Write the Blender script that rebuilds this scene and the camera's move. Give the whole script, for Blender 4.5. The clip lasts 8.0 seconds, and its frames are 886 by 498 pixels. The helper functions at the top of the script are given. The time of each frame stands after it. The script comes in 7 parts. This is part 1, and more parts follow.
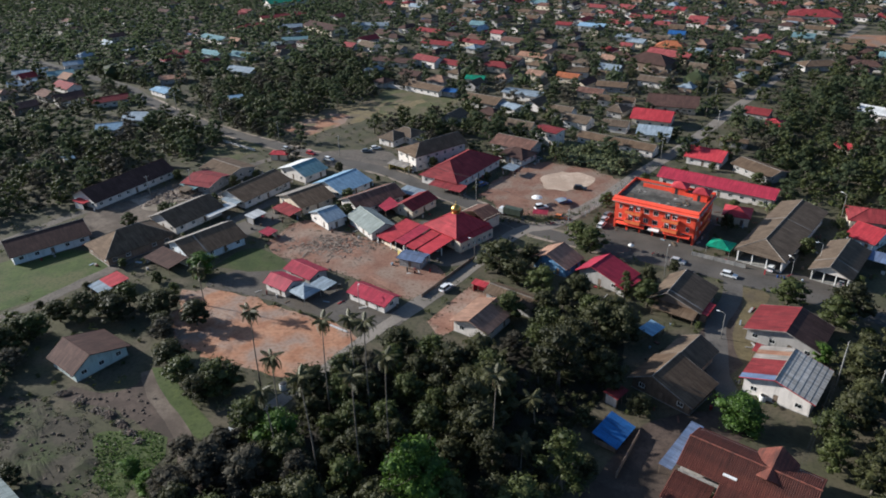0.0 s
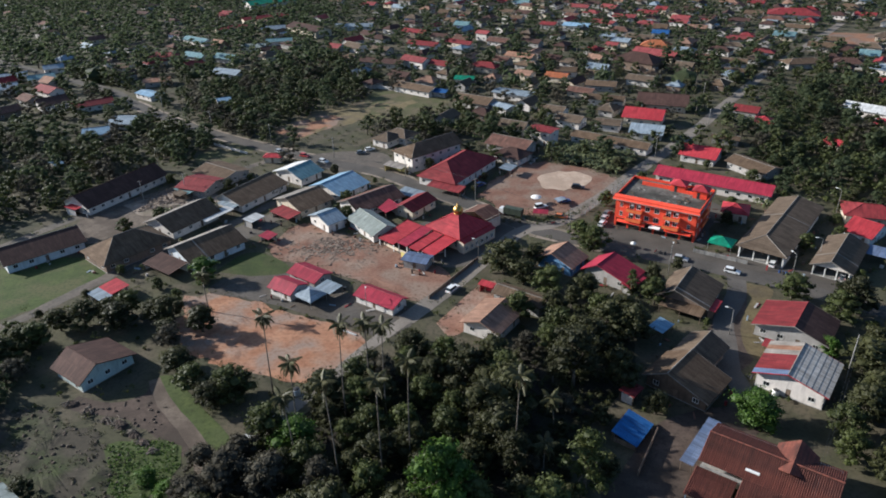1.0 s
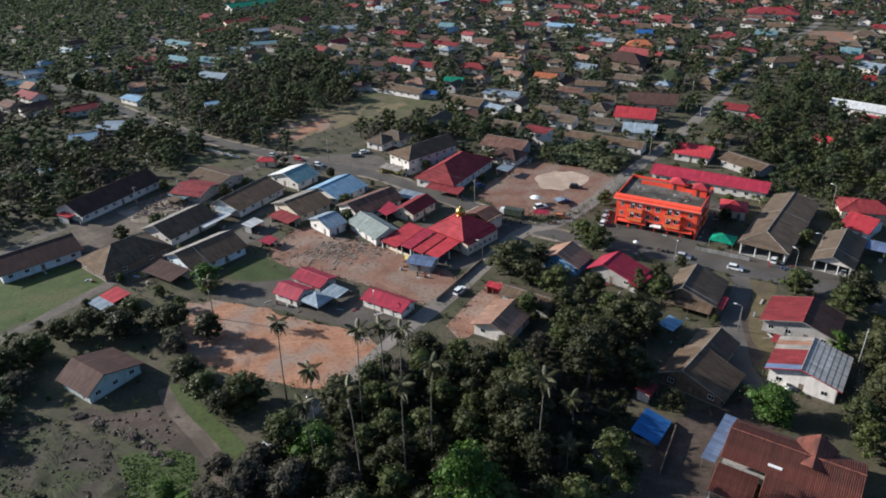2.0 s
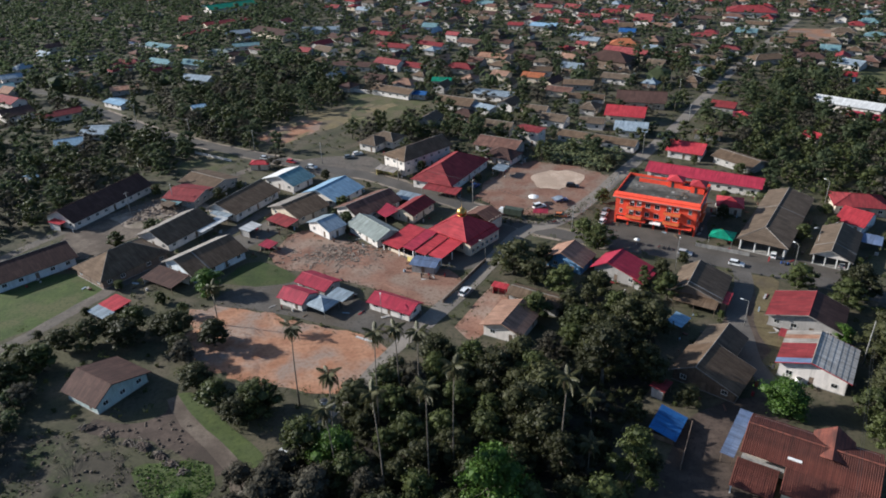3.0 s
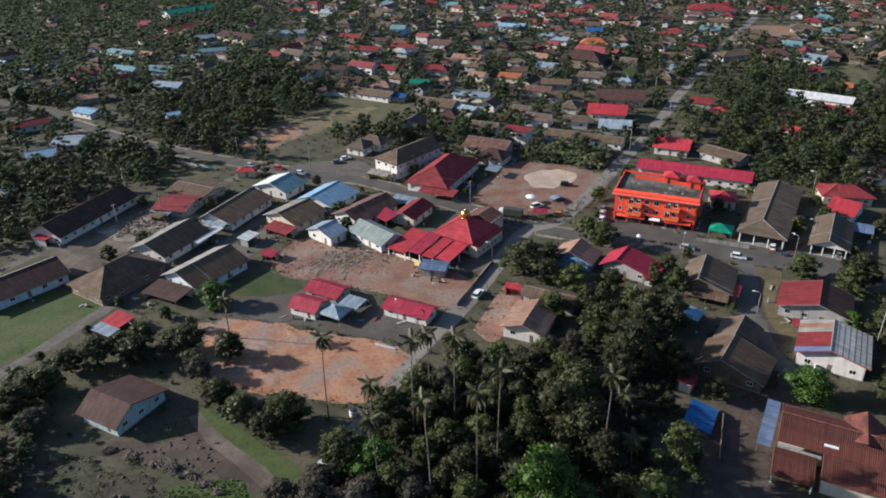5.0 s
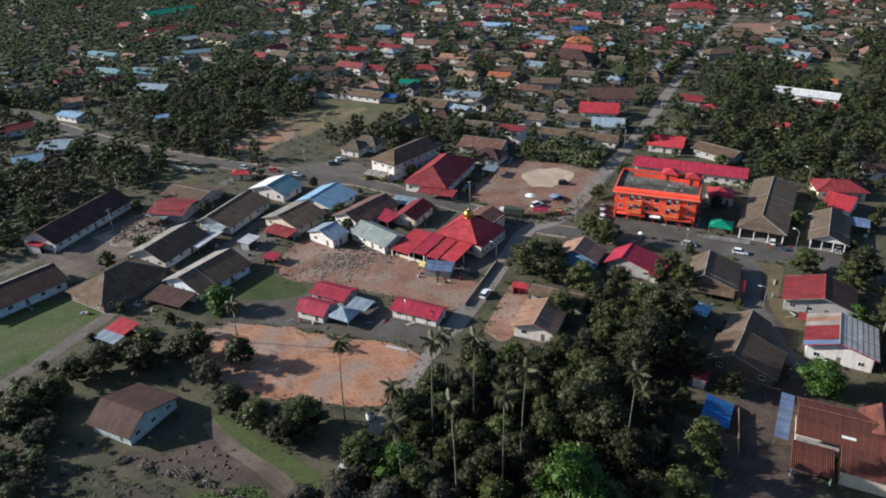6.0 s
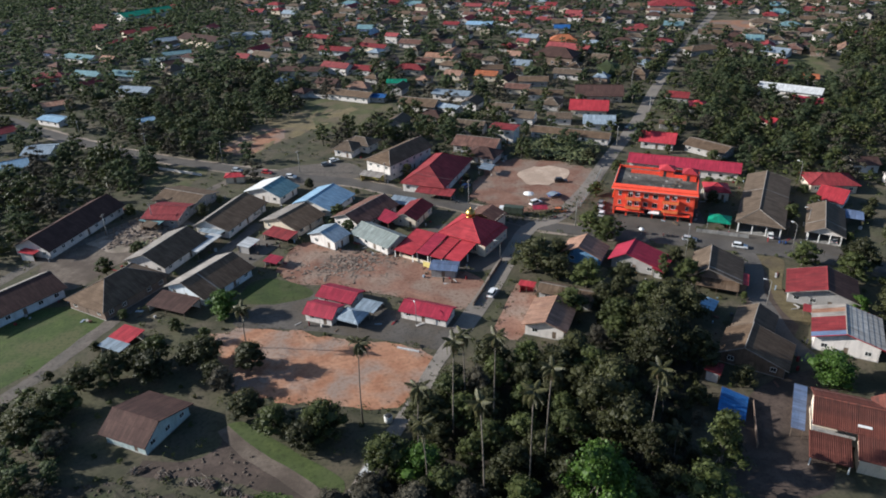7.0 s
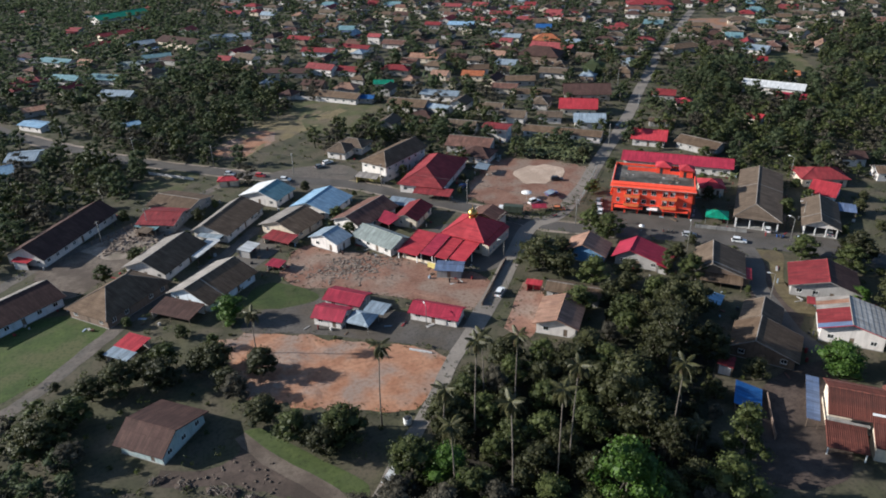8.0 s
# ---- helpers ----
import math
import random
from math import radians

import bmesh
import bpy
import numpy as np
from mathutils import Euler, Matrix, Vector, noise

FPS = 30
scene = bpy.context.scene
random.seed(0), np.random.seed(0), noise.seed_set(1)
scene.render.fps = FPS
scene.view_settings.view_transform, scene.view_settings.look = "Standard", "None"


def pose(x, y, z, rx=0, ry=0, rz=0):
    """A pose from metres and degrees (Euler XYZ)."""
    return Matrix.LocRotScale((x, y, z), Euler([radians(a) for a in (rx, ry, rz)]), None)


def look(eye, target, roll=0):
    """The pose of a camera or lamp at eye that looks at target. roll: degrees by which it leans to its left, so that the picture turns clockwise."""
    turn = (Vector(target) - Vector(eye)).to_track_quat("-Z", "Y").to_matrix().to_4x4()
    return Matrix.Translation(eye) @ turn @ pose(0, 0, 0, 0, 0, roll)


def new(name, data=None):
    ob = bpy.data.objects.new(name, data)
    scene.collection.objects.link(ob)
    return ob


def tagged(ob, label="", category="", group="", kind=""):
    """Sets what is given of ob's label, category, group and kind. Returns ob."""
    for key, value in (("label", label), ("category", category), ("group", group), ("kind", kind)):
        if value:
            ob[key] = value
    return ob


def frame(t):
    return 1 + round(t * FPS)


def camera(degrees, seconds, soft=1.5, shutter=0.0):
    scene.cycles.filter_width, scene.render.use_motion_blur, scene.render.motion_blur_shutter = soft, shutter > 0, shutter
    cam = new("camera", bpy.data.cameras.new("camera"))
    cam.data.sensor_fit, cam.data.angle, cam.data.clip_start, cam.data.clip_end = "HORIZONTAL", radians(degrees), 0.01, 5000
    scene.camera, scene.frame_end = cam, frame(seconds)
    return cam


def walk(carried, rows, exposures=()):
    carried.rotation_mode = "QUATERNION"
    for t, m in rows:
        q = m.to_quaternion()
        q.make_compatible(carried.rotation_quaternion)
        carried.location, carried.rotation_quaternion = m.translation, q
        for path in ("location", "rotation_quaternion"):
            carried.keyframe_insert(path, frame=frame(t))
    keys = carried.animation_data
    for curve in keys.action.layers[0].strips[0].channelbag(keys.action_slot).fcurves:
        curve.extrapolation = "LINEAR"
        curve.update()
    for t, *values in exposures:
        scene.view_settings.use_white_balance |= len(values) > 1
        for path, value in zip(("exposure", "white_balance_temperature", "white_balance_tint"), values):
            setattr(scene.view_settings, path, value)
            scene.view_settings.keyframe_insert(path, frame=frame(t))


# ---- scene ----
cam = camera(64.7, 8.0, 1.85)
METRES, EYE, TILT, LEAN, TURN = 64.0, 101.4, -27.9, 1.6, 0.0
ROWS = [
    (0.0, 0.0, 0.0, 0.0, 0.0, 0.0, -0.0),
    (0.5, -0.0606, 0.0058, 0.0021, -0.9, 0.05, 0.45),
    (1.0, -0.1213, 0.0122, 0.0036, -1.81, 0.03, 0.93),
    (1.5, -0.1817, 0.0195, 0.0063, -2.68, 0.09, 1.42),
    (3.0, -0.3613, 0.0487, 0.0188, -5.47, 0.03, 2.95),
    (3.5, -0.4202, 0.0597, 0.0237, -6.38, -0.01, 3.45),
    (4.0, -0.4793, 0.0716, 0.0288, -7.3, -0.05, 3.97),
    (4.5, -0.5377, 0.0844, 0.0357, -8.23, -0.07, 4.45),
    (6.0, -0.7132, 0.1279, 0.0566, -10.91, -0.29, 5.81),
    (6.5, -0.7755, 0.1448, 0.0649, -11.9, -0.45, 6.35),
    (7.0, -0.8405, 0.1629, 0.0737, -12.95, -0.58, 6.91),
    (7.5, -0.9033, 0.1809, 0.082, -13.97, -0.65, 7.44),
    (8.0, -0.9725, 0.2016, 0.092, -15.09, -0.83, 8.02),
]
walk(cam, [(t, pose(0, 0, EYE, TILT, LEAN, TURN) @ pose(METRES * x, METRES * y, METRES * z, 90 + pitch, roll, yaw)) for t, x, y, z, yaw, pitch, roll in ROWS], [(0.0, 0.95, 5150, 5), (8.0, 0.95, 5150, 5)])

SKY_LEVEL = 0.060
SUN_UP, SUN_SIDE = 22.5, 160.0
world = bpy.data.worlds.new("sky")
scene.world = world
world.use_nodes = True
sky = world.node_tree.nodes.new("ShaderNodeTexSky")
sky.sky_type, sky.sun_disc = "NISHITA", False
sky.sun_elevation, sky.sun_rotation = radians(SUN_UP), radians(90 - SUN_SIDE)
sky.dust_density = 1.5
world.node_tree.links.new(sky.outputs[0], world.node_tree.nodes["Background"].inputs[0])
world.node_tree.nodes["Background"].inputs[1].default_value = SKY_LEVEL
sun = new("sun", bpy.data.lights.new("sun", "SUN"))
sun.data.energy, sun.data.angle, sun.data.color = 5.0, radians(0.6), (1.0, 0.82, 0.63)
toward = Vector((math.cos(radians(SUN_SIDE)) * math.cos(radians(SUN_UP)), math.sin(radians(SUN_SIDE)) * math.cos(radians(SUN_UP)), math.sin(radians(SUN_UP))))
sun.matrix_world = look(toward * 300, (0, 0, 0))


# ---- materials ----
MATS = {}


def surface(name, low, high, rough=0.85, scale=0.6, fine=6.0, kind="plain", third=None, bump=0.3, metal=0.0, vary=0.25, gloss=0.3):
    """A weathered surface: two colours mixed by broad and fine noise, with its own pattern, tint by object and relief."""
    m = bpy.data.materials.new(name)
    m.use_nodes = True
    t = m.node_tree
    n, l = t.nodes, t.links
    b = n["Principled BSDF"]
    co = n.new("ShaderNodeTexCoord")

    def noise_at(s, detail=4.0, stretch=(1, 1, 1)):
        mp = n.new("ShaderNodeMapping")
        mp.inputs["Scale"].default_value = stretch
        l.new(co.outputs["Object"], mp.inputs[0])
        x = n.new("ShaderNodeTexNoise")
        x.inputs["Scale"].default_value, x.inputs["Detail"].default_value = s, detail
        l.new(mp.outputs[0], x.inputs["Vector"])
        return x.outputs["Fac"]

    def ramp(src, a, z):
        r = n.new("ShaderNodeMapRange")
        r.inputs["From Min"].default_value, r.inputs["From Max"].default_value = a, z
        l.new(src, r.inputs["Value"])
        return r.outputs[0]

    def mixed(fac, a, z, how="MIX"):
        x = n.new("ShaderNodeMix")
        x.data_type, x.blend_type = "RGBA", how
        if isinstance(fac, float):
            x.inputs[0].default_value = fac
        else:
            l.new(fac, x.inputs[0])
        for sock, v in ((x.inputs[6], a), (x.inputs[7], z)):
            if isinstance(v, tuple):
                sock.default_value = (*v, 1)
            else:
                l.new(v, sock)
        return x.outputs[2]

    broad, grain = noise_at(scale), noise_at(fine, 6.0)
    colour = mixed(ramp(broad, 0.32, 0.68), low, high)
    height = grain
    if kind in ("sheet", "tiles"):
        streak = noise_at(1.6, 3.0, (1.0, 0.14, 0.14))
        colour = mixed(ramp(streak, 0.42, 0.75), colour, third or tuple(0.55 * c for c in low))
        br = n.new("ShaderNodeTexBrick")
        br.inputs["Color1"].default_value, br.inputs["Color2"].default_value = (0.78, 0.78, 0.78, 1), (1.1, 1.1, 1.1, 1)
        br.inputs["Mortar"].default_value = (0.62, 0.6, 0.58, 1)
        br.inputs["Scale"].default_value = 1.0
        br.inputs["Brick Width"].default_value, br.inputs["Row Height"].default_value = (0.95, 2.2) if kind == "sheet" else (0.6, 0.9)
        br.inputs["Mortar Size"].default_value = 0.05
        br.offset = 0.0
        l.new(co.outputs["Object"], br.inputs["Vector"])
        colour = mixed(0.55, colour, br.outputs["Color"], "MULTIPLY")
        wv = n.new("ShaderNodeTexWave")
        wv.bands_direction = "X"
        wv.inputs["Scale"].default_value = 1.1 if kind == "sheet" else 0.9
        l.new(co.outputs["Object"], wv.inputs["Vector"])
        height = wv.outputs["Fac"]
    elif kind == "wall":
        streak = noise_at(1.2, 3.0, (1.0, 1.0, 0.2))
        colour = mixed(ramp(streak, 0.5, 0.8), colour, third or tuple(0.6 * c for c in low))
    elif kind == "earth":
        patch = noise_at(0.11, 5.0)
        colour = mixed(ramp(patch, 0.45, 0.62), colour, third or low)
        speck = noise_at(1.1, 8.0)
        colour = mixed(ramp(speck, 0.48, 0.80), colour, tuple(0.66 * c for c in low))
    elif kind == "leaf":
        geo = n.new("ShaderNodeNewGeometry")
        colour = mixed(geo.outputs["Random Per Island"], low, high)
        if third:
            colour = mixed(ramp(broad, 0.55, 0.75), colour, third)
    info = n.new("ShaderNodeObjectInfo")
    tint = n.new("ShaderNodeMapRange")
    tint.inputs["To Min"].default_value, tint.inputs["To Max"].default_value = 1 - vary, 1 + vary * 0.6
    l.new(info.outputs["Random"], tint.inputs["Value"])
    hsv = n.new("ShaderNodeHueSaturation")
    l.new(tint.outputs[0], hsv.inputs["Value"])
    l.new(colour, hsv.inputs["Color"])
    shade = hsv.outputs[0] if kind == "leaf" else mixed(0.35, hsv.outputs[0], grain, "OVERLAY")
    l.new(shade, b.inputs["Base Color"])
    b.inputs["Roughness"].default_value, b.inputs["Metallic"].default_value = rough, metal
    if kind == "leaf":
        through_leaf = n.new("ShaderNodeBsdfTranslucent")
        l.new(shade, through_leaf.inputs["Color"])
        both = n.new("ShaderNodeMixShader")
        # distant leaves let more light through, to lift them as haze would
        both.inputs[0].default_value = 0.5 if name == "leaf_hazed" else 0.3
        l.new(b.outputs[0], both.inputs[1])
        l.new(through_leaf.outputs[0], both.inputs[2])
        l.new(both.outputs[0], n["Material Output"].inputs["Surface"])
    b.inputs["Specular IOR Level"].default_value = gloss
    bp = n.new("ShaderNodeBump")
    bp.inputs["Strength"].default_value, bp.inputs["Distance"].default_value = bump, 0.05
    l.new(height, bp.inputs["Height"])
    l.new(bp.outputs[0], b.inputs["Normal"])
    MATS[name] = m
    return m


def roofing(name, low, high, third=None, kind="sheet", rough=0.6, vary=0.2):
    surface(name, low, high, rough, 0.35, 4.0, kind, third, 0.14, 0.0, vary, 0.2)


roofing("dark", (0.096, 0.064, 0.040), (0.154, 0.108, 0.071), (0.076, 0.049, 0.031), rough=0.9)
roofing("brown", (0.058, 0.031, 0.026), (0.092, 0.052, 0.042), (0.048, 0.028, 0.023), rough=0.85)
roofing("tan", (0.098, 0.072, 0.050), (0.156, 0.117, 0.083), (0.070, 0.050, 0.035), rough=0.9)
roofing("clay", (0.235, 0.135, 0.092), (0.35, 0.215, 0.152), (0.155, 0.095, 0.070), rough=0.9)
roofing("slate", (0.11, 0.15, 0.25), (0.16, 0.20, 0.31), (0.09, 0.11, 0.17))
roofing("rust", (0.100, 0.048, 0.036), (0.190, 0.105, 0.078), (0.060, 0.034, 0.028), rough=0.85)
roofing("rustlight", (0.26, 0.13, 0.08), (0.36, 0.22, 0.15), (0.16, 0.09, 0.06), rough=0.85)
roofing("red", (0.33, 0.030, 0.040), (0.43, 0.050, 0.060), (0.24, 0.026, 0.034))
# red for distant roofs only, dulled so its colour carries the haze
roofing("hazed_red", (0.20, 0.042, 0.044), (0.29, 0.072, 0.072), (0.14, 0.034, 0.036), rough=0.8)
roofing("crimson", (0.25, 0.020, 0.042), (0.33, 0.032, 0.056), (0.18, 0.018, 0.034))
roofing("redbrown", (0.17, 0.022, 0.026), (0.24, 0.040, 0.042), (0.11, 0.020, 0.022), rough=0.75)
roofing("orange", (0.36, 0.11, 0.045), (0.45, 0.17, 0.075), (0.24, 0.08, 0.04), rough=0.8)
roofing("terracotta", (0.120, 0.042, 0.032), (0.20, 0.070, 0.048), (0.062, 0.032, 0.027), "tiles", 0.85)
roofing("teal", (0.13, 0.22, 0.24), (0.19, 0.29, 0.31), (0.10, 0.16, 0.175))
roofing("blue", (0.20, 0.31, 0.43), (0.28, 0.40, 0.52), (0.15, 0.23, 0.32))
roofing("bluesheet", (0.030, 0.10, 0.29), (0.05, 0.15, 0.37), (0.025, 0.07, 0.2))
roofing("greyblue", (0.23, 0.28, 0.33), (0.33, 0.38, 0.43), (0.16, 0.19, 0.22))
roofing("greygreen", (0.24, 0.27, 0.25), (0.32, 0.35, 0.33), (0.17, 0.19, 0.17))
roofing("green", (0.02, 0.19, 0.11), (0.03, 0.27, 0.16), (0.02, 0.13, 0.08))
roofing("whitemetal", (0.55, 0.55, 0.54), (0.66, 0.66, 0.65), (0.42, 0.42, 0.41))
roofing("pale_sheet", (0.38, 0.36, 0.33), (0.50, 0.47, 0.43), (0.27, 0.25, 0.22), rough=0.9)
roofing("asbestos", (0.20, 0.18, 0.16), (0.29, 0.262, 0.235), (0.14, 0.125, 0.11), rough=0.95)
for wall_name, c in (("white", (0.66, 0.61, 0.565)), ("cream", (0.62, 0.53, 0.41)), ("bluewhite", (0.60, 0.64, 0.68)), ("turq", (0.48, 0.56, 0.54)), ("grey", (0.36, 0.34, 0.32)),
                     ("brownwall", (0.20, 0.145, 0.11)), ("bluewall", (0.16, 0.30, 0.50)), ("yellowwall", (0.58, 0.48, 0.16))):
    surface(wall_name, tuple(0.86 * x for x in c), c, 0.85, 0.8, 9.0, "wall", tuple(0.62 * x for x in c), 0.12, 0.0, 0.12)
surface("vermilion", (0.66, 0.062, 0.028), (0.74, 0.085, 0.038), 0.7, 0.5, 8.0, "wall", (0.56, 0.052, 0.026), 0.1, 0.0, 0.03)
surface("vermilion_light", (0.68, 0.16, 0.045), (0.74, 0.20, 0.06), 0.7, 0.5, 8.0, "wall", (0.56, 0.13, 0.04), 0.1, 0.0, 0.03)
surface("concrete", (0.22, 0.21, 0.195), (0.34, 0.325, 0.30), 0.9, 0.4, 7.0, "wall", (0.15, 0.14, 0.13), 0.2)
surface("flat_roof", (0.040, 0.037, 0.031), (0.095, 0.088, 0.074), 0.9, 0.22, 3.0, "earth", (0.15, 0.14, 0.125), 0.2)
surface("timber", (0.11, 0.08, 0.06), (0.19, 0.14, 0.10), 0.85, 0.7, 9.0, "wall", None, 0.2)
surface("white_trim", (0.66, 0.65, 0.62), (0.74, 0.73, 0.70), 0.6, 0.8, 9.0, "plain", None, 0.05, 0.0, 0.05)
surface("dark_trim", (0.03, 0.03, 0.032), (0.05, 0.05, 0.052), 0.5, 0.8, 9.0, "plain", None, 0.05)
surface("steel", (0.34, 0.34, 0.34), (0.46, 0.46, 0.45), 0.45, 1.5, 9.0, "plain", None, 0.05, 0.6)
surface("gold", (0.40, 0.25, 0.075), (0.50, 0.32, 0.10), 0.36, 1.2, 6.0, "plain", None, 0.03, 1.0, 0.0, 0.5)
surface("tyre", (0.015, 0.015, 0.016), (0.03, 0.03, 0.03), 0.85)
surface("asphalt", (0.078, 0.069, 0.060), (0.126, 0.112, 0.098), 0.92, 0.12, 2.0, "wall", (0.102, 0.096, 0.090), 0.12)
surface("old_lane", (0.165, 0.144, 0.122), (0.235, 0.205, 0.172), 0.95, 0.12, 2.0, "wall", (0.185, 0.160, 0.135), 0.12)
surface("dust", (0.20, 0.16, 0.125), (0.30, 0.245, 0.195), 0.95, 0.25, 4.0, "earth", (0.15, 0.125, 0.09), 0.3)
surface("gravel", (0.095, 0.080, 0.066), (0.155, 0.130, 0.108), 0.95, 0.3, 5.0, "earth", (0.10, 0.09, 0.075), 0.4)
surface("court", (0.070, 0.062, 0.053), (0.118, 0.104, 0.090), 0.95, 0.14, 2.5, "earth", (0.085, 0.070, 0.054), 0.25)
surface("dry_grass", (0.120, 0.094, 0.046), (0.175, 0.140, 0.070), 0.95, 0.3, 5.0, "earth", (0.105, 0.082, 0.052), 0.5)
surface("dull_grass", (0.060, 0.064, 0.024), (0.098, 0.100, 0.038), 0.95, 0.15, 5.0, "earth", (0.120, 0.098, 0.056), 0.5)
surface("yard", (0.064, 0.055, 0.046), (0.112, 0.098, 0.083), 0.95, 0.12, 2.5, "wall", (0.088, 0.077, 0.066), 0.2)
surface("red_earth", (0.235, 0.112, 0.062), (0.345, 0.190, 0.112), 0.95, 0.22, 2.2, "earth", (0.225, 0.165, 0.128), 0.9)
surface("brown_earth", (0.185, 0.092, 0.060), (0.27, 0.155, 0.108), 0.95, 0.16, 3.0, "earth", (0.255, 0.185, 0.140), 0.5)
surface("pale_sand", (0.40, 0.30, 0.22), (0.50, 0.39, 0.30), 0.95, 0.3, 3.0, "earth", (0.36, 0.27, 0.20), 0.3)
# dark soil colour; on the paved yards it stands in for shade
surface("dark_earth_shade", (0.060, 0.043, 0.034), (0.100, 0.073, 0.057), 0.95, 0.35, 3.0, "earth", (0.050, 0.038, 0.029), 0.9)
surface("rutted_earth", (0.092, 0.072, 0.055), (0.142, 0.114, 0.088), 0.95, 0.4, 3.0, "earth", (0.066, 0.050, 0.038), 0.8)
surface("weedy", (0.034, 0.029, 0.020), (0.060, 0.051, 0.036), 0.95, 0.35, 3.0, "earth", (0.036, 0.046, 0.014), 0.8)
surface("debris", (0.15, 0.115, 0.09), (0.33, 0.26, 0.205), 0.95, 0.7, 5.0, "wall", None, 0.3)
surface("grass", (0.034, 0.052, 0.011), (0.060, 0.082, 0.018), 0.95, 0.2, 5.0, "earth", (0.072, 0.074, 0.028), 0.5)
surface("lush", (0.040, 0.056, 0.014), (0.074, 0.094, 0.024), 0.95, 0.4, 5.0, "earth", (0.062, 0.078, 0.024), 0.7)
# grove floor: litter colour, darkened to take in the shade under the trees
surface("litter_and_shade", (0.024, 0.020, 0.014), (0.050, 0.042, 0.030), 0.95, 0.3, 4.0, "earth", (0.034, 0.038, 0.016), 0.8)
surface("scrub", (0.040, 0.039, 0.021), (0.076, 0.072, 0.038), 0.95, 0.10, 4.0, "earth", (0.086, 0.072, 0.047), 0.6)
surface("truck_green", (0.040, 0.050, 0.036), (0.065, 0.078, 0.055), 0.6, 0.8, 6.0, "wall", None, 0.1)
surface("leaf_dark", (0.025, 0.028, 0.010), (0.062, 0.064, 0.022), 0.6, 0.4, 5.0, "leaf", (0.068, 0.062, 0.030), 0.0, 0.0, 0.35, 0.25)
surface("leaf_mid", (0.034, 0.043, 0.012), (0.078, 0.092, 0.025), 0.6, 0.4, 5.0, "leaf", (0.092, 0.092, 0.032), 0.0, 0.0, 0.3, 0.25)
surface("leaf_bright", (0.034, 0.070, 0.010), (0.095, 0.160, 0.024), 0.55, 0.4, 5.0, "leaf", (0.11, 0.15, 0.03), 0.0, 0.0, 0.2, 0.25)
surface("leaf_dry", (0.044, 0.040, 0.028), (0.100, 0.090, 0.064), 0.75, 0.4, 5.0, "leaf", None, 0.0, 0.0, 0.3, 0.2)
# paler, bluer green for distant trees: some haze is put into the colour
surface("leaf_hazed", (0.052, 0.072, 0.034), (0.096, 0.118, 0.054), 0.7, 0.4, 5.0, "leaf", (0.085, 0.098, 0.048), 0.0, 0.0, 0.35, 0.25)
surface("leaf_banana", (0.075, 0.090, 0.034), (0.170, 0.180, 0.080), 0.5, 0.45, 5.0, "leaf", None, 0.0, 0.0, 0.2, 0.3)
surface("frond", (0.044, 0.046, 0.016), (0.120, 0.112, 0.042), 0.5, 0.5, 5.0, "leaf", None, 0.0, 0.0, 0.3, 0.35)
surface("frond_dry", (0.110, 0.080, 0.045), (0.210, 0.155, 0.090), 0.8, 0.5, 5.0, "leaf", None, 0.0, 0.0, 0.3, 0.2)
surface("bark", (0.095, 0.080, 0.065), (0.20, 0.17, 0.14), 0.95, 1.5, 9.0, "wall", None, 0.5)
for paint_name, c in (("car_white", (0.72, 0.72, 0.71)), ("car_silver", (0.42, 0.43, 0.44)), ("car_black", (0.02, 0.02, 0.022)), ("car_red", (0.42, 0.03, 0.03)), ("car_blue", (0.03, 0.07, 0.22)), ("car_grey", (0.13, 0.14, 0.15)), ("car_orange", (0.55, 0.16, 0.04))):
    surface(paint_name, tuple(0.9 * x for x in c), c, 0.3, 1.0, 8.0, "plain", None, 0.0, 0.0, 0.05, 0.6)
glass = bpy.data.materials.new("glass")
glass.use_nodes = True
gb = glass.node_tree.nodes["Principled BSDF"]
gb.inputs["Base Color"].default_value, gb.inputs["Roughness"].default_value = (0.020, 0.024, 0.028, 1), 0.12
MATS["glass"] = glass


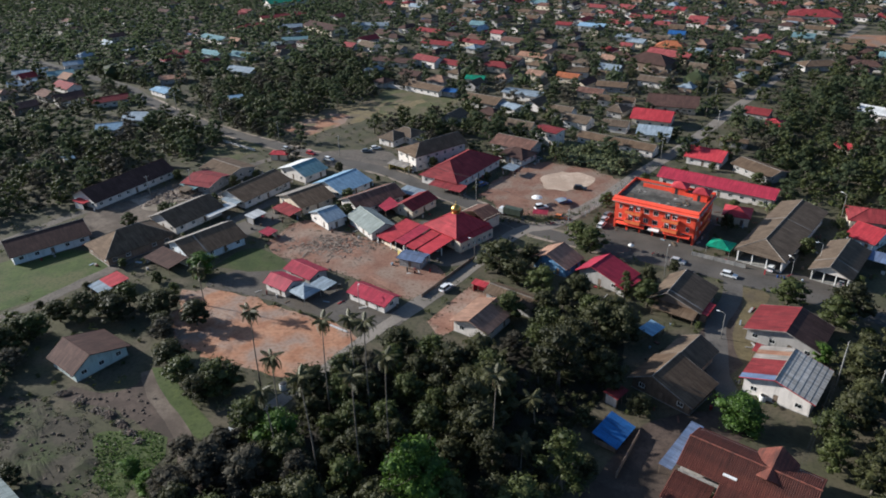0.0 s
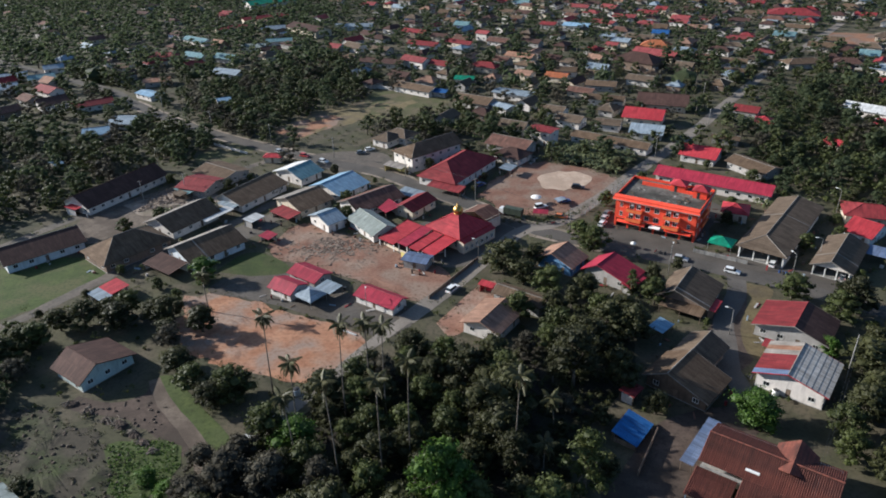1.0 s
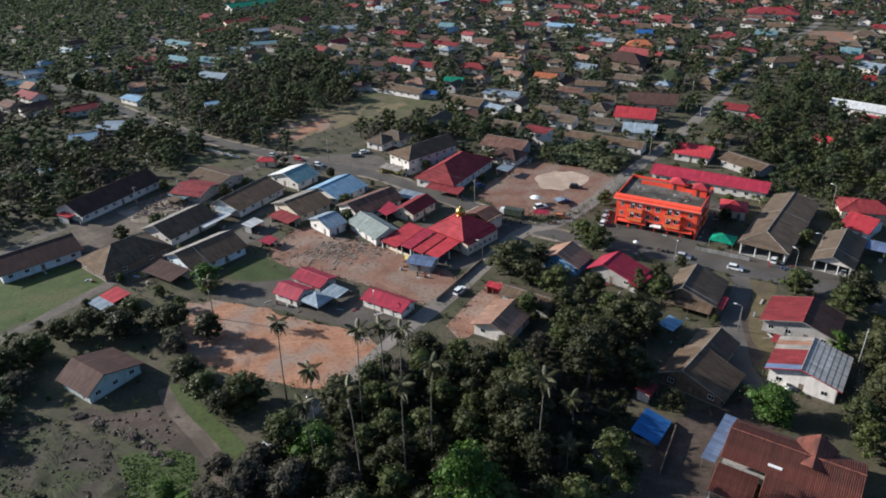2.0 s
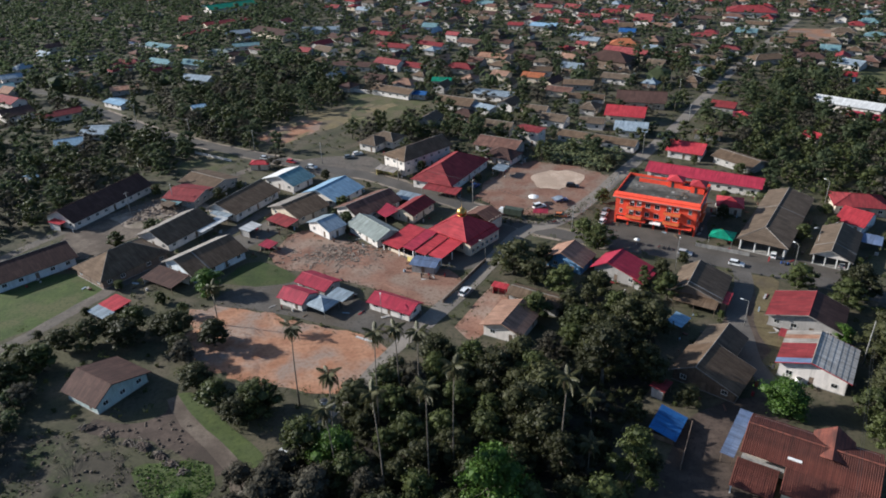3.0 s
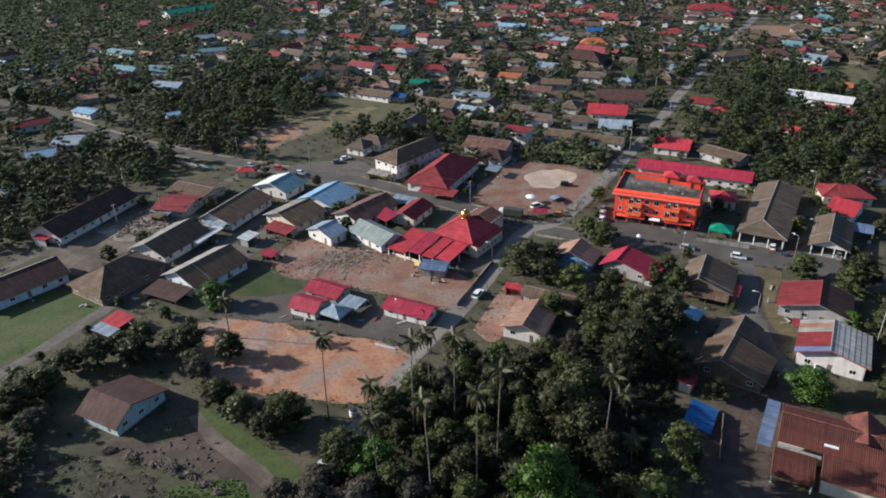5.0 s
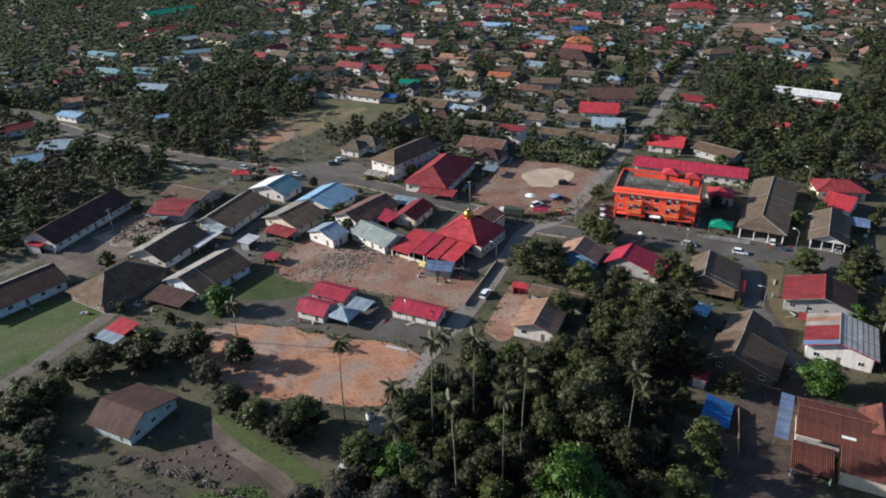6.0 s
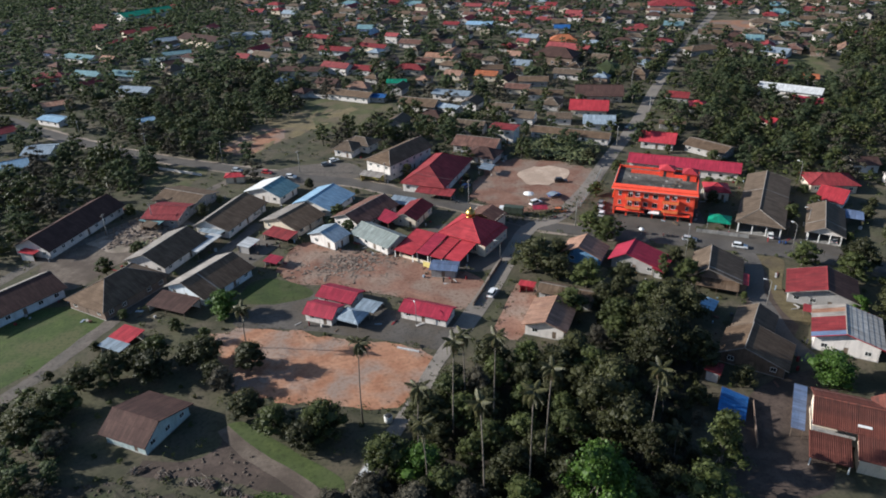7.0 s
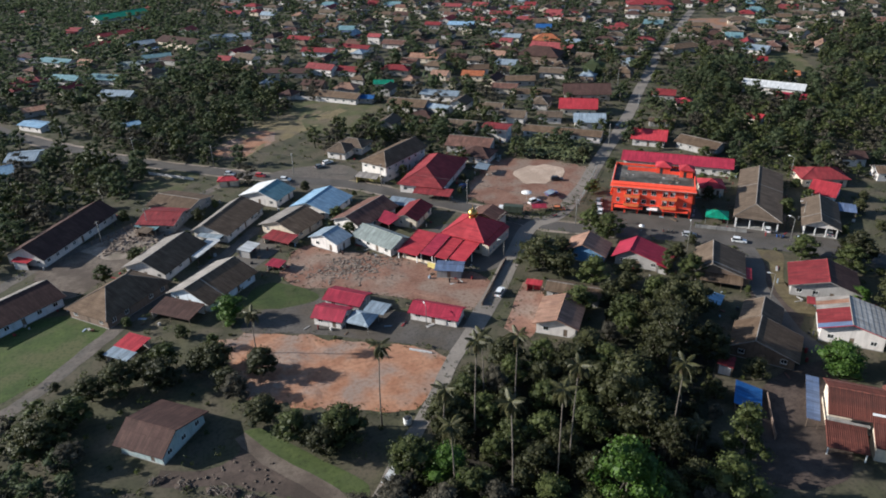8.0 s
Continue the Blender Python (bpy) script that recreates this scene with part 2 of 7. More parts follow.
# ---- mesh helpers ----
class Shape:
    """Collects corners and faces of one mesh."""

    def __init__(self):
        self.v, self.f = [], []

    def add(self, corners, faces):
        k = len(self.v)
        self.v.extend(corners)
        self.f.extend([tuple(k + i for i in q) for q in faces])
        return self

    def box(self, x0, x1, y0, y1, z0, z1, m=None):
        c = [(x, y, z) for z in (z0, z1) for x, y in ((x0, y0), (x1, y0), (x1, y1), (x0, y1))]
        if m is not None:
            c = [tuple(m @ Vector(p)) for p in c]
        return self.add(c, [(3, 2, 1, 0), (4, 5, 6, 7), (0, 1, 5, 4), (1, 2, 6, 5), (2, 3, 7, 6), (3, 0, 4, 7)])

    def slab(self, corners, thick):
        """A sheet over three or four corners, with its thickness downwards."""
        n = len(corners)
        low = [(x, y, z - thick) for x, y, z in corners]
        sides = [(i, i + n, (i + 1) % n + n, (i + 1) % n) for i in range(n)]
        return self.add(list(corners) + low, [tuple(range(n)), tuple(range(2 * n - 1, n - 1, -1))] + sides)

    def tube(self, path, radii, sides=8):
        """A round bar along a path, closed at both ends."""
        path = [Vector(p) for p in path]
        k = len(self.v)
        for i, p in enumerate(path):
            along = (path[min(i + 1, len(path) - 1)] - path[max(i - 1, 0)]).normalized()
            a = along.orthogonal().normalized()
            c = along.cross(a)
            for j in range(sides):
                w = 2 * math.pi * j / sides
                self.v.append(tuple(p + radii[i] * (math.cos(w) * a + math.sin(w) * c)))
        for i in range(len(path) - 1):
            for j in range(sides):
                p, q = k + i * sides + j, k + i * sides + (j + 1) % sides
                self.f.append((p, q, q + sides, p + sides))
        self.f.append(tuple(k + j for j in range(sides))[::-1])
        self.f.append(tuple(k + (len(path) - 1) * sides + j for j in range(sides)))
        return self

    def turned(self, profile, sides=20, x=0.0, y=0.0):
        """A body of revolution from (radius, height) pairs."""
        k = len(self.v)
        for r, z in profile:
            for j in range(sides):
                w = 2 * math.pi * j / sides
                self.v.append((x + r * math.cos(w), y + r * math.sin(w), z))
        for i in range(len(profile) - 1):
            for j in range(sides):
                p, q = k + i * sides + j, k + i * sides + (j + 1) % sides
                self.f.append((p, q, q + sides, p + sides))
        return self

    def mesh(self, name, material, smooth=False):
        me = bpy.data.meshes.new(name)
        me.from_pydata(self.v, [], self.f)
        me.materials.append(MATS[material])
        if smooth:
            me.polygons.foreach_set("use_smooth", [True] * len(me.polygons))
        me.update()
        return me


def part(name, shape, material, parent, label="", at=None, smooth=False):
    """One mesh as a part of a thing, or of another part."""
    me = shape if isinstance(shape, bpy.types.Mesh) else shape.mesh(name, material, smooth)
    ob = new(name, me)
    ob.parent = parent
    if at is not None:
        ob.matrix_basis = at
    return tagged(ob, label)


def thing(name, x, y, angle, label, category, group="", z=0.0):
    ob = new(name)
    ob.matrix_basis = pose(x, y, z, 0, 0, angle)
    return tagged(ob, label, category, group)


def setting(name, shape, material, label):
    return tagged(new(name, shape.mesh(name, material)), label, "", "", "structure")


# ---- ground, roads and open plots ----
def smooth_line(points, step=3.0):
    """Points along a soft curve through the given ones."""
    p = [Vector(q) for q in points]
    p = [2 * p[0] - p[1]] + p + [2 * p[-1] - p[-2]]
    out = []
    for i in range(1, len(p) - 2):
        n = max(2, int((p[i + 1] - p[i]).length / step))
        for j in range(n):
            t = j / n
            out.append(0.5 * (2 * p[i] + (p[i + 1] - p[i - 1]) * t + (2 * p[i - 1] - 5 * p[i] + 4 * p[i + 1] - p[i + 2]) * t ** 2 + (3 * p[i] - p[i - 1] - 3 * p[i + 1] + p[i + 2]) * t ** 3))
    return out + [p[-2]]


ROADS = []


def road(name, points, width, material, label, z=0.05, rough_edge=0.25, step=3.0):
    line = smooth_line(points, step)
    s = Shape()
    for i, p in enumerate(line):
        along = (line[min(i + 1, len(line) - 1)] - line[max(i - 1, 0)]).normalized()
        side = Vector((-along.y, along.x))
        w = width / 2
        for k in (1, -1):
            e = p + side * k * (w + rough_edge * noise.noise(Vector((p.x * 0.31, p.y * 0.31, 7 * k))))
            s.v.append((e.x, e.y, z))
        ROADS.append((p.x, p.y, w))
    for i in range(len(line) - 1):
        s.f.append((2 * i, 2 * i + 1, 2 * i + 3, 2 * i + 2))
    return setting(name, s, material, label)


PLOTS = {}


def plot(name, corners, material, label, z=0.02, wobble=1.2, mound=0.0):
    """An open patch of ground with a ragged outline and slight humps."""
    line = smooth_line(list(corners) + [corners[0]], 2.0)[:-1]
    c = sum(line, Vector((0, 0))) / len(line)
    rim = []
    for p in line:
        d = (p - c).normalized()
        rim.append(p + d * wobble * (noise.noise(Vector((p.x * 0.17, p.y * 0.17, 3))) + 0.6 * noise.noise(Vector((p.x * 0.6, p.y * 0.6, 9)))))
    s = Shape()
    rings = 6
    for k in range(rings):
        f = 1 - k / rings
        for p in rim:
            q = c + (p - c) * f
            up = mound * max(0, noise.noise(Vector((q.x * 0.16, q.y * 0.16, 1)))) * min(1, k / 2)
            s.v.append((q.x, q.y, z + up))
    s.v.append((c.x, c.y, z))
    n = len(rim)
    for k in range(rings - 1):
        for j in range(n):
            s.f.append((k * n + j, k * n + (j + 1) % n, (k + 1) * n + (j + 1) % n, (k + 1) * n + j))
    for j in range(n):
        s.f.append(((rings - 1) * n + j, (rings - 1) * n + (j + 1) % n, rings * n))
    PLOTS[name] = rim
    return setting(name, s, material, label)


s = Shape()
s.add([(-4000, -1500, 0), (4000, -1500, 0), (4000, 4500, 0), (-4000, 4500, 0)], [(0, 1, 2, 3)])
setting("ground", s, "scrub", "rough green and brown village ground")

# ---- houses ----
def wall_run(s, length, z0, z1, openings, m, thick=0.16):
    """A wall of that length along x, with its openings (x0, x1, sill, head) cut through it."""
    x = 0.0
    for a, b, sill, head in sorted(openings):
        if a > x:
            s.box(x, a, 0, thick, z0, z1, m)
        if sill > z0:
            s.box(a, b, 0, thick, z0, sill, m)
        if head < z1:
            s.box(a, b, 0, thick, head, z1, m)
        x = b
    if x < length:
        s.box(x, length, 0, thick, z0, z1, m)


CACHE = {}


def window_meshes(w, h):
    key = ("window", round(w, 2), round(h, 2))
    if key not in CACHE:
        f = Shape()
        for x0, x1, z0, z1 in ((-0.04, w + 0.04, -0.06, 0.02), (-0.04, w + 0.04, h - 0.02, h + 0.04), (-0.04, 0.03, 0.02, h - 0.02), (w - 0.03, w + 0.04, 0.02, h - 0.02), (w / 2 - 0.02, w / 2 + 0.02, 0.02, h - 0.02)):
            f.box(x0, x1, -0.05, 0.08, z0, z1)
        p = Shape().box(0.0, w, 0.09, 0.11, 0.0, h)
        CACHE[key] = f.mesh("window", "white_trim"), p.mesh("pane", "glass")
    return CACHE[key]


def door_mesh(w, h):
    key = ("door", round(w, 2))
    if key not in CACHE:
        d = Shape().box(0, w, 0.06, 0.11, 0, h)
        for k in (0.12, 0.55):
            d.box(0.12, w - 0.12, 0.04, 0.06, k * h, (k + 0.36) * h)
        CACHE[key] = d.mesh("door", "timber")
    return CACHE[key]


def fit_openings(parent, length, base, m, door, every=3.6, big=1.3):
    """Windows, and perhaps one door, along a wall; returns the holes that they need."""
    n = max(1, int(length / every))
    holes = []
    for i in range(n):
        c = length * (i + 0.5) / n
        if door and i == n // 2:
            holes.append((c - 0.5, c + 0.5, base, base + 2.05))
            part("door", door_mesh(1.0, 2.05), "timber", parent, at=m @ pose(c - 0.5, 0, base))
        else:
            holes.append((c - big / 2, c + big / 2, base + 1.0, base + 2.1))
            fr, pa = window_meshes(big, 1.1)
            w = part("window", fr, "white_trim", parent, at=m @ pose(c - big / 2, 0, base + 1.0))
            part("pane", pa, "glass", w)
    return holes


HOUSES = []
RIDGE = {"dark": "asbestos", "tan": "asbestos", "brown": "brown", "rust": "asbestos"}


def house(x, y, angle, length, width, eave, ridge, roof, wall, label, hip=False, storeys=1, name="house", open_end=False, rear_roof="", off=0.0, joints=()):
    """A house with its ridge along x and off metres towards its +y side, walls with openings, roof slopes and ridge cap. Returns the thing."""
    h = thing(name, x, y, angle, label, name)
    HOUSES.append((x, y, angle, length, width))
    near = math.hypot(x + 30, y) < 300
    over = (0.9 if min(length, width) > 9 else 0.6) if length > 7 else 0.35
    a, b = length / 2, width / 2
    k = (ridge - eave) / (b + abs(off))
    wl, ww, top = length - 2 * over, width - 2 * over, eave + k * over - 0.1
    s = Shape()
    sides = ((wl, pose(-wl / 2, -ww / 2, 0)), (ww, pose(wl / 2, -ww / 2, 0, 0, 0, 90)), (wl, pose(wl / 2, ww / 2, 0, 0, 0, 180)), (ww, pose(-wl / 2, ww / 2, 0, 0, 0, 270)))
    for i, (run, m) in enumerate(sides):
        holes = []
        outward = Matrix.Rotation(radians(angle + (-90, 0, 90, 180)[i]), 2) @ Vector((1, 0))
        if open_end and i == 3:
            for j in range(4):
                u = run * (0.02 + 0.96 * j / 3)
                part("post", Shape().box(u - 0.13, u + 0.13, 0, 0.26, 0, top, m), "white_trim", h)
            wall_run(s, run, 0, top, [(1.0, 2.0, 0.15, 2.2)], pose(-wl / 2 + 6.5, ww / 2, 0, 0, 0, 270))
            s.box(0, run, 0, 0.2, top - 0.5, top, m)
            continue
        if (near or outward.dot(Vector((-30 - x, -y))) > 0):
            for st in range(storeys):
                holes += fit_openings(h, run, 0.15 + 3.0 * st, m, i in (0, 3) and st == 0 and near, 3.8 if near else 4.5)
        if storeys == 2:
            low, high = [o for o in holes if o[3] < 3], [o for o in holes if o[3] >= 3]
            wall_run(s, run, 0, 3.0, low, m)
            wall_run(s, run, 3.0, top, high, m)
        else:
            wall_run(s, run, 0, top, holes, m)
    ends = [e for e in (-1, 1) if not (hip is True or hip == e)]
    if ends:
        for e in ends:
            xe = e * wl / 2
            xi = xe - e * 0.16
            c = [(xe, -ww / 2, top), (xe, ww / 2, top), (xe, off, ridge - 0.1), (xi, -ww / 2, top), (xi, ww / 2, top), (xi, off, ridge - 0.1)]
            s.add(c, [(0, 1, 2), (5, 4, 3), (0, 3, 4, 1), (1, 4, 5, 2), (2, 5, 3, 0)])
    part("wall", s, wall, h)
    part("plinth", Shape().box(-wl / 2 - 0.12, wl / 2 + 0.12, -ww / 2 - 0.12, ww / 2 + 0.12, 0, 0.14), "concrete", h)
    r0, r1 = [a if e in ends else max(0.0, a - b) for e in (-1, 1)]
    cap = RIDGE.get(roof, roof)
    if roof == "patched":
        for j, (f0, f1, mt) in enumerate(((0.0, 0.14, "slate"), (0.14, 0.6, "redbrown"), (0.6, 0.74, "asbestos"), (0.74, 0.87, "rustlight"), (0.87, 1.0, "asbestos"))):
            x0, x1, up = -a + 2 * a * f0, -a + 2 * a * f1, 0.025 * j
            part("roof_sheet", Shape().slab([(x0, b, eave + up), (x0, off, ridge + up), (x1, off, ridge + up), (x1, b, eave + up)], 0.1), mt, h)
        for j in range(7):
            f0, f1 = j / 7, (j + 1) / 7 + 0.01
            z0, z1, y0, y1 = eave + f0 * (ridge - eave), eave + f1 * (ridge - eave), -b + f0 * (b + off), -b + f1 * (b + off)
            part("roof_sheet", Shape().slab([(-a, y0, z0 + 0.05), (a, y0, z0 + 0.05), (a, y1, z1), (-a, y1, z1)], 0.08), "pale_sheet", h)
        cap = "asbestos"
    else:
        for e in (-1, 1):
            # rear_roof colours the -y slope; on the long rows it paints its shade
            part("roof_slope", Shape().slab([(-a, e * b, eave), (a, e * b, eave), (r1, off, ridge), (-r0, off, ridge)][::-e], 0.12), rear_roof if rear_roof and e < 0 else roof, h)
        for e, r in ((-1, r0), (1, r1)):
            if e not in ends:
                part("hip_slope", Shape().slab([(e * a, -b, eave), (e * a, b, eave), (e * r, off, ridge)][::e], 0.12), roof, h)
    for xj in joints:
        for e in (-1, 1):
            part("roof_joint", Shape().slab([(xj - 0.2, e * b, eave + 0.05), (xj + 0.2, e * b, eave + 0.05), (xj + 0.2, off, ridge + 0.05), (xj - 0.2, off, ridge + 0.05)][::-e], 0.04), "asbestos", h, "pale lapped joint between roof sheets")
    bar = Shape()
    bar.tube([(-r0 - 0.02, off, ridge + 0.02), (r1 + 0.02, off, ridge + 0.02)], [0.14, 0.14], 6)
    for ex, r in ((-1, r0), (1, r1)):
        for ey in (-1, 1):
            if ex not in ends:
                bar.tube([(ex * r, off, ridge + 0.02), (ex * a, ey * b, eave + 0.02)], [0.1, 0.1], 5)
    part("ridge_cap", bar, cap, h)
    if near:
        for e in ends:
            bb = Shape()
            for f in (-1, 1):
                bb.slab([(e * a, f * b, eave + 0.03), (e * (a + 0.05), f * b, eave + 0.03), (e * (a + 0.05), off, ridge + 0.03), (e * a, off, ridge + 0.03)], 0.24)
            part("barge_board", bb, "asbestos" if roof in ("dark", "tan", "redbrown", "rust") else "red" if roof == "patched" else roof, h)
    return h


def far_village(places, seed):
    """All the small houses of the distance in one object: walls with windows, and pitched or hipped roofs."""
    rng = random.Random(seed)
    names = ["white", "cream", "grey", "glass", "dark", "brown", "tan", "redbrown", "hazed_red", "rust", "greyblue", "clay", "teal", "slate"]
    s, index = Shape(), []

    def close(material):
        index.extend([names.index(material)] * (len(s.f) - len(index)))

    for x, y in places:
        m = pose(x, y, 0, 0, 0, rng.choice([-38, 50]) + rng.uniform(-8, 8))
        a, b, eave = rng.uniform(5, 8.5), rng.uniform(4, 5.5), rng.uniform(3.0, 3.6)
        top, r = eave + rng.uniform(1.6, 2.4), rng.choice([1, 1, 0])
        r = a if r else max(0.4, a - b)
        s.box(-a + 0.6, a - 0.6, -b + 0.6, b - 0.6, 0, eave + 0.1, m)
        if r == a:
            for e in (-1, 1):
                s.add([tuple(m @ Vector(p)) for p in ((e * (a - 0.6), -b + 0.6, eave + 0.1), (e * (a - 0.6), b - 0.6, eave + 0.1), (e * (a - 0.6), 0, top - 0.15))], [(0, 1, 2)])
        close(rng.choice(["white", "cream", "grey", "grey", "grey"]))
        for i in range(3):
            u = (i - 1) * a * 0.55
            for e in (-1, 1):
                s.box(u - 0.6, u + 0.6, e * (b - 0.6) - 0.03, e * (b - 0.6) + 0.03, 1.1, 2.2, m)
        for e in (-1, 1):
            s.box(e * (a - 0.6) - 0.03, e * (a - 0.6) + 0.03, -0.7, 0.7, 1.1, 2.2, m)
        close("glass")
        roof = rng.choice(["dark", "dark", "dark", "brown", "brown", "brown", "tan", "tan", "tan", "redbrown", "redbrown", "rust", "rust", "greyblue", "clay", "teal", "hazed_red"])
        for e in (-1, 1):
            s.slab([tuple(m @ Vector(p)) for p in [(-a, e * b, eave), (a, e * b, eave), (r, 0, top), (-r, 0, top)][::-e]], 0.12)
            if r < a:
                s.slab([tuple(m @ Vector(p)) for p in [(e * a, -b, eave), (e * a, b, eave), (e * r, 0, top)][::e]], 0.12)
        close(roof)
        if rng.random() < 0.5:
            w = rng.uniform(2.5, 4)
            s.slab([tuple(m @ Vector(p)) for p in [(-w, -b - 2.6, 2.5), (w, -b - 2.6, 2.5), (w, -b + 0.3, 2.9), (-w, -b + 0.3, 2.9)]], 0.08)
            for e in (-1, 1):
                s.box(e * w - 0.1, e * w + 0.1, -b - 2.4, -b - 2.2, 0, 2.45, m)
            close(rng.choice(["greyblue", "redbrown", "slate", "tan"]))
        HOUSES.append((x, y, 0, 2 * a, 2 * a))
    me = s.mesh("far_village", "white")
    for n in names[1:]:
        me.materials.append(MATS[n])
    me.polygons.foreach_set("material_index", index)
    return tagged(new("far_village", me), "distant village houses with mixed red, brown and grey roofs", "", "", "stuff")

# ---- the three-storey orange block ----
def orange_block():
    ob = thing("apartment_building", 63.0, 197.0, -34, "three-storey bright orange apartment block with balconies and flat roof", "building")
    L, D = 25.5, 19.0
    a = L / 2
    HOUSES.append((63.0 + 5.3, 197.0 + 7.9, -34, L, D))
    storey = 3.15
    # front wall, upper storeys: the bays beside the balconies carry windows
    for st in (1, 2):
        s = Shape()
        z = storey * st
        holes = [(1.5, 2.4, z + 0.9, z + 2.3), (9.6, 11.0, z + 0.8, z + 2.3), (12.5, 14.0, z + 0.8, z + 2.3), (22.9, 23.8, z + 0.9, z + 2.3),
                 (4.6, 6.0, z + 0.1, z + 2.3), (6.8, 8.2, z + 0.9, z + 2.3), (16.2, 17.6, z + 0.1, z + 2.3), (18.4, 19.8, z + 0.9, z + 2.3)]
        wall_run(s, L, z, z + storey, holes, pose(-a, 0, 0), 0.22)
        part("front_wall", s, "vermilion", ob)
        for x0, x1, z0, z1 in holes:
            fr, pa = window_meshes(x1 - x0, z1 - z0)
            w = part("window", fr, "white_trim", ob, at=pose(x0 - a, 0, z0))
            part("pane", pa, "glass", w)
        for x0, x1 in ((3.9, 8.8), (15.6, 20.6)):
            bal = part("balcony", Shape().box(x0 - a, x1 - a, -1.4, -0.01, z - 0.16, z), "vermilion", ob)
            r = Shape()
            r.box(x0 - a, x1 - a, -1.4, -1.27, z, z + 1.0).box(x0 - a, x0 - a + 0.13, -1.27, -0.01, z, z + 1.0).box(x1 - a - 0.13, x1 - a, -1.27, -0.01, z, z + 1.0)
            part("parapet", r, "vermilion_light", bal)
            part("coping", Shape().box(x0 - a - 0.04, x1 - a + 0.04, -1.45, -1.24, z + 1.0, z + 1.07), "vermilion", bal)
            for xx in (x0 + 1.2, x1 - 1.4):
                part("air_conditioner", Shape().box(xx - a, xx - a + 0.8, -0.34, -0.02, z + 1.9, z + 2.5), "white_trim", ob)
    # ground storey: an arcade with piers and a recessed dark front
    for i in range(7):
        x = -a + 0.3 + (L - 0.6) * i / 6
        part("pier", Shape().box(x - 0.28, x + 0.28, -0.02, 0.5, 0, storey), "vermilion", ob)
    s = Shape()
    holes = [(1.0 + 4.1 * i, 4.2 + 4.1 * i, 0.12, 2.6) for i in range(6)]
    wall_run(s, L, 0, storey, holes, pose(-a, 2.6, 0), 0.2)
    part("shop_front", s, "cream", ob)
    for i, (x0, x1, z0, z1) in enumerate(holes):
        g = Shape()
        for j in range(7):
            zz = z0 + (z1 - z0) * j / 7
            g.box(x0 - a, x1 - a, 2.68, 2.74, zz + 0.01, zz + (z1 - z0) / 7 - 0.02)
        part("shutter", g, ("steel", "greyblue", "dark_trim")[i % 3], ob)
    part("arcade_ceiling", Shape().box(-a, a, 0.23, 2.6, storey - 0.2, storey), "white_trim", ob)
    for x0, x1 in ((-a + 1, -2.5), (-1.2, 2.2), (3.6, a - 1)):
        part("awning", Shape().slab([(x0, 0.0, 2.7), (x1, 0.0, 2.7), (x1, -1.3, 2.35), (x0, -1.3, 2.35)], 0.06), "vermilion" if x0 != -1.2 else "white_trim", ob)
    # side and rear walls
    for name, run, m in (("side_wall", D, pose(a, 0, 0, 0, 0, 90)), ("rear_wall", L, pose(a, D, 0, 0, 0, 180)), ("side_wall", D, pose(-a, D, 0, 0, 0, 270))):
        s = Shape()
        for st in range(3):
            holes = []
            n = 4 if run < 22 else 6
            for i in range(n):
                c = run * (i + 0.5) / n
                holes.append((c - 0.55, c + 0.55, storey * st + 0.95, storey * st + 2.25))
                fr, pa = window_meshes(1.1, 1.3)
                w = part("window", fr, "white_trim", ob, at=m @ pose(c - 0.55, 0, storey * st + 0.95))
                part("pane", pa, "glass", w)
            wall_run(s, run, storey * st, storey * st + storey, holes, m, 0.22)
        part(name, s, "vermilion", ob)
        if name == "side_wall":
            for st in (1, 2):
                z = storey * st
                r = Shape().box(5, 12, -1.1, -0.01, z - 0.14, z, m).box(5, 12, -1.1, -1.0, z, z + 0.95, m)
                part("balcony", r, "vermilion_light", ob)
    top = 3 * storey
    part("cornice", Shape().box(-a - 0.9, a + 0.9, -0.9, 0.0, top - 0.02, top + 0.16).box(a, a + 0.9, 0.0, D, top - 0.02, top + 0.16).box(-a - 0.9, -a, 0.0, D, top - 0.02, top + 0.16), "concrete", ob, "pale projecting cornice")
    p = Shape()
    p.box(-a - 0.5, a + 0.5, -0.5, -0.25, top + 0.16, top + 1.05).box(-a - 0.5, -a - 0.25, -0.25, D, top + 0.16, top + 1.05).box(a + 0.25, a + 0.5, -0.25, D, top + 0.16, top + 1.05).box(-a - 0.5, a + 0.5, D - 0.02, D + 0.23, top + 0.16, top + 1.05)
    part("roof_parapet", p, "vermilion", ob)
    part("skirt_roof", Shape().slab([(-a - 0.9, -0.88, top + 0.2), (a + 0.9, -0.88, top + 0.2), (a + 0.5, 0.35, top + 1.75), (-a - 0.5, 0.35, top + 1.75)], 0.1), "vermilion", ob, "sloping orange-red metal skirt roof")
    part("roof_deck", Shape().box(-a - 0.24, a + 0.24, -0.24, D - 0.03, top + 0.165, top + 0.24), "flat_roof", ob, "grey stained flat roof deck")
    for x0, x1, y0, y1, zt in ((0.5, 5.0, 13.6, 17.6, 2.7), (8.2, 12.4, 11.5, 15.6, 2.9)):
        tower = part("stair_tower", Shape().box(x0, x1, y0, y1, top + 0.245, top + zt), "vermilion", ob)
        part("tower_door", Shape().box(x0 + 1.2, x0 + 2.1, y0 - 0.04, y0 + 0.02, top + 0.25, top + 2.2), "dark_trim", tower)
        cx, cy = (x0 + x1) / 2, (y0 + y1) / 2
        q = Shape()
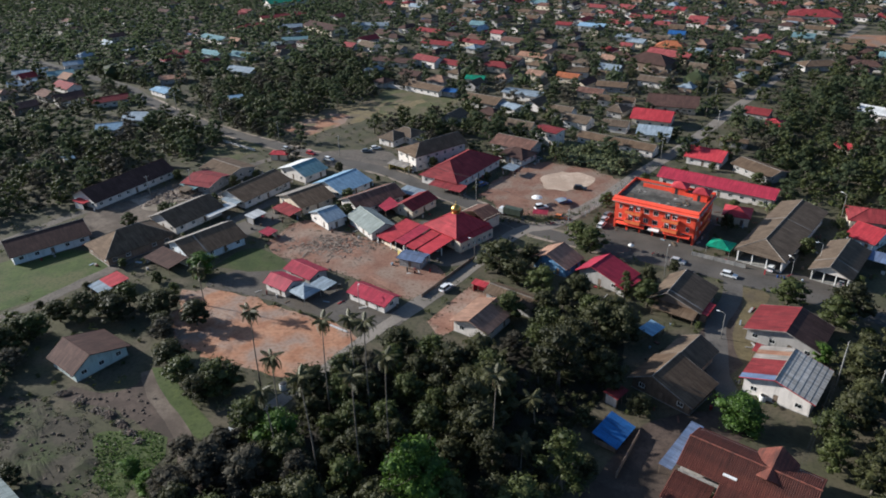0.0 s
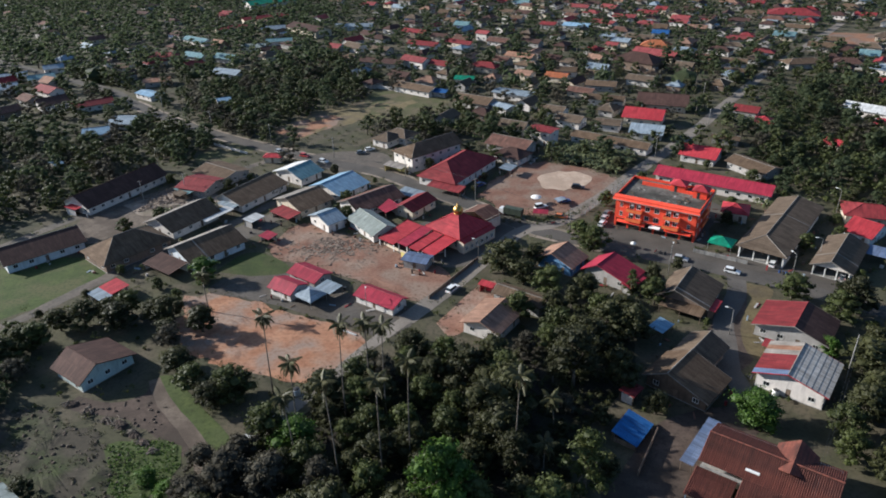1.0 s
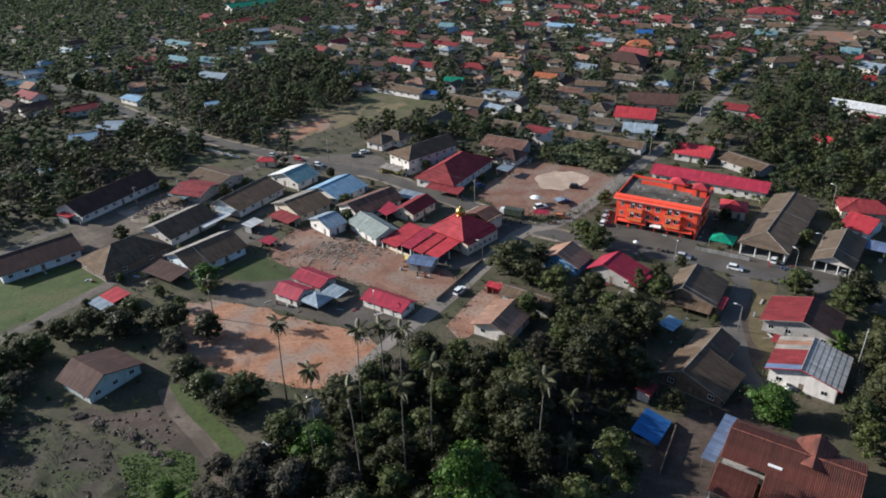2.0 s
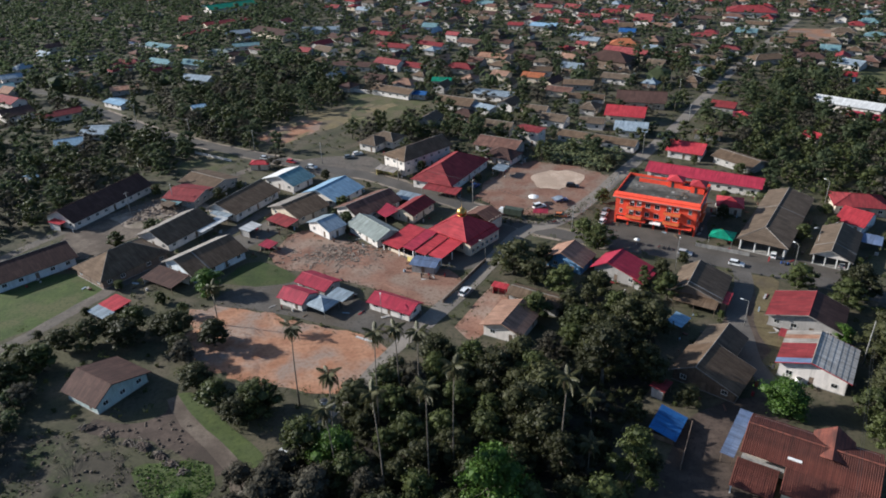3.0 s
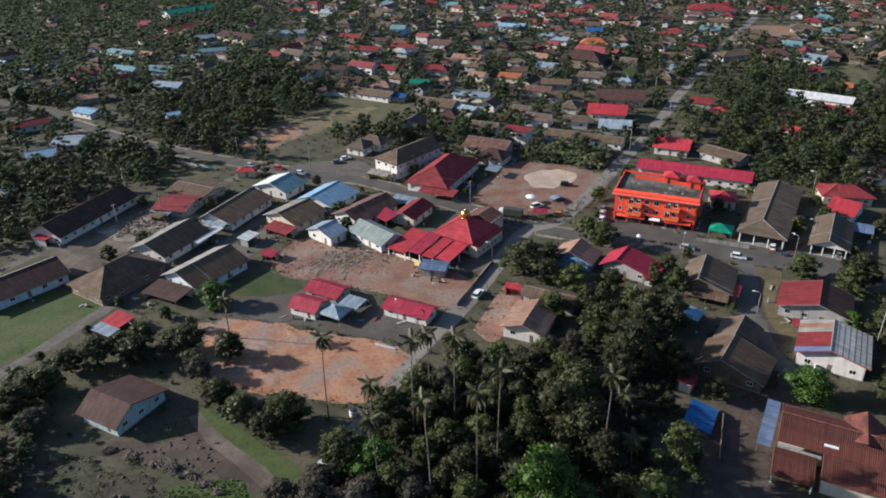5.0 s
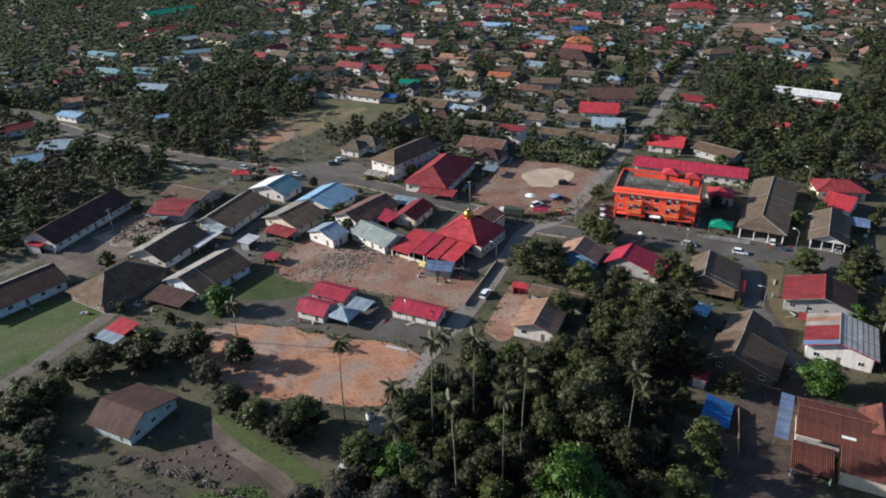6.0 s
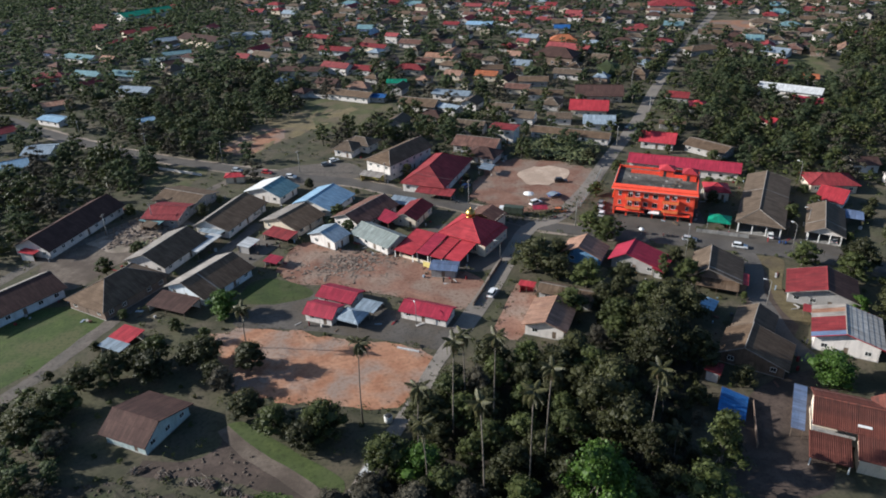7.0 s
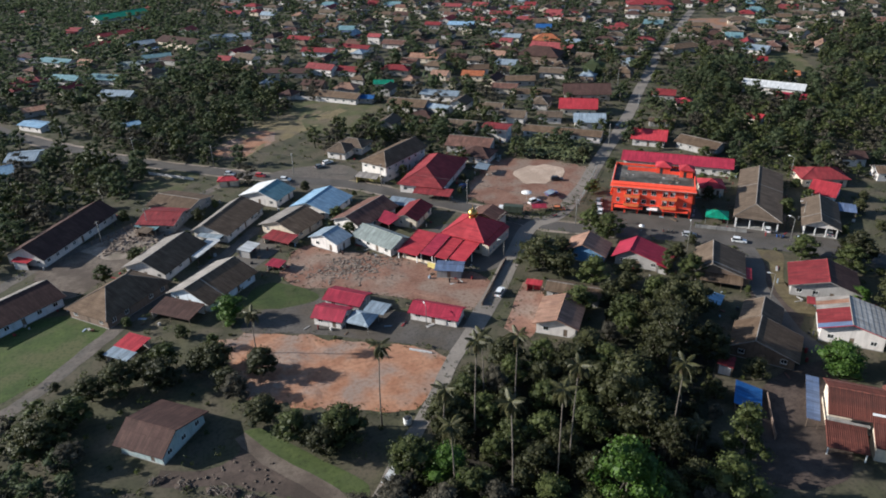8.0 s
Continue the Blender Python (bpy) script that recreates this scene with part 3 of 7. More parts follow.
        c = [(x0 - 0.5, y0 - 0.5, top + zt), (x1 + 0.5, y0 - 0.5, top + zt), (x1 + 0.5, y1 + 0.5, top + zt), (x0 - 0.5, y1 + 0.5, top + zt)]
        for i in range(4):
            q.slab([c[i], c[(i + 1) % 4], (cx, cy, top + zt + 1.4)], 0.1)
        part("tower_roof", q, "red", tower)
    part("roof_wall", Shape().box(-9.0, 0.45, 14.5, 14.75, top + 0.245, top + 1.5).box(5.05, 8.15, 13.5, 13.75, top + 0.245, top + 1.3), "vermilion", ob)
    litter = random.Random(77)
    for i in range(26):
        x, y, L = litter.uniform(-10.5, 8), litter.uniform(3, 12), litter.uniform(0.3, 1.3)
        part("loose_sheet", Shape().box(-L / 2, L / 2, -L * 0.3, L * 0.3, 0, litter.uniform(0.05, 0.25), pose(x, y, top + 0.241, 0, 0, litter.uniform(0, 180))), litter.choice(["concrete", "asbestos", "tan"]), ob)
    return ob


# ---- the small mosque ----
def mosque():
    ob = thing("mosque", 1.5, 199.8, 44, "small village mosque with bright red metal roofs and a golden dome", "mosque")
    HOUSES.append((-0.5, 199.6, 47, 18, 18))
    b = 7.5
    s = Shape()
    for i in range(4):
        m = pose(0, 0, 0, 0, 0, 90 * i) @ pose(-b + 0.9, -b + 0.9, 0)
        run = 2 * b - 1.8
        holes = []
        for j in range(4):
            c = run * (j + 0.5) / 4
            holes.append((c - 0.6, c + 0.6, 0.9, 3.0))
            fr, pa = window_meshes(1.2, 2.1)
            w = part("window", fr, "white_trim", ob, at=m @ pose(c - 0.6, 0, 0.9))
            part("pane", pa, "glass", w)
        wall_run(s, run, 0, 4.7, holes, m, 0.2)
    part("wall", s, "cream", ob)
    c = [(-b, -b), (b, -b), (b, b), (-b, b)]
    bars = Shape()
    for i in range(4):
        (x0, y0), (x1, y1) = c[i], c[(i + 1) % 4]
        t = 0.13
        part("roof_slope", Shape().slab([(x0, y0, 4.6), (x1, y1, 4.6), (x1 * t, y1 * t, 8.6), (x0 * t, y0 * t, 8.6)], 0.12), "red", ob)
        bars.tube([(x0, y0, 4.62), (x0 * t, y0 * t, 8.62)], [0.12, 0.12], 6)
    part("hip_cap", bars, "red", ob)
    part("fascia", Shape().box(-b, b, -b - 0.05, -b - 0.005, 4.25, 4.6).box(b + 0.005, b + 0.05, -b, b, 4.25, 4.6).box(-b, b, b + 0.005, b + 0.05, 4.25, 4.6).box(-b - 0.05, -b - 0.005, -b, b, 4.25, 4.6), "red", ob)
    part("drum", Shape().turned([(1.25, 8.0), (1.25, 8.6), (1.4, 8.65), (1.4, 8.75), (1.1, 8.8)], 20), "gold", ob, smooth=True)
    dome = [(1.05, 8.75), (1.4, 9.05), (1.55, 9.5), (1.54, 10.0), (1.33, 10.5), (0.95, 10.9), (0.5, 11.15), (0.15, 11.35), (0.05, 11.9)]
    d = part("dome", Shape().turned(dome, 24), "gold", ob, "polished golden onion dome", smooth=True)
    part("finial", Shape().tube([(0, 0, 11.9), (0, 0, 12.7)], [0.06, 0.03], 6).turned([(0.0, 12.2), (0.14, 12.3), (0.0, 12.4)], 10), "gold", d)
    # stepped shed roofs that fall away from the hall
    for x0, x1, y0, y1, z0, z1, mat in ((-20.4, -7.6, 8.4, 15.4, 2.6, 4.3, "red"), (-19.0, -7.6, 3.9, 8.3, 2.9, 4.5, "crimson"), (-18.6, -7.6, -0.6, 3.8, 2.7, 4.1, "red"), (-17.6, -6.6, -6.0, -0.7, 2.6, 4.0, "red")):
        q = [(x0, y0, z0), (x1, y0, z1), (x1, y1, z1), (x0, y1, z0)]
        hall = part("side_roof", Shape().slab(q, 0.1), mat, ob)
        part("roof_flashing", Shape().slab([(x0, y1 - 0.12, z0 + 0.06), (x1, y1 - 0.12, q[2][2] + 0.06), (x1, y1 + 0.05, q[2][2] + 0.06), (x0, y1 + 0.05, q[3][2] + 0.06)], 0.05), "redbrown", hall)
        for px in (x0 + 0.4, (x0 + x1) / 2):
            for py in (y0 + 0.3, y1 - 0.3):
                part("post", Shape().box(px - 0.12, px + 0.12, py - 0.12, py + 0.12, 0, z0 - 0.05), "white_trim", hall)
    part("low_wall", Shape().box(-19.2, -19.0, -0.4, 14.2, 0, 0.9).box(-19.0, -8.5, 14.0, 14.2, 0, 2.6), "cream", ob)
    part("fence_panel", Shape().box(-20.9, -20.75, -3.0, 4.5, 0, 1.7), "yellowwall", ob)
    # aisle along the lane, with arched windows
    part("aisle_roof", Shape().slab([(-7.4, -9.2, 3.6), (7.5, -9.2, 3.6), (7.5, -7.56, 4.3), (-7.4, -7.56, 4.3)], 0.1), "red", ob)
    aisle, arches = Shape(), [(0.8 + 2.35 * i, 1.9 + 2.35 * i, 0.9, 2.1) for i in range(6)]
    wall_run(aisle, 14.6, 0, 3.5, arches, pose(-7.2, -8.9, 0), 0.2)
    aisle.box(-7.2, -7.0, -8.69, -6.65, 0, 3.6).box(7.2, 7.4, -8.69, -6.65, 0, 3.6)
    part("aisle_wall", aisle, "cream", ob)
    for x0, x1, z0, z1 in arches:
        fr, pa = window_meshes(x1 - x0, z1 - z0)
        w = part("window", fr, "white_trim", ob, at=pose(x0 - 7.2, -8.9, z0))
        part("pane", pa, "glass", w)
        c, arc = (x0 + x1) / 2 - 7.2, Shape()
        rim = [(c + 0.55 * math.cos(math.pi * k / 8), 2.1 + 0.55 * math.sin(math.pi * k / 8)) for k in range(9)]
        arc.add([(x, -8.93, z) for x, z in rim] + [(x, -8.905, z) for x, z in rim], [tuple(range(9)), tuple(range(17, 8, -1))] + [(k, k + 9, k + 10, k + 1) for k in range(8)])
        part("arch", arc, "glass", w)
    # rear wing
    for e in (-1, 1):
        part("rear_roof", Shape().slab([(8.5, 1.0 + e * 5.5, 4.0), (16.5, 1.0 + e * 5.5, 4.0), (16.5, 1.0, 5.8), (8.5, 1.0, 5.8)][::-e], 0.1), "rust", ob)
    part("rear_wall", Shape().box(8.6, 15.9, -4.0, -3.8, 0, 4.2).box(15.7, 15.9, -3.8, 6.0, 0, 4.2).box(8.6, 15.9, 6.0, 6.2, 0, 4.2), "cream", ob)
    return ob


def pavilion(x, y, angle, size, depth, roof, label, eave=2.4, peak=3.9):
    ob = thing("canopy", x, y, angle, label, "canopy")
    a, b = size / 2, depth / 2
    c = [(-a, -b), (a, -b), (a, b), (-a, b)]
    for i in range(4):
        (x0, y0), (x1, y1) = c[i], c[(i + 1) % 4]
        part("canopy_panel", Shape().slab([(x0, y0, eave), (x1, y1, eave), (0, 0, peak)], 0.05), roof, ob)
        part("valance", Shape().slab([(x0, y0, eave), (x1, y1, eave), (x1 * 1.005, y1 * 1.005, eave - 0.3), (x0 * 1.005, y0 * 1.005, eave - 0.3)], 0.03), roof, ob)
        part("pole", Shape().tube([(x0 * 0.95, y0 * 0.95, 0), (x0 * 0.95, y0 * 0.95, eave)], [0.06, 0.06], 6), "steel", ob)
    return ob


def shelter(x, y, angle, length, depth, z0, z1, roof, label, wall=None, name="shed"):
    """An open shed with one sloping sheet roof on posts."""
    ob = thing(name, x, y, angle, label, name)
    HOUSES.append((x, y, angle, length, depth))
    a, b = length / 2, depth / 2
    part("roof_sheet", Shape().slab([(-a, -b, z0), (a, -b, z0), (a, b, z1), (-a, b, z1)], 0.07), roof, ob)
    for px in (-a + 0.25, 0, a - 0.25):
        for py, z in ((-b + 0.25, z0), (b - 0.25, z1)):
            part("post", Shape().box(px - 0.06, px + 0.06, py - 0.06, py + 0.06, 0, z - 0.05), "timber", ob)
    if wall:
        part("wall", Shape().box(-a + 0.4, a - 0.4, b - 0.62, b - 0.5, 0, z1 - 0.35).box(-a + 0.4, -a + 0.52, -b + 0.5, b - 0.62, 0, z0 - 0.3), wall, ob)
    return ob


# ---- vehicles, poles, fences ----
def car(x, y, angle, paint, label, length=4.3, height=1.5, cab=(0.24, 0.86), name="car"):
    """A car along x: body with sloped cabin, windows, wheels with rims, lamps."""
    ob = thing(name, x, y, angle, label, name, z=0.06)
    w = 0.86
    a = length / 2
    body = Shape()
    prof = [(-a, 0.35), (-a + 0.02, 0.8), (-a + 0.25, 0.9), (a - 1.1, 0.92), (a - 0.15, 0.75), (a, 0.5), (a - 0.05, 0.3)]
    n = len(prof)
    body.add([(px, -w, pz) for px, pz in prof] + [(px, w, pz) for px, pz in prof], [tuple(range(n))[::-1], tuple(range(n, 2 * n))] + [(i, (i + 1) % n, (i + 1) % n + n, i + n) for i in range(n)])
    part("body", body, paint, ob)
    x0, x1 = -a + 0.12, -a + length * 0.72
    t0, t1 = x0 + 0.35, x1 - 0.75
    z0, z1 = 0.9, height
    part("glazed_cabin", Shape().add([(x0, -w + 0.04, z0), (x1, -w + 0.04, z0), (x1, w - 0.04, z0), (x0, w - 0.04, z0), (t0, -w + 0.2, z1 - 0.06), (t1, -w + 0.2, z1 - 0.06), (t1, w - 0.2, z1 - 0.06), (t0, w - 0.2, z1 - 0.06)],
                                [(3, 2, 1, 0), (4, 5, 6, 7), (0, 1, 5, 4), (1, 2, 6, 5), (2, 3, 7, 6), (3, 0, 4, 7)]), "glass", ob)
    part("roof", Shape().box(t0 - 0.04, t1 + 0.04, -w + 0.18, w - 0.18, z1 - 0.07, z1), paint, ob)
    for ex in (-a + 0.75, a - 0.8):
        for ey in (-1, 1):
            key = "wheel"
            if key not in CACHE:
                CACHE[key] = Shape().tube([(0, -0.1, 0), (0, 0.1, 0)], [0.32, 0.32], 14).mesh("wheel", "tyre"), Shape().tube([(0, -0.11, 0), (0, 0.11, 0)], [0.19, 0.19], 10).mesh("rim", "steel")
            wh = part("wheel", CACHE[key][0], "tyre", ob, at=pose(ex, ey * (w - 0.05), 0.32))
            part("rim", CACHE[key][1], "steel", wh)
    for ey in (-0.62, 0.62):
        part("headlight", Shape().box(a - 0.1, a + 0.01, ey - 0.17, ey + 0.17, 0.55, 0.68), "white_trim", ob)
        part("tail_light", Shape().box(-a - 0.015, -a + 0.05, ey - 0.15, ey + 0.15, 0.62, 0.8), "car_red", ob)
    return ob


def truck(x, y, angle, paint, box, label):
    ob = thing("truck", x, y, angle, label, "truck", z=0.06)
    part("cab", Shape().add([(2.4, -1.1, 0.6), (4.2, -1.1, 0.6), (4.2, 1.1, 0.6), (2.4, 1.1, 0.6), (2.4, -1.05, 2.5), (3.9, -1.0, 2.5), (3.9, 1.0, 2.5), (2.4, 1.05, 2.5)],
                            [(3, 2, 1, 0), (4, 5, 6, 7), (0, 1, 5, 4), (1, 2, 6, 5), (2, 3, 7, 6), (3, 0, 4, 7)]), paint, ob)
    part("windscreen", Shape().slab([(4.06, -0.9, 1.6), (4.06, 0.9, 1.6), (3.96, 0.85, 2.3), (3.96, -0.85, 2.3)], 0.03), "glass", ob)
    part("cargo_box", Shape().box(-4.2, 2.3, -1.2, 1.2, 1.0, 3.1), box, ob)
    part("chassis", Shape().box(-4.1, 4.0, -0.5, 0.5, 0.62, 0.98), "dark_trim", ob)
    for ex in (-3.0, -1.9, 3.2):
        for ey in (-1, 1):
            part("wheel", Shape().tube([(ex, ey * 0.78, 0.48), (ex, ey * 1.1, 0.48)], [0.48, 0.48], 14), "tyre", ob)
    return ob


def lamp_post(x, y, height, angle, label="grey street lamp post with a short arm"):
    ob = thing("street_lamp", x, y, angle, label, "street lamp")
    part("pole", Shape().tube([(0, 0, 0), (0, 0, height * 0.6), (0, 0, height - 0.3), (0.5, 0, height), (1.5, 0, height + 0.15)], [0.11, 0.09, 0.07, 0.06, 0.05], 7), "concrete", ob, smooth=True)
    part("lamp_head", Shape().box(1.3, 2.1, -0.16, 0.16, height + 0.06, height + 0.2), "white_trim", ob)
    return ob


def utility_pole(x, y, height, angle):
    ob = thing("utility_pole", x, y, angle, "pale concrete utility pole with a crossarm", "pole")
    part("pole", Shape().tube([(0, 0, 0), (0, 0, height)], [0.16, 0.1], 8), "concrete", ob, smooth=True)
    arm = part("crossarm", Shape().box(-0.9, 0.9, -0.06, 0.06, height - 0.7, height - 0.55), "timber", ob)
    for k in (-0.8, -0.3, 0.3, 0.8):
        part("insulator", Shape().tube([(k, 0, height - 0.55), (k, 0, height - 0.35)], [0.05, 0.04], 6), "white_trim", arm)
    return ob


def cable(name, ends, sag, label):
    """A line of hanging wires, one for each span."""
    (x, y, z), end = ends[0]
    ob = thing(name, x, y, 0, label, "cable", "", z)
    for p, q in ends:
        p, q = Vector(p) - Vector((x, y, z)), Vector(q) - Vector((x, y, z))
        path = [p.lerp(q, i / 10) - Vector((0, 0, sag * 4 * (i / 10) * (1 - i / 10))) for i in range(11)]
        part("wire", Shape().tube(path, [0.022] * 11, 4), "dark_trim", ob)
    return ob


def fence(x0, y0, x1, y1, height, material, label, solid=True, name="garden_wall"):
    """A low wall of panels between piers, or a rail fence on posts."""
    d = Vector((x1 - x0, y1 - y0))
    ob = thing(name, x0, y0, math.degrees(math.atan2(d.y, d.x)), label, "wall" if solid else "fence")
    n = max(1, round(d.length / 3.0))
    step = d.length / n
    for i in range(n + 1):
        part("pier" if solid else "post", Shape().box(i * step - 0.12, i * step + 0.12, -0.12, 0.12, 0, height + 0.1), material, ob)
    for i in range(n):
        if solid:
            part("panel", Shape().box(i * step + 0.12, (i + 1) * step - 0.12, -0.06, 0.06, 0, height), material, ob)
        else:
            for z in (0.35, 0.8):
                part("rail", Shape().box(i * step + 0.1, (i + 1) * step - 0.1, -0.03, 0.03, z * height, z * height + 0.09), material, ob)
    return ob


def tiled_slope(parent, corners, name="roof_slope"):
    """A clay tile slope: a deck with a roll for every tile column, from the eave (first two corners) to the ridge."""
    a, b, c, d = [Vector(p) for p in corners]
    deck = part(name, Shape().slab([tuple(p) for p in (a, b, c, d)], 0.1), "terracotta", parent)
    n = max(2, int((b - a).length / 0.36))
    up = Vector((0, 0, 0.03))
    roll = Shape().tube([up, up + (d - a) * 0.5, up + d - a], [0.1, 0.1, 0.1], 5).mesh("tile_column", "terracotta")
    for i in range(n):
        part("tile_column", roll, "terracotta", deck, at=Matrix.Translation(a.lerp(b, (i + 0.5) / n)))
    return deck


def tiled_house():
    h = thing("house", 53.0, 93.0, -38, "two-storey house with weathered red clay tile roofs", "house")
    HOUSES.append((53.0, 93.0, -38, 23, 13))
    a, b = 11.5, 6.0
    s = Shape()
    for run, m in ((2 * a - 1.4, pose(-a + 0.7, -b + 2.2, 0)), (2 * b - 2.9, pose(a - 0.7, -b + 2.2, 0, 0, 0, 90)), (2 * a - 1.4, pose(a - 0.7, b - 0.7, 0, 0, 0, 180)), (2 * b - 2.9, pose(-a + 0.7, b - 0.7, 0, 0, 0, 270))):
        for st in (0, 1):
            holes = fit_openings(h, run, 0.15 + 2.7 * st, m, False, 4.2)
            wall_run(s, run, 2.7 * st, 2.7 * st + (2.7 if st == 0 else 2.75), holes, m)
    part("wall", s, "cream", h)
    tiled_slope(h, [(-a, -b, 5.1), (a, -b, 5.1), (a, 0, 7.5), (-a, 0, 7.5)])
    tiled_slope(h, [(a, b, 5.1), (-a, b, 5.1), (-a, 0, 7.5), (a, 0, 7.5)])
    for e in (-1, 1):
        part("gable", Shape().slab([(e * (a - 0.7), -b + 2.2, 5.85), (e * (a - 0.85), -b + 2.2, 5.85), (e * (a - 0.85), 0, 7.4), (e * (a - 0.7), 0, 7.4)], 0.5).slab([(e * (a - 0.7), b - 0.7, 5.4), (e * (a - 0.85), b - 0.7, 5.4), (e * (a - 0.85), 0, 7.4), (e * (a - 0.7), 0, 7.4)], 0.5), "cream", h)
    part("ridge_cap", Shape().tube([(-a, 0, 7.56), (a, 0, 7.56)], [0.16, 0.16], 8), "terracotta", h)
    # cross gable towards the lane
    for e in (-1, 1):
        part("cross_slope", Shape().slab([(3.2 + e * 3.6, 6.6, 5.4), (3.2 + e * 3.6, -1.0, 5.9), (3.2, -3.4, 7.9), (3.2, 6.6, 7.9)][::e], 0.12), "terracotta", h)
    part("cross_gable", Shape().add([(0.0, 6.3, 5.2), (6.4, 6.3, 5.2), (3.2, 6.3, 7.7), (0.0, 6.1, 5.2), (6.4, 6.1, 5.2), (3.2, 6.1, 7.7)], [(0, 1, 2), (5, 4, 3), (0, 3, 4, 1), (1, 4, 5, 2), (2, 5, 3, 0)]), "cream", h)
    # balcony recess and lower roofs on the yard side
    part("balcony_slab", Shape().box(-a + 0.4, -3.6, -b + 0.35, -b + 2.16, 2.9, 3.05), "concrete", h)
    part("balcony_rail", Shape().box(-a + 0.4, -3.6, -b + 0.4, -b + 0.52, 3.05, 3.75), "concrete", h)
    low = tiled_slope(h, [(-a - 0.2, -b - 6.6, 2.3), (-4.2, -b - 6.6, 2.3), (-4.2, -b + 0.3, 3.3), (-a - 0.2, -b + 0.3, 3.3)], "lower_roof")
    for x in (-a + 0.2, -4.6):
        part("post", Shape().box(x - 0.12, x + 0.12, -b - 6.2, -b - 5.96, 0, 2.25), "white_trim", h)
    tiled_slope(h, [(-3.5, -b - 5.5, 3.5), (a, -b - 5.5, 3.5), (a, -b + 0.1, 5.0), (-3.5, -b + 0.1, 5.0)], "front_roof")
    part("front_wall", Shape().box(-3.1, -2.95, -b - 5.0, -b + 0.6, 0, 3.45).box(-2.95, a - 0.6, -b - 5.0, -b - 4.85, 0, 3.4).box(a - 0.75, a - 0.6, -b - 4.85, -b + 0.6, 0, 3.45), "cream", h)
    part("skylight", Shape().box(-3.6, -1.2, -4.6, -4.1, 5.75, 6.0), "white_trim", h)
    return h

# ---- trees and plants ----
def leaf_cloud(rng, centres, radii, count, size, flat=0.8, mess=0.8):
    """Small leaf sprays set round clump centres, facing outwards with some disorder."""
    vs = []
    for c, r in zip(centres, radii):
        d = rng.normal(size=(count, 3))
        d /= np.linalg.norm(d, axis=1)[:, None]
        d[:, 2] = np.where(d[:, 2] < -0.35, -d[:, 2] * 0.6, d[:, 2])
        rad = r * rng.uniform(0.45, 1.22, (count, 1)) ** 0.8
        p = c + d * rad * np.array([1, 1, flat])
        nrm = d + rng.normal(size=(count, 3)) * mess
        nrm /= np.linalg.norm(nrm, axis=1)[:, None]
        a = np.cross(nrm, rng.normal(size=(count, 3)))
        a /= np.linalg.norm(a, axis=1)[:, None]
        b = np.cross(nrm, a)
        s = size * rng.uniform(0.6, 1.25, (count, 1))
        droop = np.array([0, 0, -0.18]) * s
        vs.append(np.stack([p - a * s * 0.5, p - b * s * 0.32 + droop, p + a * s * 0.62 + droop, p + b * s * 0.32], axis=1).reshape(-1, 3))
    return np.concatenate(vs)


def blob(rng, c, r, flat):
    """A small uneven core inside a leaf clump."""
    g = (1 + 5 ** 0.5) / 2
    v = np.array([(-1, g, 0), (1, g, 0), (-1, -g, 0), (1, -g, 0), (0, -1, g), (0, 1, g), (0, -1, -g), (0, 1, -g), (g, 0, -1), (g, 0, 1), (-g, 0, -1), (-g, 0, 1)]) / 1.9
    f = ((0, 11, 5), (0, 5, 1), (0, 1, 7), (0, 7, 10), (0, 10, 11), (1, 5, 9), (5, 11, 4), (11, 10, 2), (10, 7, 6), (7, 1, 8), (3, 9, 4), (3, 4, 2), (3, 2, 6), (3, 6, 8), (3, 8, 9), (4, 9, 5), (2, 4, 11), (6, 2, 10), (8, 6, 7), (9, 8, 1))
    v = v * rng.uniform(0.85, 1.15, (12, 1)) * r * np.array([1, 1, flat]) + c
    return [tuple(p) for p in v], f


def crown_mesh(seed, material, height, spread, clumps, count, size, base=0.3, narrow=False, mess=0.65, core=0.62):
    """A crown of leaf clumps on an uneven outline, from the base share of the height to the top."""
    rng = np.random.default_rng(seed)
    cs, rs = [], []
    for i in range(clumps):
        f = (i + 0.5) / clumps
        z = height * (base + (0.92 - base) * f)
        wide = spread * (math.sin(math.pi * min(1, 0.25 + 0.72 * f)) ** (0.6 if not narrow else 1.0)) * rng.uniform(0.25, 1.15)
        w = i * 2.4 + rng.uniform(-0.5, 0.5)
        rs.append(spread * rng.uniform(0.20, 0.42) * (0.85 if narrow else 1))
        cs.append(np.array([wide * 0.72 * math.cos(w), wide * 0.72 * math.sin(w), z]))
    quads = leaf_cloud(rng, cs, rs, count, size, 0.8, mess)
    s = Shape()
    s.v = [tuple(p) for p in quads]
    s.f = [(4 * i, 4 * i + 1, 4 * i + 2, 4 * i + 3) for i in range(len(quads) // 4)]
    for c, r in zip(cs, rs):
        s.add(*blob(rng, c, r * core, 0.75))
    return s.mesh("crown", material), list(zip(cs, rs))


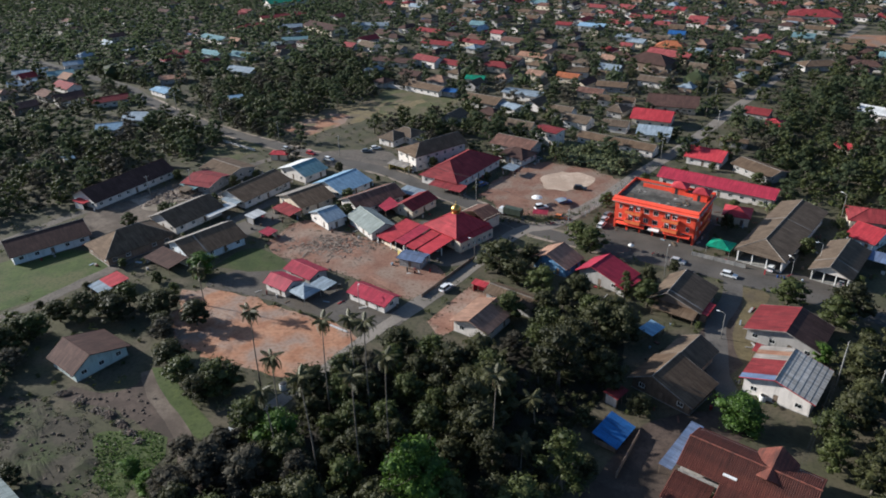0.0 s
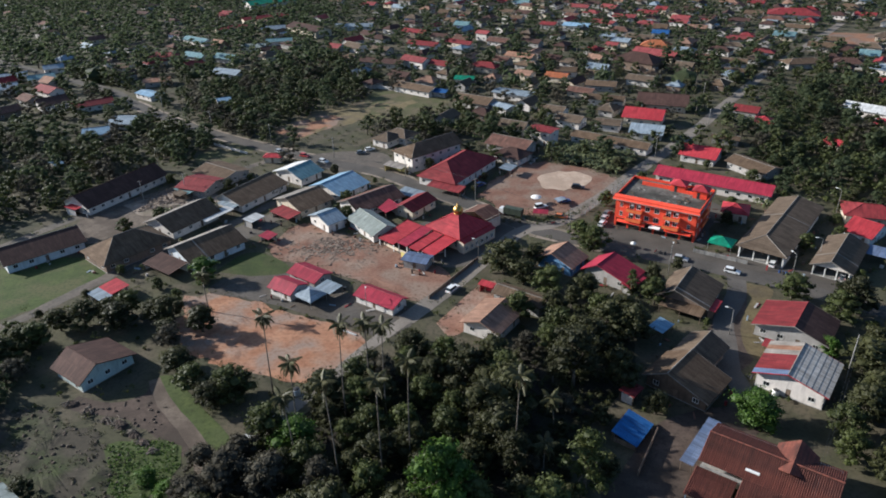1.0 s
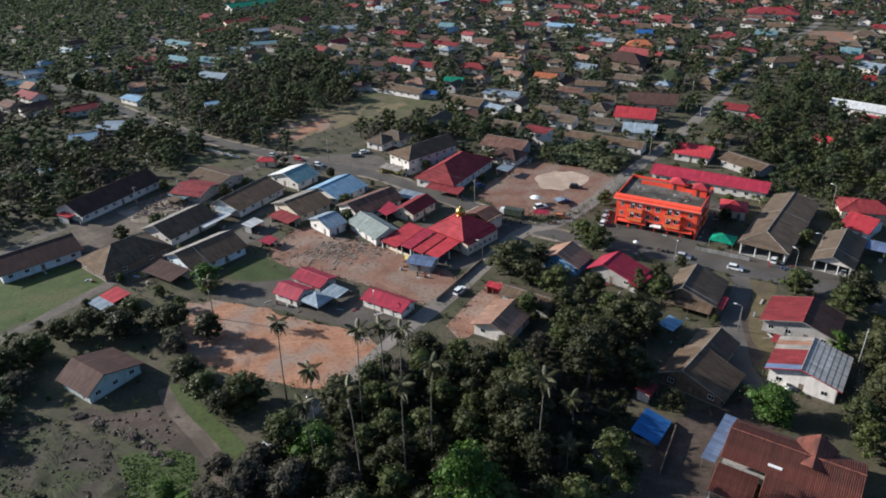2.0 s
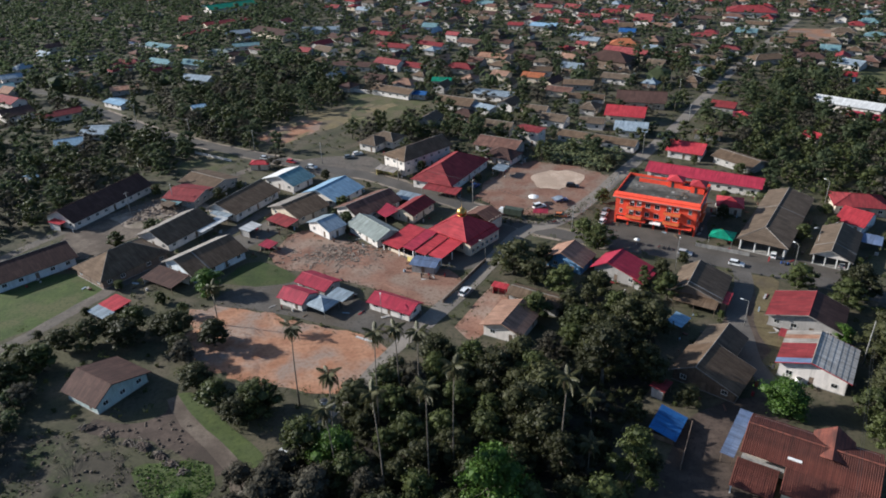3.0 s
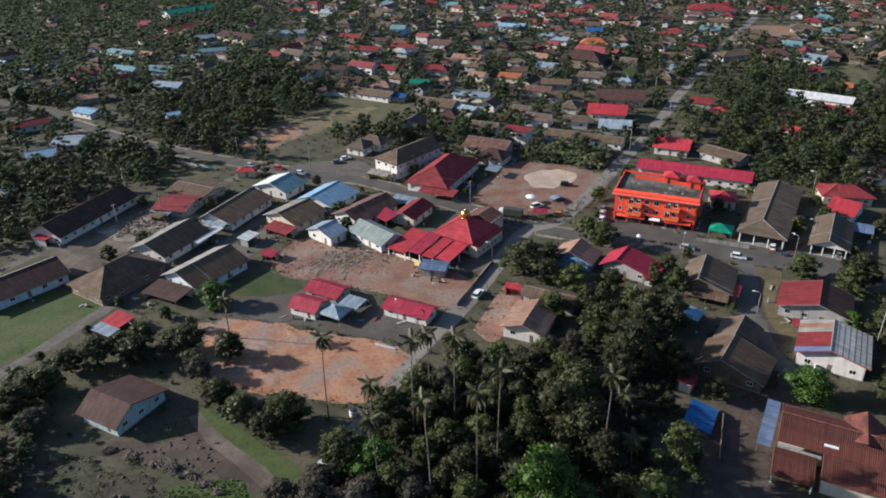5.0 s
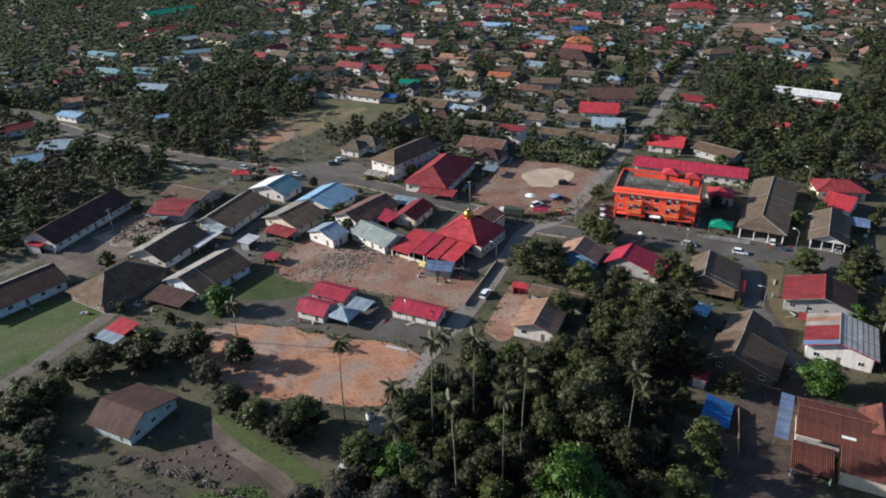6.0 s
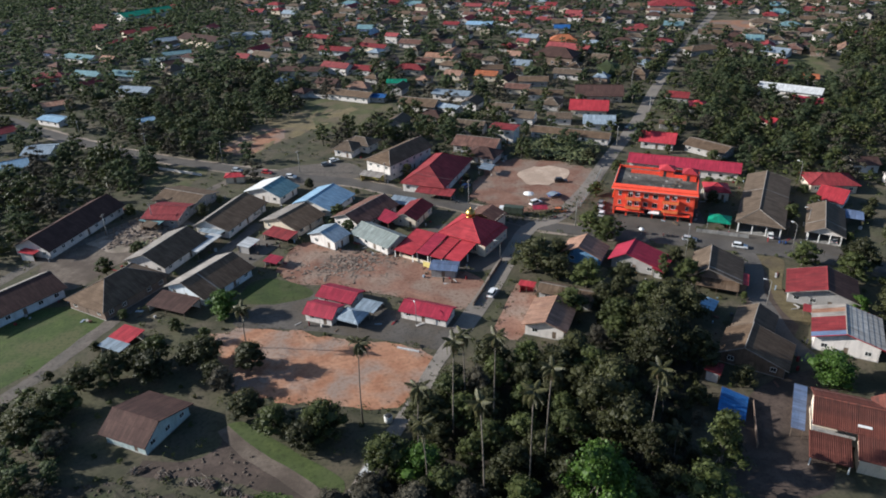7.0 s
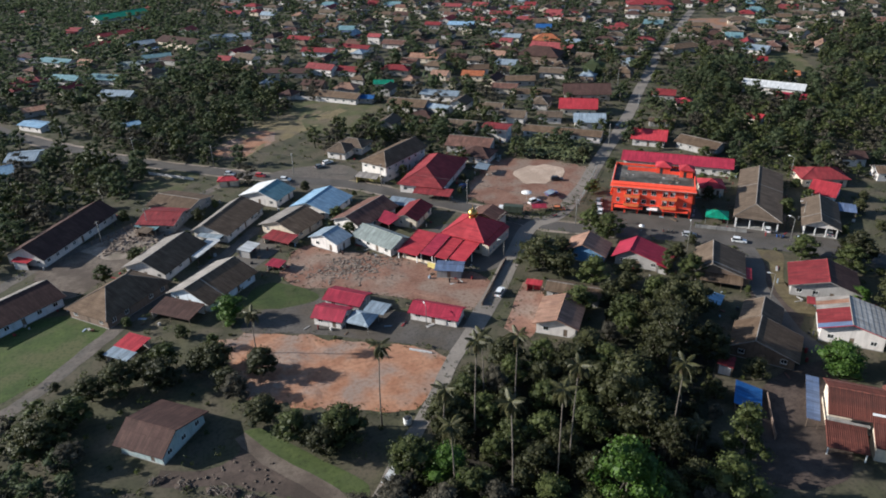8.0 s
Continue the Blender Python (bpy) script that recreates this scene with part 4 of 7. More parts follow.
def trunk_mesh(seed, height, clumps, thick):
    rng = np.random.default_rng(seed + 50)
    s = Shape()
    top = height * 0.62
    bend = rng.uniform(-0.4, 0.4, 2)
    path = [(bend[0] * f * f, bend[1] * f * f, top * f) for f in (0, 0.25, 0.5, 0.75, 1.0)]
    if len(clumps) < 16:
        s.tube(path[::2], [thick * 1.3, thick * 0.85, thick * 0.35], 5)
    else:
        s.tube(path, [thick * 1.35, thick, thick * 0.85, thick * 0.65, thick * 0.35], 7)
    for c, r in clumps[::2 if len(clumps) > 15 else 7]:
        f = rng.uniform(0.35, 0.8)
        s.tube([(bend[0] * f * f, bend[1] * f * f, top * f), tuple((np.array([0, 0, top * f]) + c) / 2 + np.array([0, 0, -0.2])), tuple(c)], [thick * 0.45, thick * 0.3, thick * 0.12], 5)
    return s.mesh("trunk", "bark", True)


KINDS = {}


def tree_kind(key, seed, material, height, spread, clumps, count, size, base, thick, label, narrow=False, mess=0.65, core=0.62):
    crown, cl = crown_mesh(seed, material, height, spread, clumps, count, size, base, narrow, mess, core)
    KINDS[key] = (crown, trunk_mesh(seed, height, cl, thick), label, height)


for i in range(4):
    tree_kind(f"dark{i}", 10 + i, "leaf_dark", 9.0, 4.7, 40, 52, 0.43, 0.22, 0.24, "broad dark green tree with a dense uneven crown")
    tree_kind(f"mid{i}", 20 + i, "leaf_mid", 8.5, 4.3, 36, 52, 0.42, 0.20, 0.2, "leafy mid-green tree with an open crown")
for i in range(2):
    tree_kind(f"tall{i}", 30 + i, "leaf_dark", 15.0, 4.4, 36, 72, 0.42, 0.36, 0.26, "tall dark tree with a high crown on a bare trunk")
    tree_kind(f"bright{i}", 40 + i, "leaf_bright", 7.5, 4.2, 40, 90, 0.36, 0.12, 0.2, "rounded bright green fruit tree")
    tree_kind(f"dry{i}", 50 + i, "leaf_dry", 8.0, 4.2, 30, 66, 0.33, 0.2, 0.2, "thin grey-brown half-dry tree")
    tree_kind(f"column{i}", 60 + i, "leaf_mid", 11.0, 3.0, 32, 80, 0.38, 0.08, 0.18, "tall narrow green tree", True)
for i in range(3):
    tree_kind(f"far{i}", 70 + i, "leaf_hazed", 8.0, 4.3, 14, 34, 0.58, 0.12, 0.2, "distant dark green tree", False, 0.75, 0.6)
    tree_kind(f"farmid{i}", 80 + i, "leaf_mid", 7.5, 4.0, 14, 34, 0.58, 0.10, 0.2, "distant mid-green tree", False, 0.75, 0.6)
tree_kind("fardry0", 90, "leaf_dry", 8.0, 4.2, 14, 34, 0.56, 0.12, 0.2, "distant grey-green tree", False, 0.75, 0.55)
tree_kind("fartall0", 92, "leaf_mid", 11.0, 3.6, 14, 34, 0.58, 0.22, 0.22, "distant tall green tree", False, 0.75, 0.6)
for i in range(4):
    tree_kind(f"wood{i}", 95 + i, "leaf_hazed", 7.5, 4.4, 7, 18, 1.0, 0.10, 0.2, "very distant green tree", False, 0.75, 0.6)
TREES = []


def tree(key, x, y, height, turn=None, label="", group="", wide=1.0):
    crown, trunk, text, h = KINDS[key]
    k = height / h
    ob = thing("tree", x, y, random.uniform(0, 360) if turn is None else turn, label or text, "tree", group)
    ob.scale = (k * wide, k * wide, k)
    part("trunk", trunk, "bark", ob)
    part("crown", crown, "leaf_dark", ob)
    TREES.append((x, y))
    return ob


def frond_mesh(seed, length, droop, material="frond"):
    rng = np.random.default_rng(seed)
    s = Shape()
    pts = []
    for i in range(10):
        f = i / 9
        pts.append(Vector((length * (f - 0.18 * f * f * droop), 0, length * (0.42 * f - 0.75 * droop * f * f))))
    s.tube(pts, [0.05 - 0.04 * i / 9 for i in range(10)], 4)
    for i in range(1, 34):
        f = 0.12 + 0.88 * i / 34
        j = min(8, int(f * 9))
        p = pts[j].lerp(pts[j + 1], f * 9 - j)
        reach = length * 0.24 * math.sin(math.pi * min(1, 0.2 + 0.75 * f)) * rng.uniform(0.85, 1.1)
        for e in (-1, 1):
            tip = p + Vector((reach * 0.55, e * reach * 0.8, -reach * rng.uniform(0.45, 0.95)))
            mid = p.lerp(tip, 0.5) + Vector((0, 0, reach * 0.12))
            w = Vector((0.075, 0, 0))
            k = len(s.v)
            s.v.extend([tuple(p - w * 0.5), tuple(p + w * 0.5), tuple(mid + w), tuple(mid - w), tuple(tip)])
            s.f.extend([(k, k + 1, k + 2, k + 3), (k + 3, k + 2, k + 4)])
    return s.mesh("frond", material)


FRONDS = [frond_mesh(5 + i, 3.9, d) for i, d in enumerate((0.6, 1.2, 1.9))]
DEAD_FROND = frond_mesh(9, 3.1, 1.0, "frond_dry")


def coconut_palm(x, y, height, lean=0.0, turn=0.0, label="tall slender coconut palm with drooping fronds"):
    ob = thing("coconut_palm", x, y, turn, label, "palm tree", "coconut palms in the grove")
    path = [(lean * f * f, 0, height * f) for f in (0, 0.2, 0.4, 0.6, 0.8, 1.0)]
    part("trunk", Shape().tube(path, [0.24, 0.16, 0.13, 0.12, 0.11, 0.12], 8), "bark", ob, smooth=True)
    for i in range(17):
        f = i / 17
        mesh = FRONDS[0 if f < 0.25 else 1 if f < 0.6 else 2]
        part("frond", mesh, "frond", ob, at=pose(lean, 0, height, random.uniform(-12, 12), random.uniform(-16, 16) + 46 * (f - 0.4), i * 137.5 + random.uniform(-14, 14)) @ Matrix.Scale(0.78, 4))
    for i in range(6):
        part("dead_frond", DEAD_FROND, "frond_dry", ob, "brown hanging dead frond", at=pose(lean, 0, height - 0.15, random.uniform(-20, 20), random.uniform(48, 74), i * 61 + random.uniform(-20, 20)) @ Matrix.Scale(0.85, 4))
    for i in range(5):
        w = i * 1.26
        part("coconut", Shape().turned([(0.02, -0.15), (0.13, -0.05), (0.14, 0.05), (0.02, 0.16)], 8, 0.25 * math.cos(w), 0.25 * math.sin(w)), "leaf_mid", ob, at=pose(lean, 0, height - 0.2))
    return ob


def banana_mesh(seed):
    rng = np.random.default_rng(seed)
    s = Shape()
    s.tube([(0, 0, 0), (0, 0, 1.6)], [0.14, 0.09], 6)
    for i in range(8):
        w = i * 2.4 + rng.uniform(-0.3, 0.3)
        L, up = rng.uniform(1.6, 2.4), rng.uniform(0.5, 1.1)
        d, c = Vector((math.cos(w), math.sin(w), 0)), Vector((-math.sin(w), math.cos(w), 0))
        k = len(s.v)
        for j in range(5):
            f = j / 4
            p = Vector((0, 0, 1.5)) + d * L * f * 0.85 + Vector((0, 0, up * L * f - 0.75 * L * f * f))
            h = 0.34 * math.sin(math.pi * min(1, 0.12 + 0.86 * f)) + 0.02
            s.v.extend([tuple(p + c * h - Vector((0, 0, 0.1))), tuple(p), tuple(p - c * h - Vector((0, 0, 0.1)))])
        for j in range(4):
            q = k + 3 * j
            s.f.extend([(q, q + 1, q + 4, q + 3), (q + 1, q + 2, q + 5, q + 4)])
    return s


def inside(p, poly):
    x, y = p
    hit = False
    for (x0, y0), (x1, y1) in zip(poly, list(poly[1:]) + [poly[0]]):
        if (y0 > y) != (y1 > y) and x < (x1 - x0) * (y - y0) / (y1 - y0) + x0:
            hit = not hit
    return hit


def clear(x, y, gap):
    """True where no house, road or open plot lies within that gap."""
    for hx, hy, ang, L, W in HOUSES:
        dx, dy = x - hx, y - hy
        if dx * dx + dy * dy < (0.6 * (L + W) + gap) ** 2:
            c, s = math.cos(radians(ang)), math.sin(radians(ang))
            if abs(c * dx + s * dy) < L / 2 + gap and abs(c * dy - s * dx) < W / 2 + gap:
                return False
    for rx, ry, w in ROADS:
        if (x - rx) ** 2 + (y - ry) ** 2 < (w + gap) ** 2:
            return False
    return not any(inside((x, y), rim) for rim in PLOTS.values())


def scatter(poly, spacing, gap=1.5, seed=1, tries=12):
    """Even but irregular places inside an outline, clear of houses, roads and plots."""
    rng = random.Random(seed)
    xs, ys = [p[0] for p in poly], [p[1] for p in poly]
    n = int((max(xs) - min(xs)) * (max(ys) - min(ys)) / spacing ** 2 * tries / 4)
    got, cells = [], {}
    for _ in range(n):
        p = rng.uniform(min(xs), max(xs)), rng.uniform(min(ys), max(ys))
        if not inside(p, poly):
            continue
        c = int(p[0] // spacing), int(p[1] // spacing)
        if any((q[0] - p[0]) ** 2 + (q[1] - p[1]) ** 2 < spacing ** 2 for i in (-1, 0, 1) for j in (-1, 0, 1) for q in cells.get((c[0] + i, c[1] + j), ())):
            continue
        if gap is not None and not clear(*p, gap):
            continue
        cells.setdefault(c, []).append(p)
        got.append(p)
    return got


def grove(poly, spacing, keys, low, high, seed, group, gap=1.5, gaps=()):
    rng = random.Random(seed)
    for x, y in scatter(poly, spacing, gap, seed):
        if any(inside((x, y), g) for g in gaps):
            continue
        if all((x - a) ** 2 + (y - b) ** 2 > (0.6 * spacing) ** 2 for a, b in TREES):
            tree(rng.choice(keys), x, y, rng.uniform(low, high), rng.uniform(0, 360), group=group, wide=rng.uniform(0.85, 1.2))


def woods(name, places, keys, low, high, seed, label, spread=1.0):
    """A wood of many trees in one object, out of the same trunks and crowns as the single trees."""
    rng = random.Random(seed)
    pieces = {}
    for key in keys:
        for slot, me in enumerate(KINDS[key][:2]):
            v = np.zeros(3 * len(me.vertices))
            me.vertices.foreach_get("co", v)
            li = np.zeros(len(me.loops), dtype=np.int64)
            me.loops.foreach_get("vertex_index", li)
            tot = np.zeros(len(me.polygons), dtype=np.int64)
            me.polygons.foreach_get("loop_total", tot)
            pieces[key, slot] = v.reshape(-1, 3), li, tot
    mats = []
    vs, ls, ts, ms, k = [], [], [], [], 0
    for x, y in places:
        key = rng.choice(keys)
        h = rng.uniform(low, high) / KINDS[key][3]
        w, wide = rng.uniform(0, 2 * math.pi), spread * h ** 0.7 * rng.uniform(1.0, 1.4)
        rot = np.array([[math.cos(w) * wide, -math.sin(w) * wide, 0], [math.sin(w) * wide, math.cos(w) * wide, 0], [0, 0, h]])
        for slot in (0, 1):
            v, li, tot = pieces[key, slot]
            mat = KINDS[key][slot].materials[0]
            if mat not in mats:
                mats.append(mat)
            vs.append(v @ rot.T + np.array([x, y, 0]))
            ls.append(li + k)
            ts.append(tot)
            ms.append(np.full(len(tot), mats.index(mat)))
            k += len(v)
    v, li, tot, mi = np.concatenate(vs), np.concatenate(ls), np.concatenate(ts), np.concatenate(ms)
    me = bpy.data.meshes.new(name)
    me.vertices.add(len(v))
    me.vertices.foreach_set("co", v.ravel())
    me.loops.add(len(li))
    me.loops.foreach_set("vertex_index", li)
    me.polygons.add(len(tot))
    me.polygons.foreach_set("loop_start", np.concatenate([[0], np.cumsum(tot)[:-1]]))
    me.polygons.foreach_set("loop_total", tot)
    for m in mats:
        me.materials.append(m)
    me.polygons.foreach_set("material_index", mi)
    me.update(calc_edges=True)
    return tagged(new(name, me), label, "", "", "stuff")


def thicket(name, places, seed, material, low, high, size, count, label, spread=1.0):
    """Low growth of many small sprays in one object."""
    rng = np.random.default_rng(seed)
    cs, rs = [], []
    for x, y in places:
        h = low + (high - low) * rng.uniform(0, 1) ** 1.6
        cs.append(np.array([x, y, h * rng.uniform(0.35, 0.6)]))
        rs.append(h * spread * rng.uniform(0.5, 0.8))
    q = leaf_cloud(rng, cs, rs, count, size, 0.75, 0.5)
    q[:, 2] = np.maximum(q[:, 2], 0.02)
    s = Shape()
    s.v = [tuple(p) for p in q]
    s.f = [(4 * i, 4 * i + 1, 4 * i + 2, 4 * i + 3) for i in range(len(q) // 4)]
    if high > 3:
        for c, r in zip(cs, rs):
            s.add(*blob(rng, c, r * 0.55, 0.7))
    return tagged(new(name, s.mesh(name, material)), label, "", "", "stuff")

# ---- the open ground ----
ROAD_LINE = [(-330, 520), (-270, 470), (-228.6, 435.8), (-203.3, 416.3), (-182.5, 397.6), (-164.3, 374.6), (-134.3, 341.8), (-103.5, 313.7), (-79.5, 295.1), (-50.5, 274), (-28.4, 260.5), (-12.3, 245), (2.2, 229.5), (14, 217.5), (27.6, 202.5), (46.1, 190), (60.8, 181.3), (76.1, 172.4), (89.9, 162.8), (98.8, 155.6), (110, 146), (135, 122)]
road("road_shoulder", ROAD_LINE[5:16], 9.0, "dust", "dusty pale shoulder of the village road", 0.015, 1.5)
road("road", ROAD_LINE, 6.6, "asphalt", "grey asphalt village road with worn edges", 0.05)
road("lower_lane", [(-75, 60), (-60, 90), (-47.2, 109.9), (-39.2, 121.1), (-31.3, 131.4), (-23.7, 142.8), (-14.5, 154)], 3.5, "old_lane", "narrow worn concrete lane along the grove", 0.058)
road("lane", [(-14.8, 153.6), (-2.6, 169.1), (8.2, 184.2), (22, 202.5), (33.6, 207), (46.7, 219.4), (56.6, 230), (70.5, 246.9), (95, 275), (117.4, 302.1), (134.1, 324.5), (151.3, 345.9), (182.9, 385.7), (221, 429.7), (254.1, 467.2), (300, 520)], 5.4, "old_lane", "pale worn concrete lane", 0.06)
road("side_lane", [(79, 170.5), (74.2, 158.8), (66.1, 147.1), (62.7, 136), (59.8, 127.1), (60, 118)], 5.0, "asphalt", "narrow asphalt side lane", 0.045)
road("track", [(-180, 110), (-145, 138), (-121.4, 158.6), (-113.1, 169.3), (-102.9, 184.3), (-95.9, 194), (-84.4, 204.5), (-71.3, 221.2), (-63, 234)], 4.2, "gravel", "pale gravel track between the rows of houses", 0.03, 0.6)
road("back_lane", [(-165, 180), (-142, 211.9), (-134.2, 223), (-125, 233.2), (-111, 244.1), (-93.9, 257.3), (-81, 269.8), (-70.9, 278.6)], 4.0, "gravel", "dusty back lane behind the rows", 0.03, 0.6)
road("driveway", [(-73.3, 133.3), (-69.9, 127.6), (-65.6, 121.7), (-61.6, 116.8), (-57.9, 112.1), (-55.0, 106.2), (-51.5, 99.1), (-47.8, 91.5)], 3.4, "rutted_earth", "rutted earth driveway", 0.03, 0.9)
plot("red_field", [(-76.8, 170.5), (-68.7, 171.2), (-57.9, 166.9), (-44.3, 158.9), (-31.6, 151.9), (-24.5, 142.9), (-32.6, 131.4), (-41.4, 130.1), (-54.2, 135.4), (-67.6, 141.6), (-74.7, 153.4)], "red_earth", "bare orange earth field with ruts", 0.02, 3.2, 0.6)
plot("bare_lot", [(-59.5, 199), (-50.6, 214.9), (-37.9, 206.9), (-17.2, 194.9), (-5.2, 181.8), (-2.6, 172.4), (-10.6, 162), (-30.3, 176.3), (-44.7, 185.6), (-54.7, 190.3)], "brown_earth", "levelled brown earth building lot", 0.022, 0.8, 0.35)
plot("paved_yard", [(-69.7, 178), (-54.5, 185), (-32.2, 169), (-12.5, 157.8), (-19.1, 146), (-31.5, 153), (-53.3, 165), (-70.5, 172)], "court", "grey paved yard round the crimson houses", 0.026, 0.5)
plot("mown_grass", [(-72, 184), (-64.9, 195), (-55, 191), (-50, 182.5), (-58.8, 180)], "grass", "patch of short green grass", 0.03, 0.8)
plot("green_field", [(-136, 193.6), (-119, 197), (-104.6, 188), (-107, 180.5), (-117, 167.4), (-124, 162), (-135, 160), (-150, 175)], "grass", "rough green grass field", 0.024, 1.2)
plot("north_lot", [(9.8, 231.3), (24.7, 257.2), (42.2, 262.8), (62.6, 243.9), (52, 225.8), (36.5, 213.8), (20.4, 217)], "brown_earth", "bare earth parking lot", 0.03, 2.4, 0.2)
plot("sand_patch", [(32.9, 244.7), (39.3, 252.1), (52, 249.3), (54.4, 242.8), (41.7, 233.3), (34.3, 237.6)], "pale_sand", "pale sandy patch on the lot", 0.15, 3.0)
plot("far_clearing", [(-79.3, 315.7), (-60.6, 343.6), (-38.6, 359.6), (-20.9, 367.8), (-10.3, 350.5), (-30.7, 333.6), (-51.7, 317.2), (-65.9, 303.5)], "dry_grass", "dry grassy clearing", 0.03, 3.0, 0.3)
plot("far_bare_patch", [(-77, 315), (-66, 305), (-52, 318), (-46, 331), (-57, 338), (-70, 329)], "red_earth", "patch of bare orange earth in the clearing", 0.05, 2.5)
plot("far_meadow", [(-40, 359.6), (-32.5, 379), (2.1, 361), (-3.2, 336.1), (-25.7, 325), (-34, 336)], "dull_grass", "grassy plot before a white wall", 0.04, 2.0)
plot("east_clearing", [(250.4, 464.3), (272.2, 487.4), (302.6, 473.4), (276.4, 436.8), (260.1, 449.4)], "red_earth", "levelled orange earth plot", 0.03, 1.5)
# yard paving darkened by its material to hold the shade that falls there
plot("near_yard", [(29.4, 101), (38.6, 111), (51.6, 115), (62, 112), (50, 100), (36, 84), (20.3, 88)], "dark_earth_shade", "paved yard with shade in its colour beside the tiled house", 0.03, 0.4)
plot("drive_verge", [(-72.6, 134.6), (-67.6, 126.5), (-63.5, 121.3), (-59.1, 116.4), (-54.5, 110.4), (-51.2, 108.2), (-50.4, 111.4), (-54.2, 116.7), (-59.9, 123.2), (-64.9, 129.4), (-69.2, 134.3)], "lush", "strip of bright grass by the driveway", 0.035, 0.5)
plot("lane_verge", [(-7, 151.6), (7, 171.5), (11, 168), (5, 155.3), (-3, 145)], "brown_earth", "bare brown verge beside the lane", 0.03, 0.5)
plot("side_verge", [(79, 165.5), (84.9, 160.1), (74, 146), (72, 132), (66.7, 131.8), (68.8, 142.8), (76, 156)], "dry_grass", "dry grassy verge by the side lane", 0.035, 0.5)
plot("east_meadow", [(256.7, 379.6), (266, 362), (246, 326), (236, 332.1), (233, 348)], "dull_grass", "open green meadow", 0.03, 2.0)
plot("west_lawn", [(-105.6, 288), (-89.9, 303.2), (-81.3, 290.7), (-91.9, 272), (-100.9, 272.9)], "dull_grass", "shaded lawn under trees", 0.03, 1.0)
plot("row_yard", [(-118, 236), (-100, 252), (-84, 240), (-92, 230), (-106, 226)], "dust", "dusty yard between the rows", 0.028, 1.0)
plot("bungalow_yard", [(-88.8, 128.4), (-80.6, 125.6), (-73.5, 128.2), (-73.5, 133.3), (-67.7, 124.6), (-61.6, 116.8), (-56.8, 109.2), (-59.7, 107.6), (-66.0, 113.0), (-74.2, 119.0), (-81.7, 121.5), (-89.3, 124.1)], "dark_earth_shade", "bare dark earth yard before the bungalow", 0.024, 1.5)
plot("cleared_scrub", [(-106, 126), (-92, 122), (-76, 112), (-68, 106), (-72, 94), (-85, 98), (-104, 112)], "weedy", "cleared stony ground with weeds", 0.02, 3.0, 0.9)

plot("rough_grass", [(-75.4, 111.7), (-69.2, 113.2), (-62.2, 112.2), (-59.1, 105.2), (-62.0, 98.5), (-64.9, 94.0), (-70.9, 99.5)], "lush", "rough bright grass beside the driveway", 0.045, 2.2, 0.5)
plot("forecourt", [(46.4, 201.1), (55, 204), (72.8, 184.5), (83.4, 181.7), (96.2, 172.4), (108, 163.1), (103, 157.7), (77.4, 172.5), (46.8, 190)], "yard", "worn paved forecourt along the road", 0.035, 0.3)
plot("orange_yard", [(48, 204), (62, 222), (72, 232), (92, 216), (82, 199), (73, 186)], "yard", "paved court round the orange block", 0.025, 0.4)
# the court's dark colour stands for shade from houses and trees
plot("lane_court", [(66, 150), (78, 160), (70, 140), (66, 130), (56, 124), (52, 132)], "dark_earth_shade", "paved court with shade in its colour between the old houses", 0.022, 0.5)
plot("mosque_yard", [(-12, 184), (2, 181), (12, 194), (20, 205), (4, 214), (-10, 212), (-22, 200)], "yard", "paved yard round the mosque", 0.026, 0.5)
plot("row_lane", [(-92, 196), (-70, 216), (-52, 236), (-46, 232), (-62, 210), (-82, 190)], "yard", "paved strip between the long rows", 0.022, 0.6)
plot("shack_yard", [(-131.0, 230.4), (-123.5, 238.6), (-108.7, 234.4), (-100.3, 226.4), (-107.1, 215.8), (-114.8, 206.3), (-125.0, 210.7)], "rutted_earth", "bare dry earth between the rows of houses", 0.02, 2.0)
plot("upper_yard", [(-40, 256), (-22, 268), (-28, 282), (-46, 284), (-58, 278)], "gravel", "dusty yard beside the village road", 0.024, 1.0)

# ---- the named houses ----
house(-88.5, 138, -37, 12.4, 14.8, 2.7, 5.8, "brown", "turq", "bungalow with dark brown roof and pale turquoise gable wall", off=-2.4)
house(-123.6, 246.3, 59.5, 36, 15, 3, 6.8, "brown", "white", "long terrace with brown-black roof beside the lane", off=-0.8)
# pale and brown slopes put sun and shade into the roof colours
house(-130.2, 200, 40, 24, 15, 3, 5.9, "asbestos", "bluewhite", "long low house, roof coloured sunlit-pale and shaded red-brown, whitewashed wall", off=0.5, rear_roof="brown")
house(-102.3, 198.1, 47, 22.9, 16.2, 3, 7.4, "dark", "brownwall", "hip-roofed timber house on a raised plinth", hip=True)
# next three: left slope paler, right darker, with sun and shade in their colour
house(-91, 218, 54.3, 20.2, 15.8, 2.9, 6.2, "asbestos", "white", "row house with weathered roof coloured sunlit and shaded, grey gable", off=-0.4, rear_roof="dark")
house(-77.4, 196.4, 46, 20, 16, 2.8, 6, "asbestos", "bluewhite", "long row house, weathered roof coloured sunlit and shaded, by the lane", off=0.3, rear_roof="dark", joints=(-4.0,))
house(-71.7, 238.3, 56.3, 23.9, 14.1, 3, 5.8, "asbestos", "white", "row house with sunlit-pale and shade-dark roof between its neighbours", off=1.8, rear_roof="dark")
house(-57.5, 256.4, 50.5, 12, 16.4, 3, 5.7, "whitemetal", "white", "house with a half teal, half white metal roof", off=-0.6, rear_roof="teal")
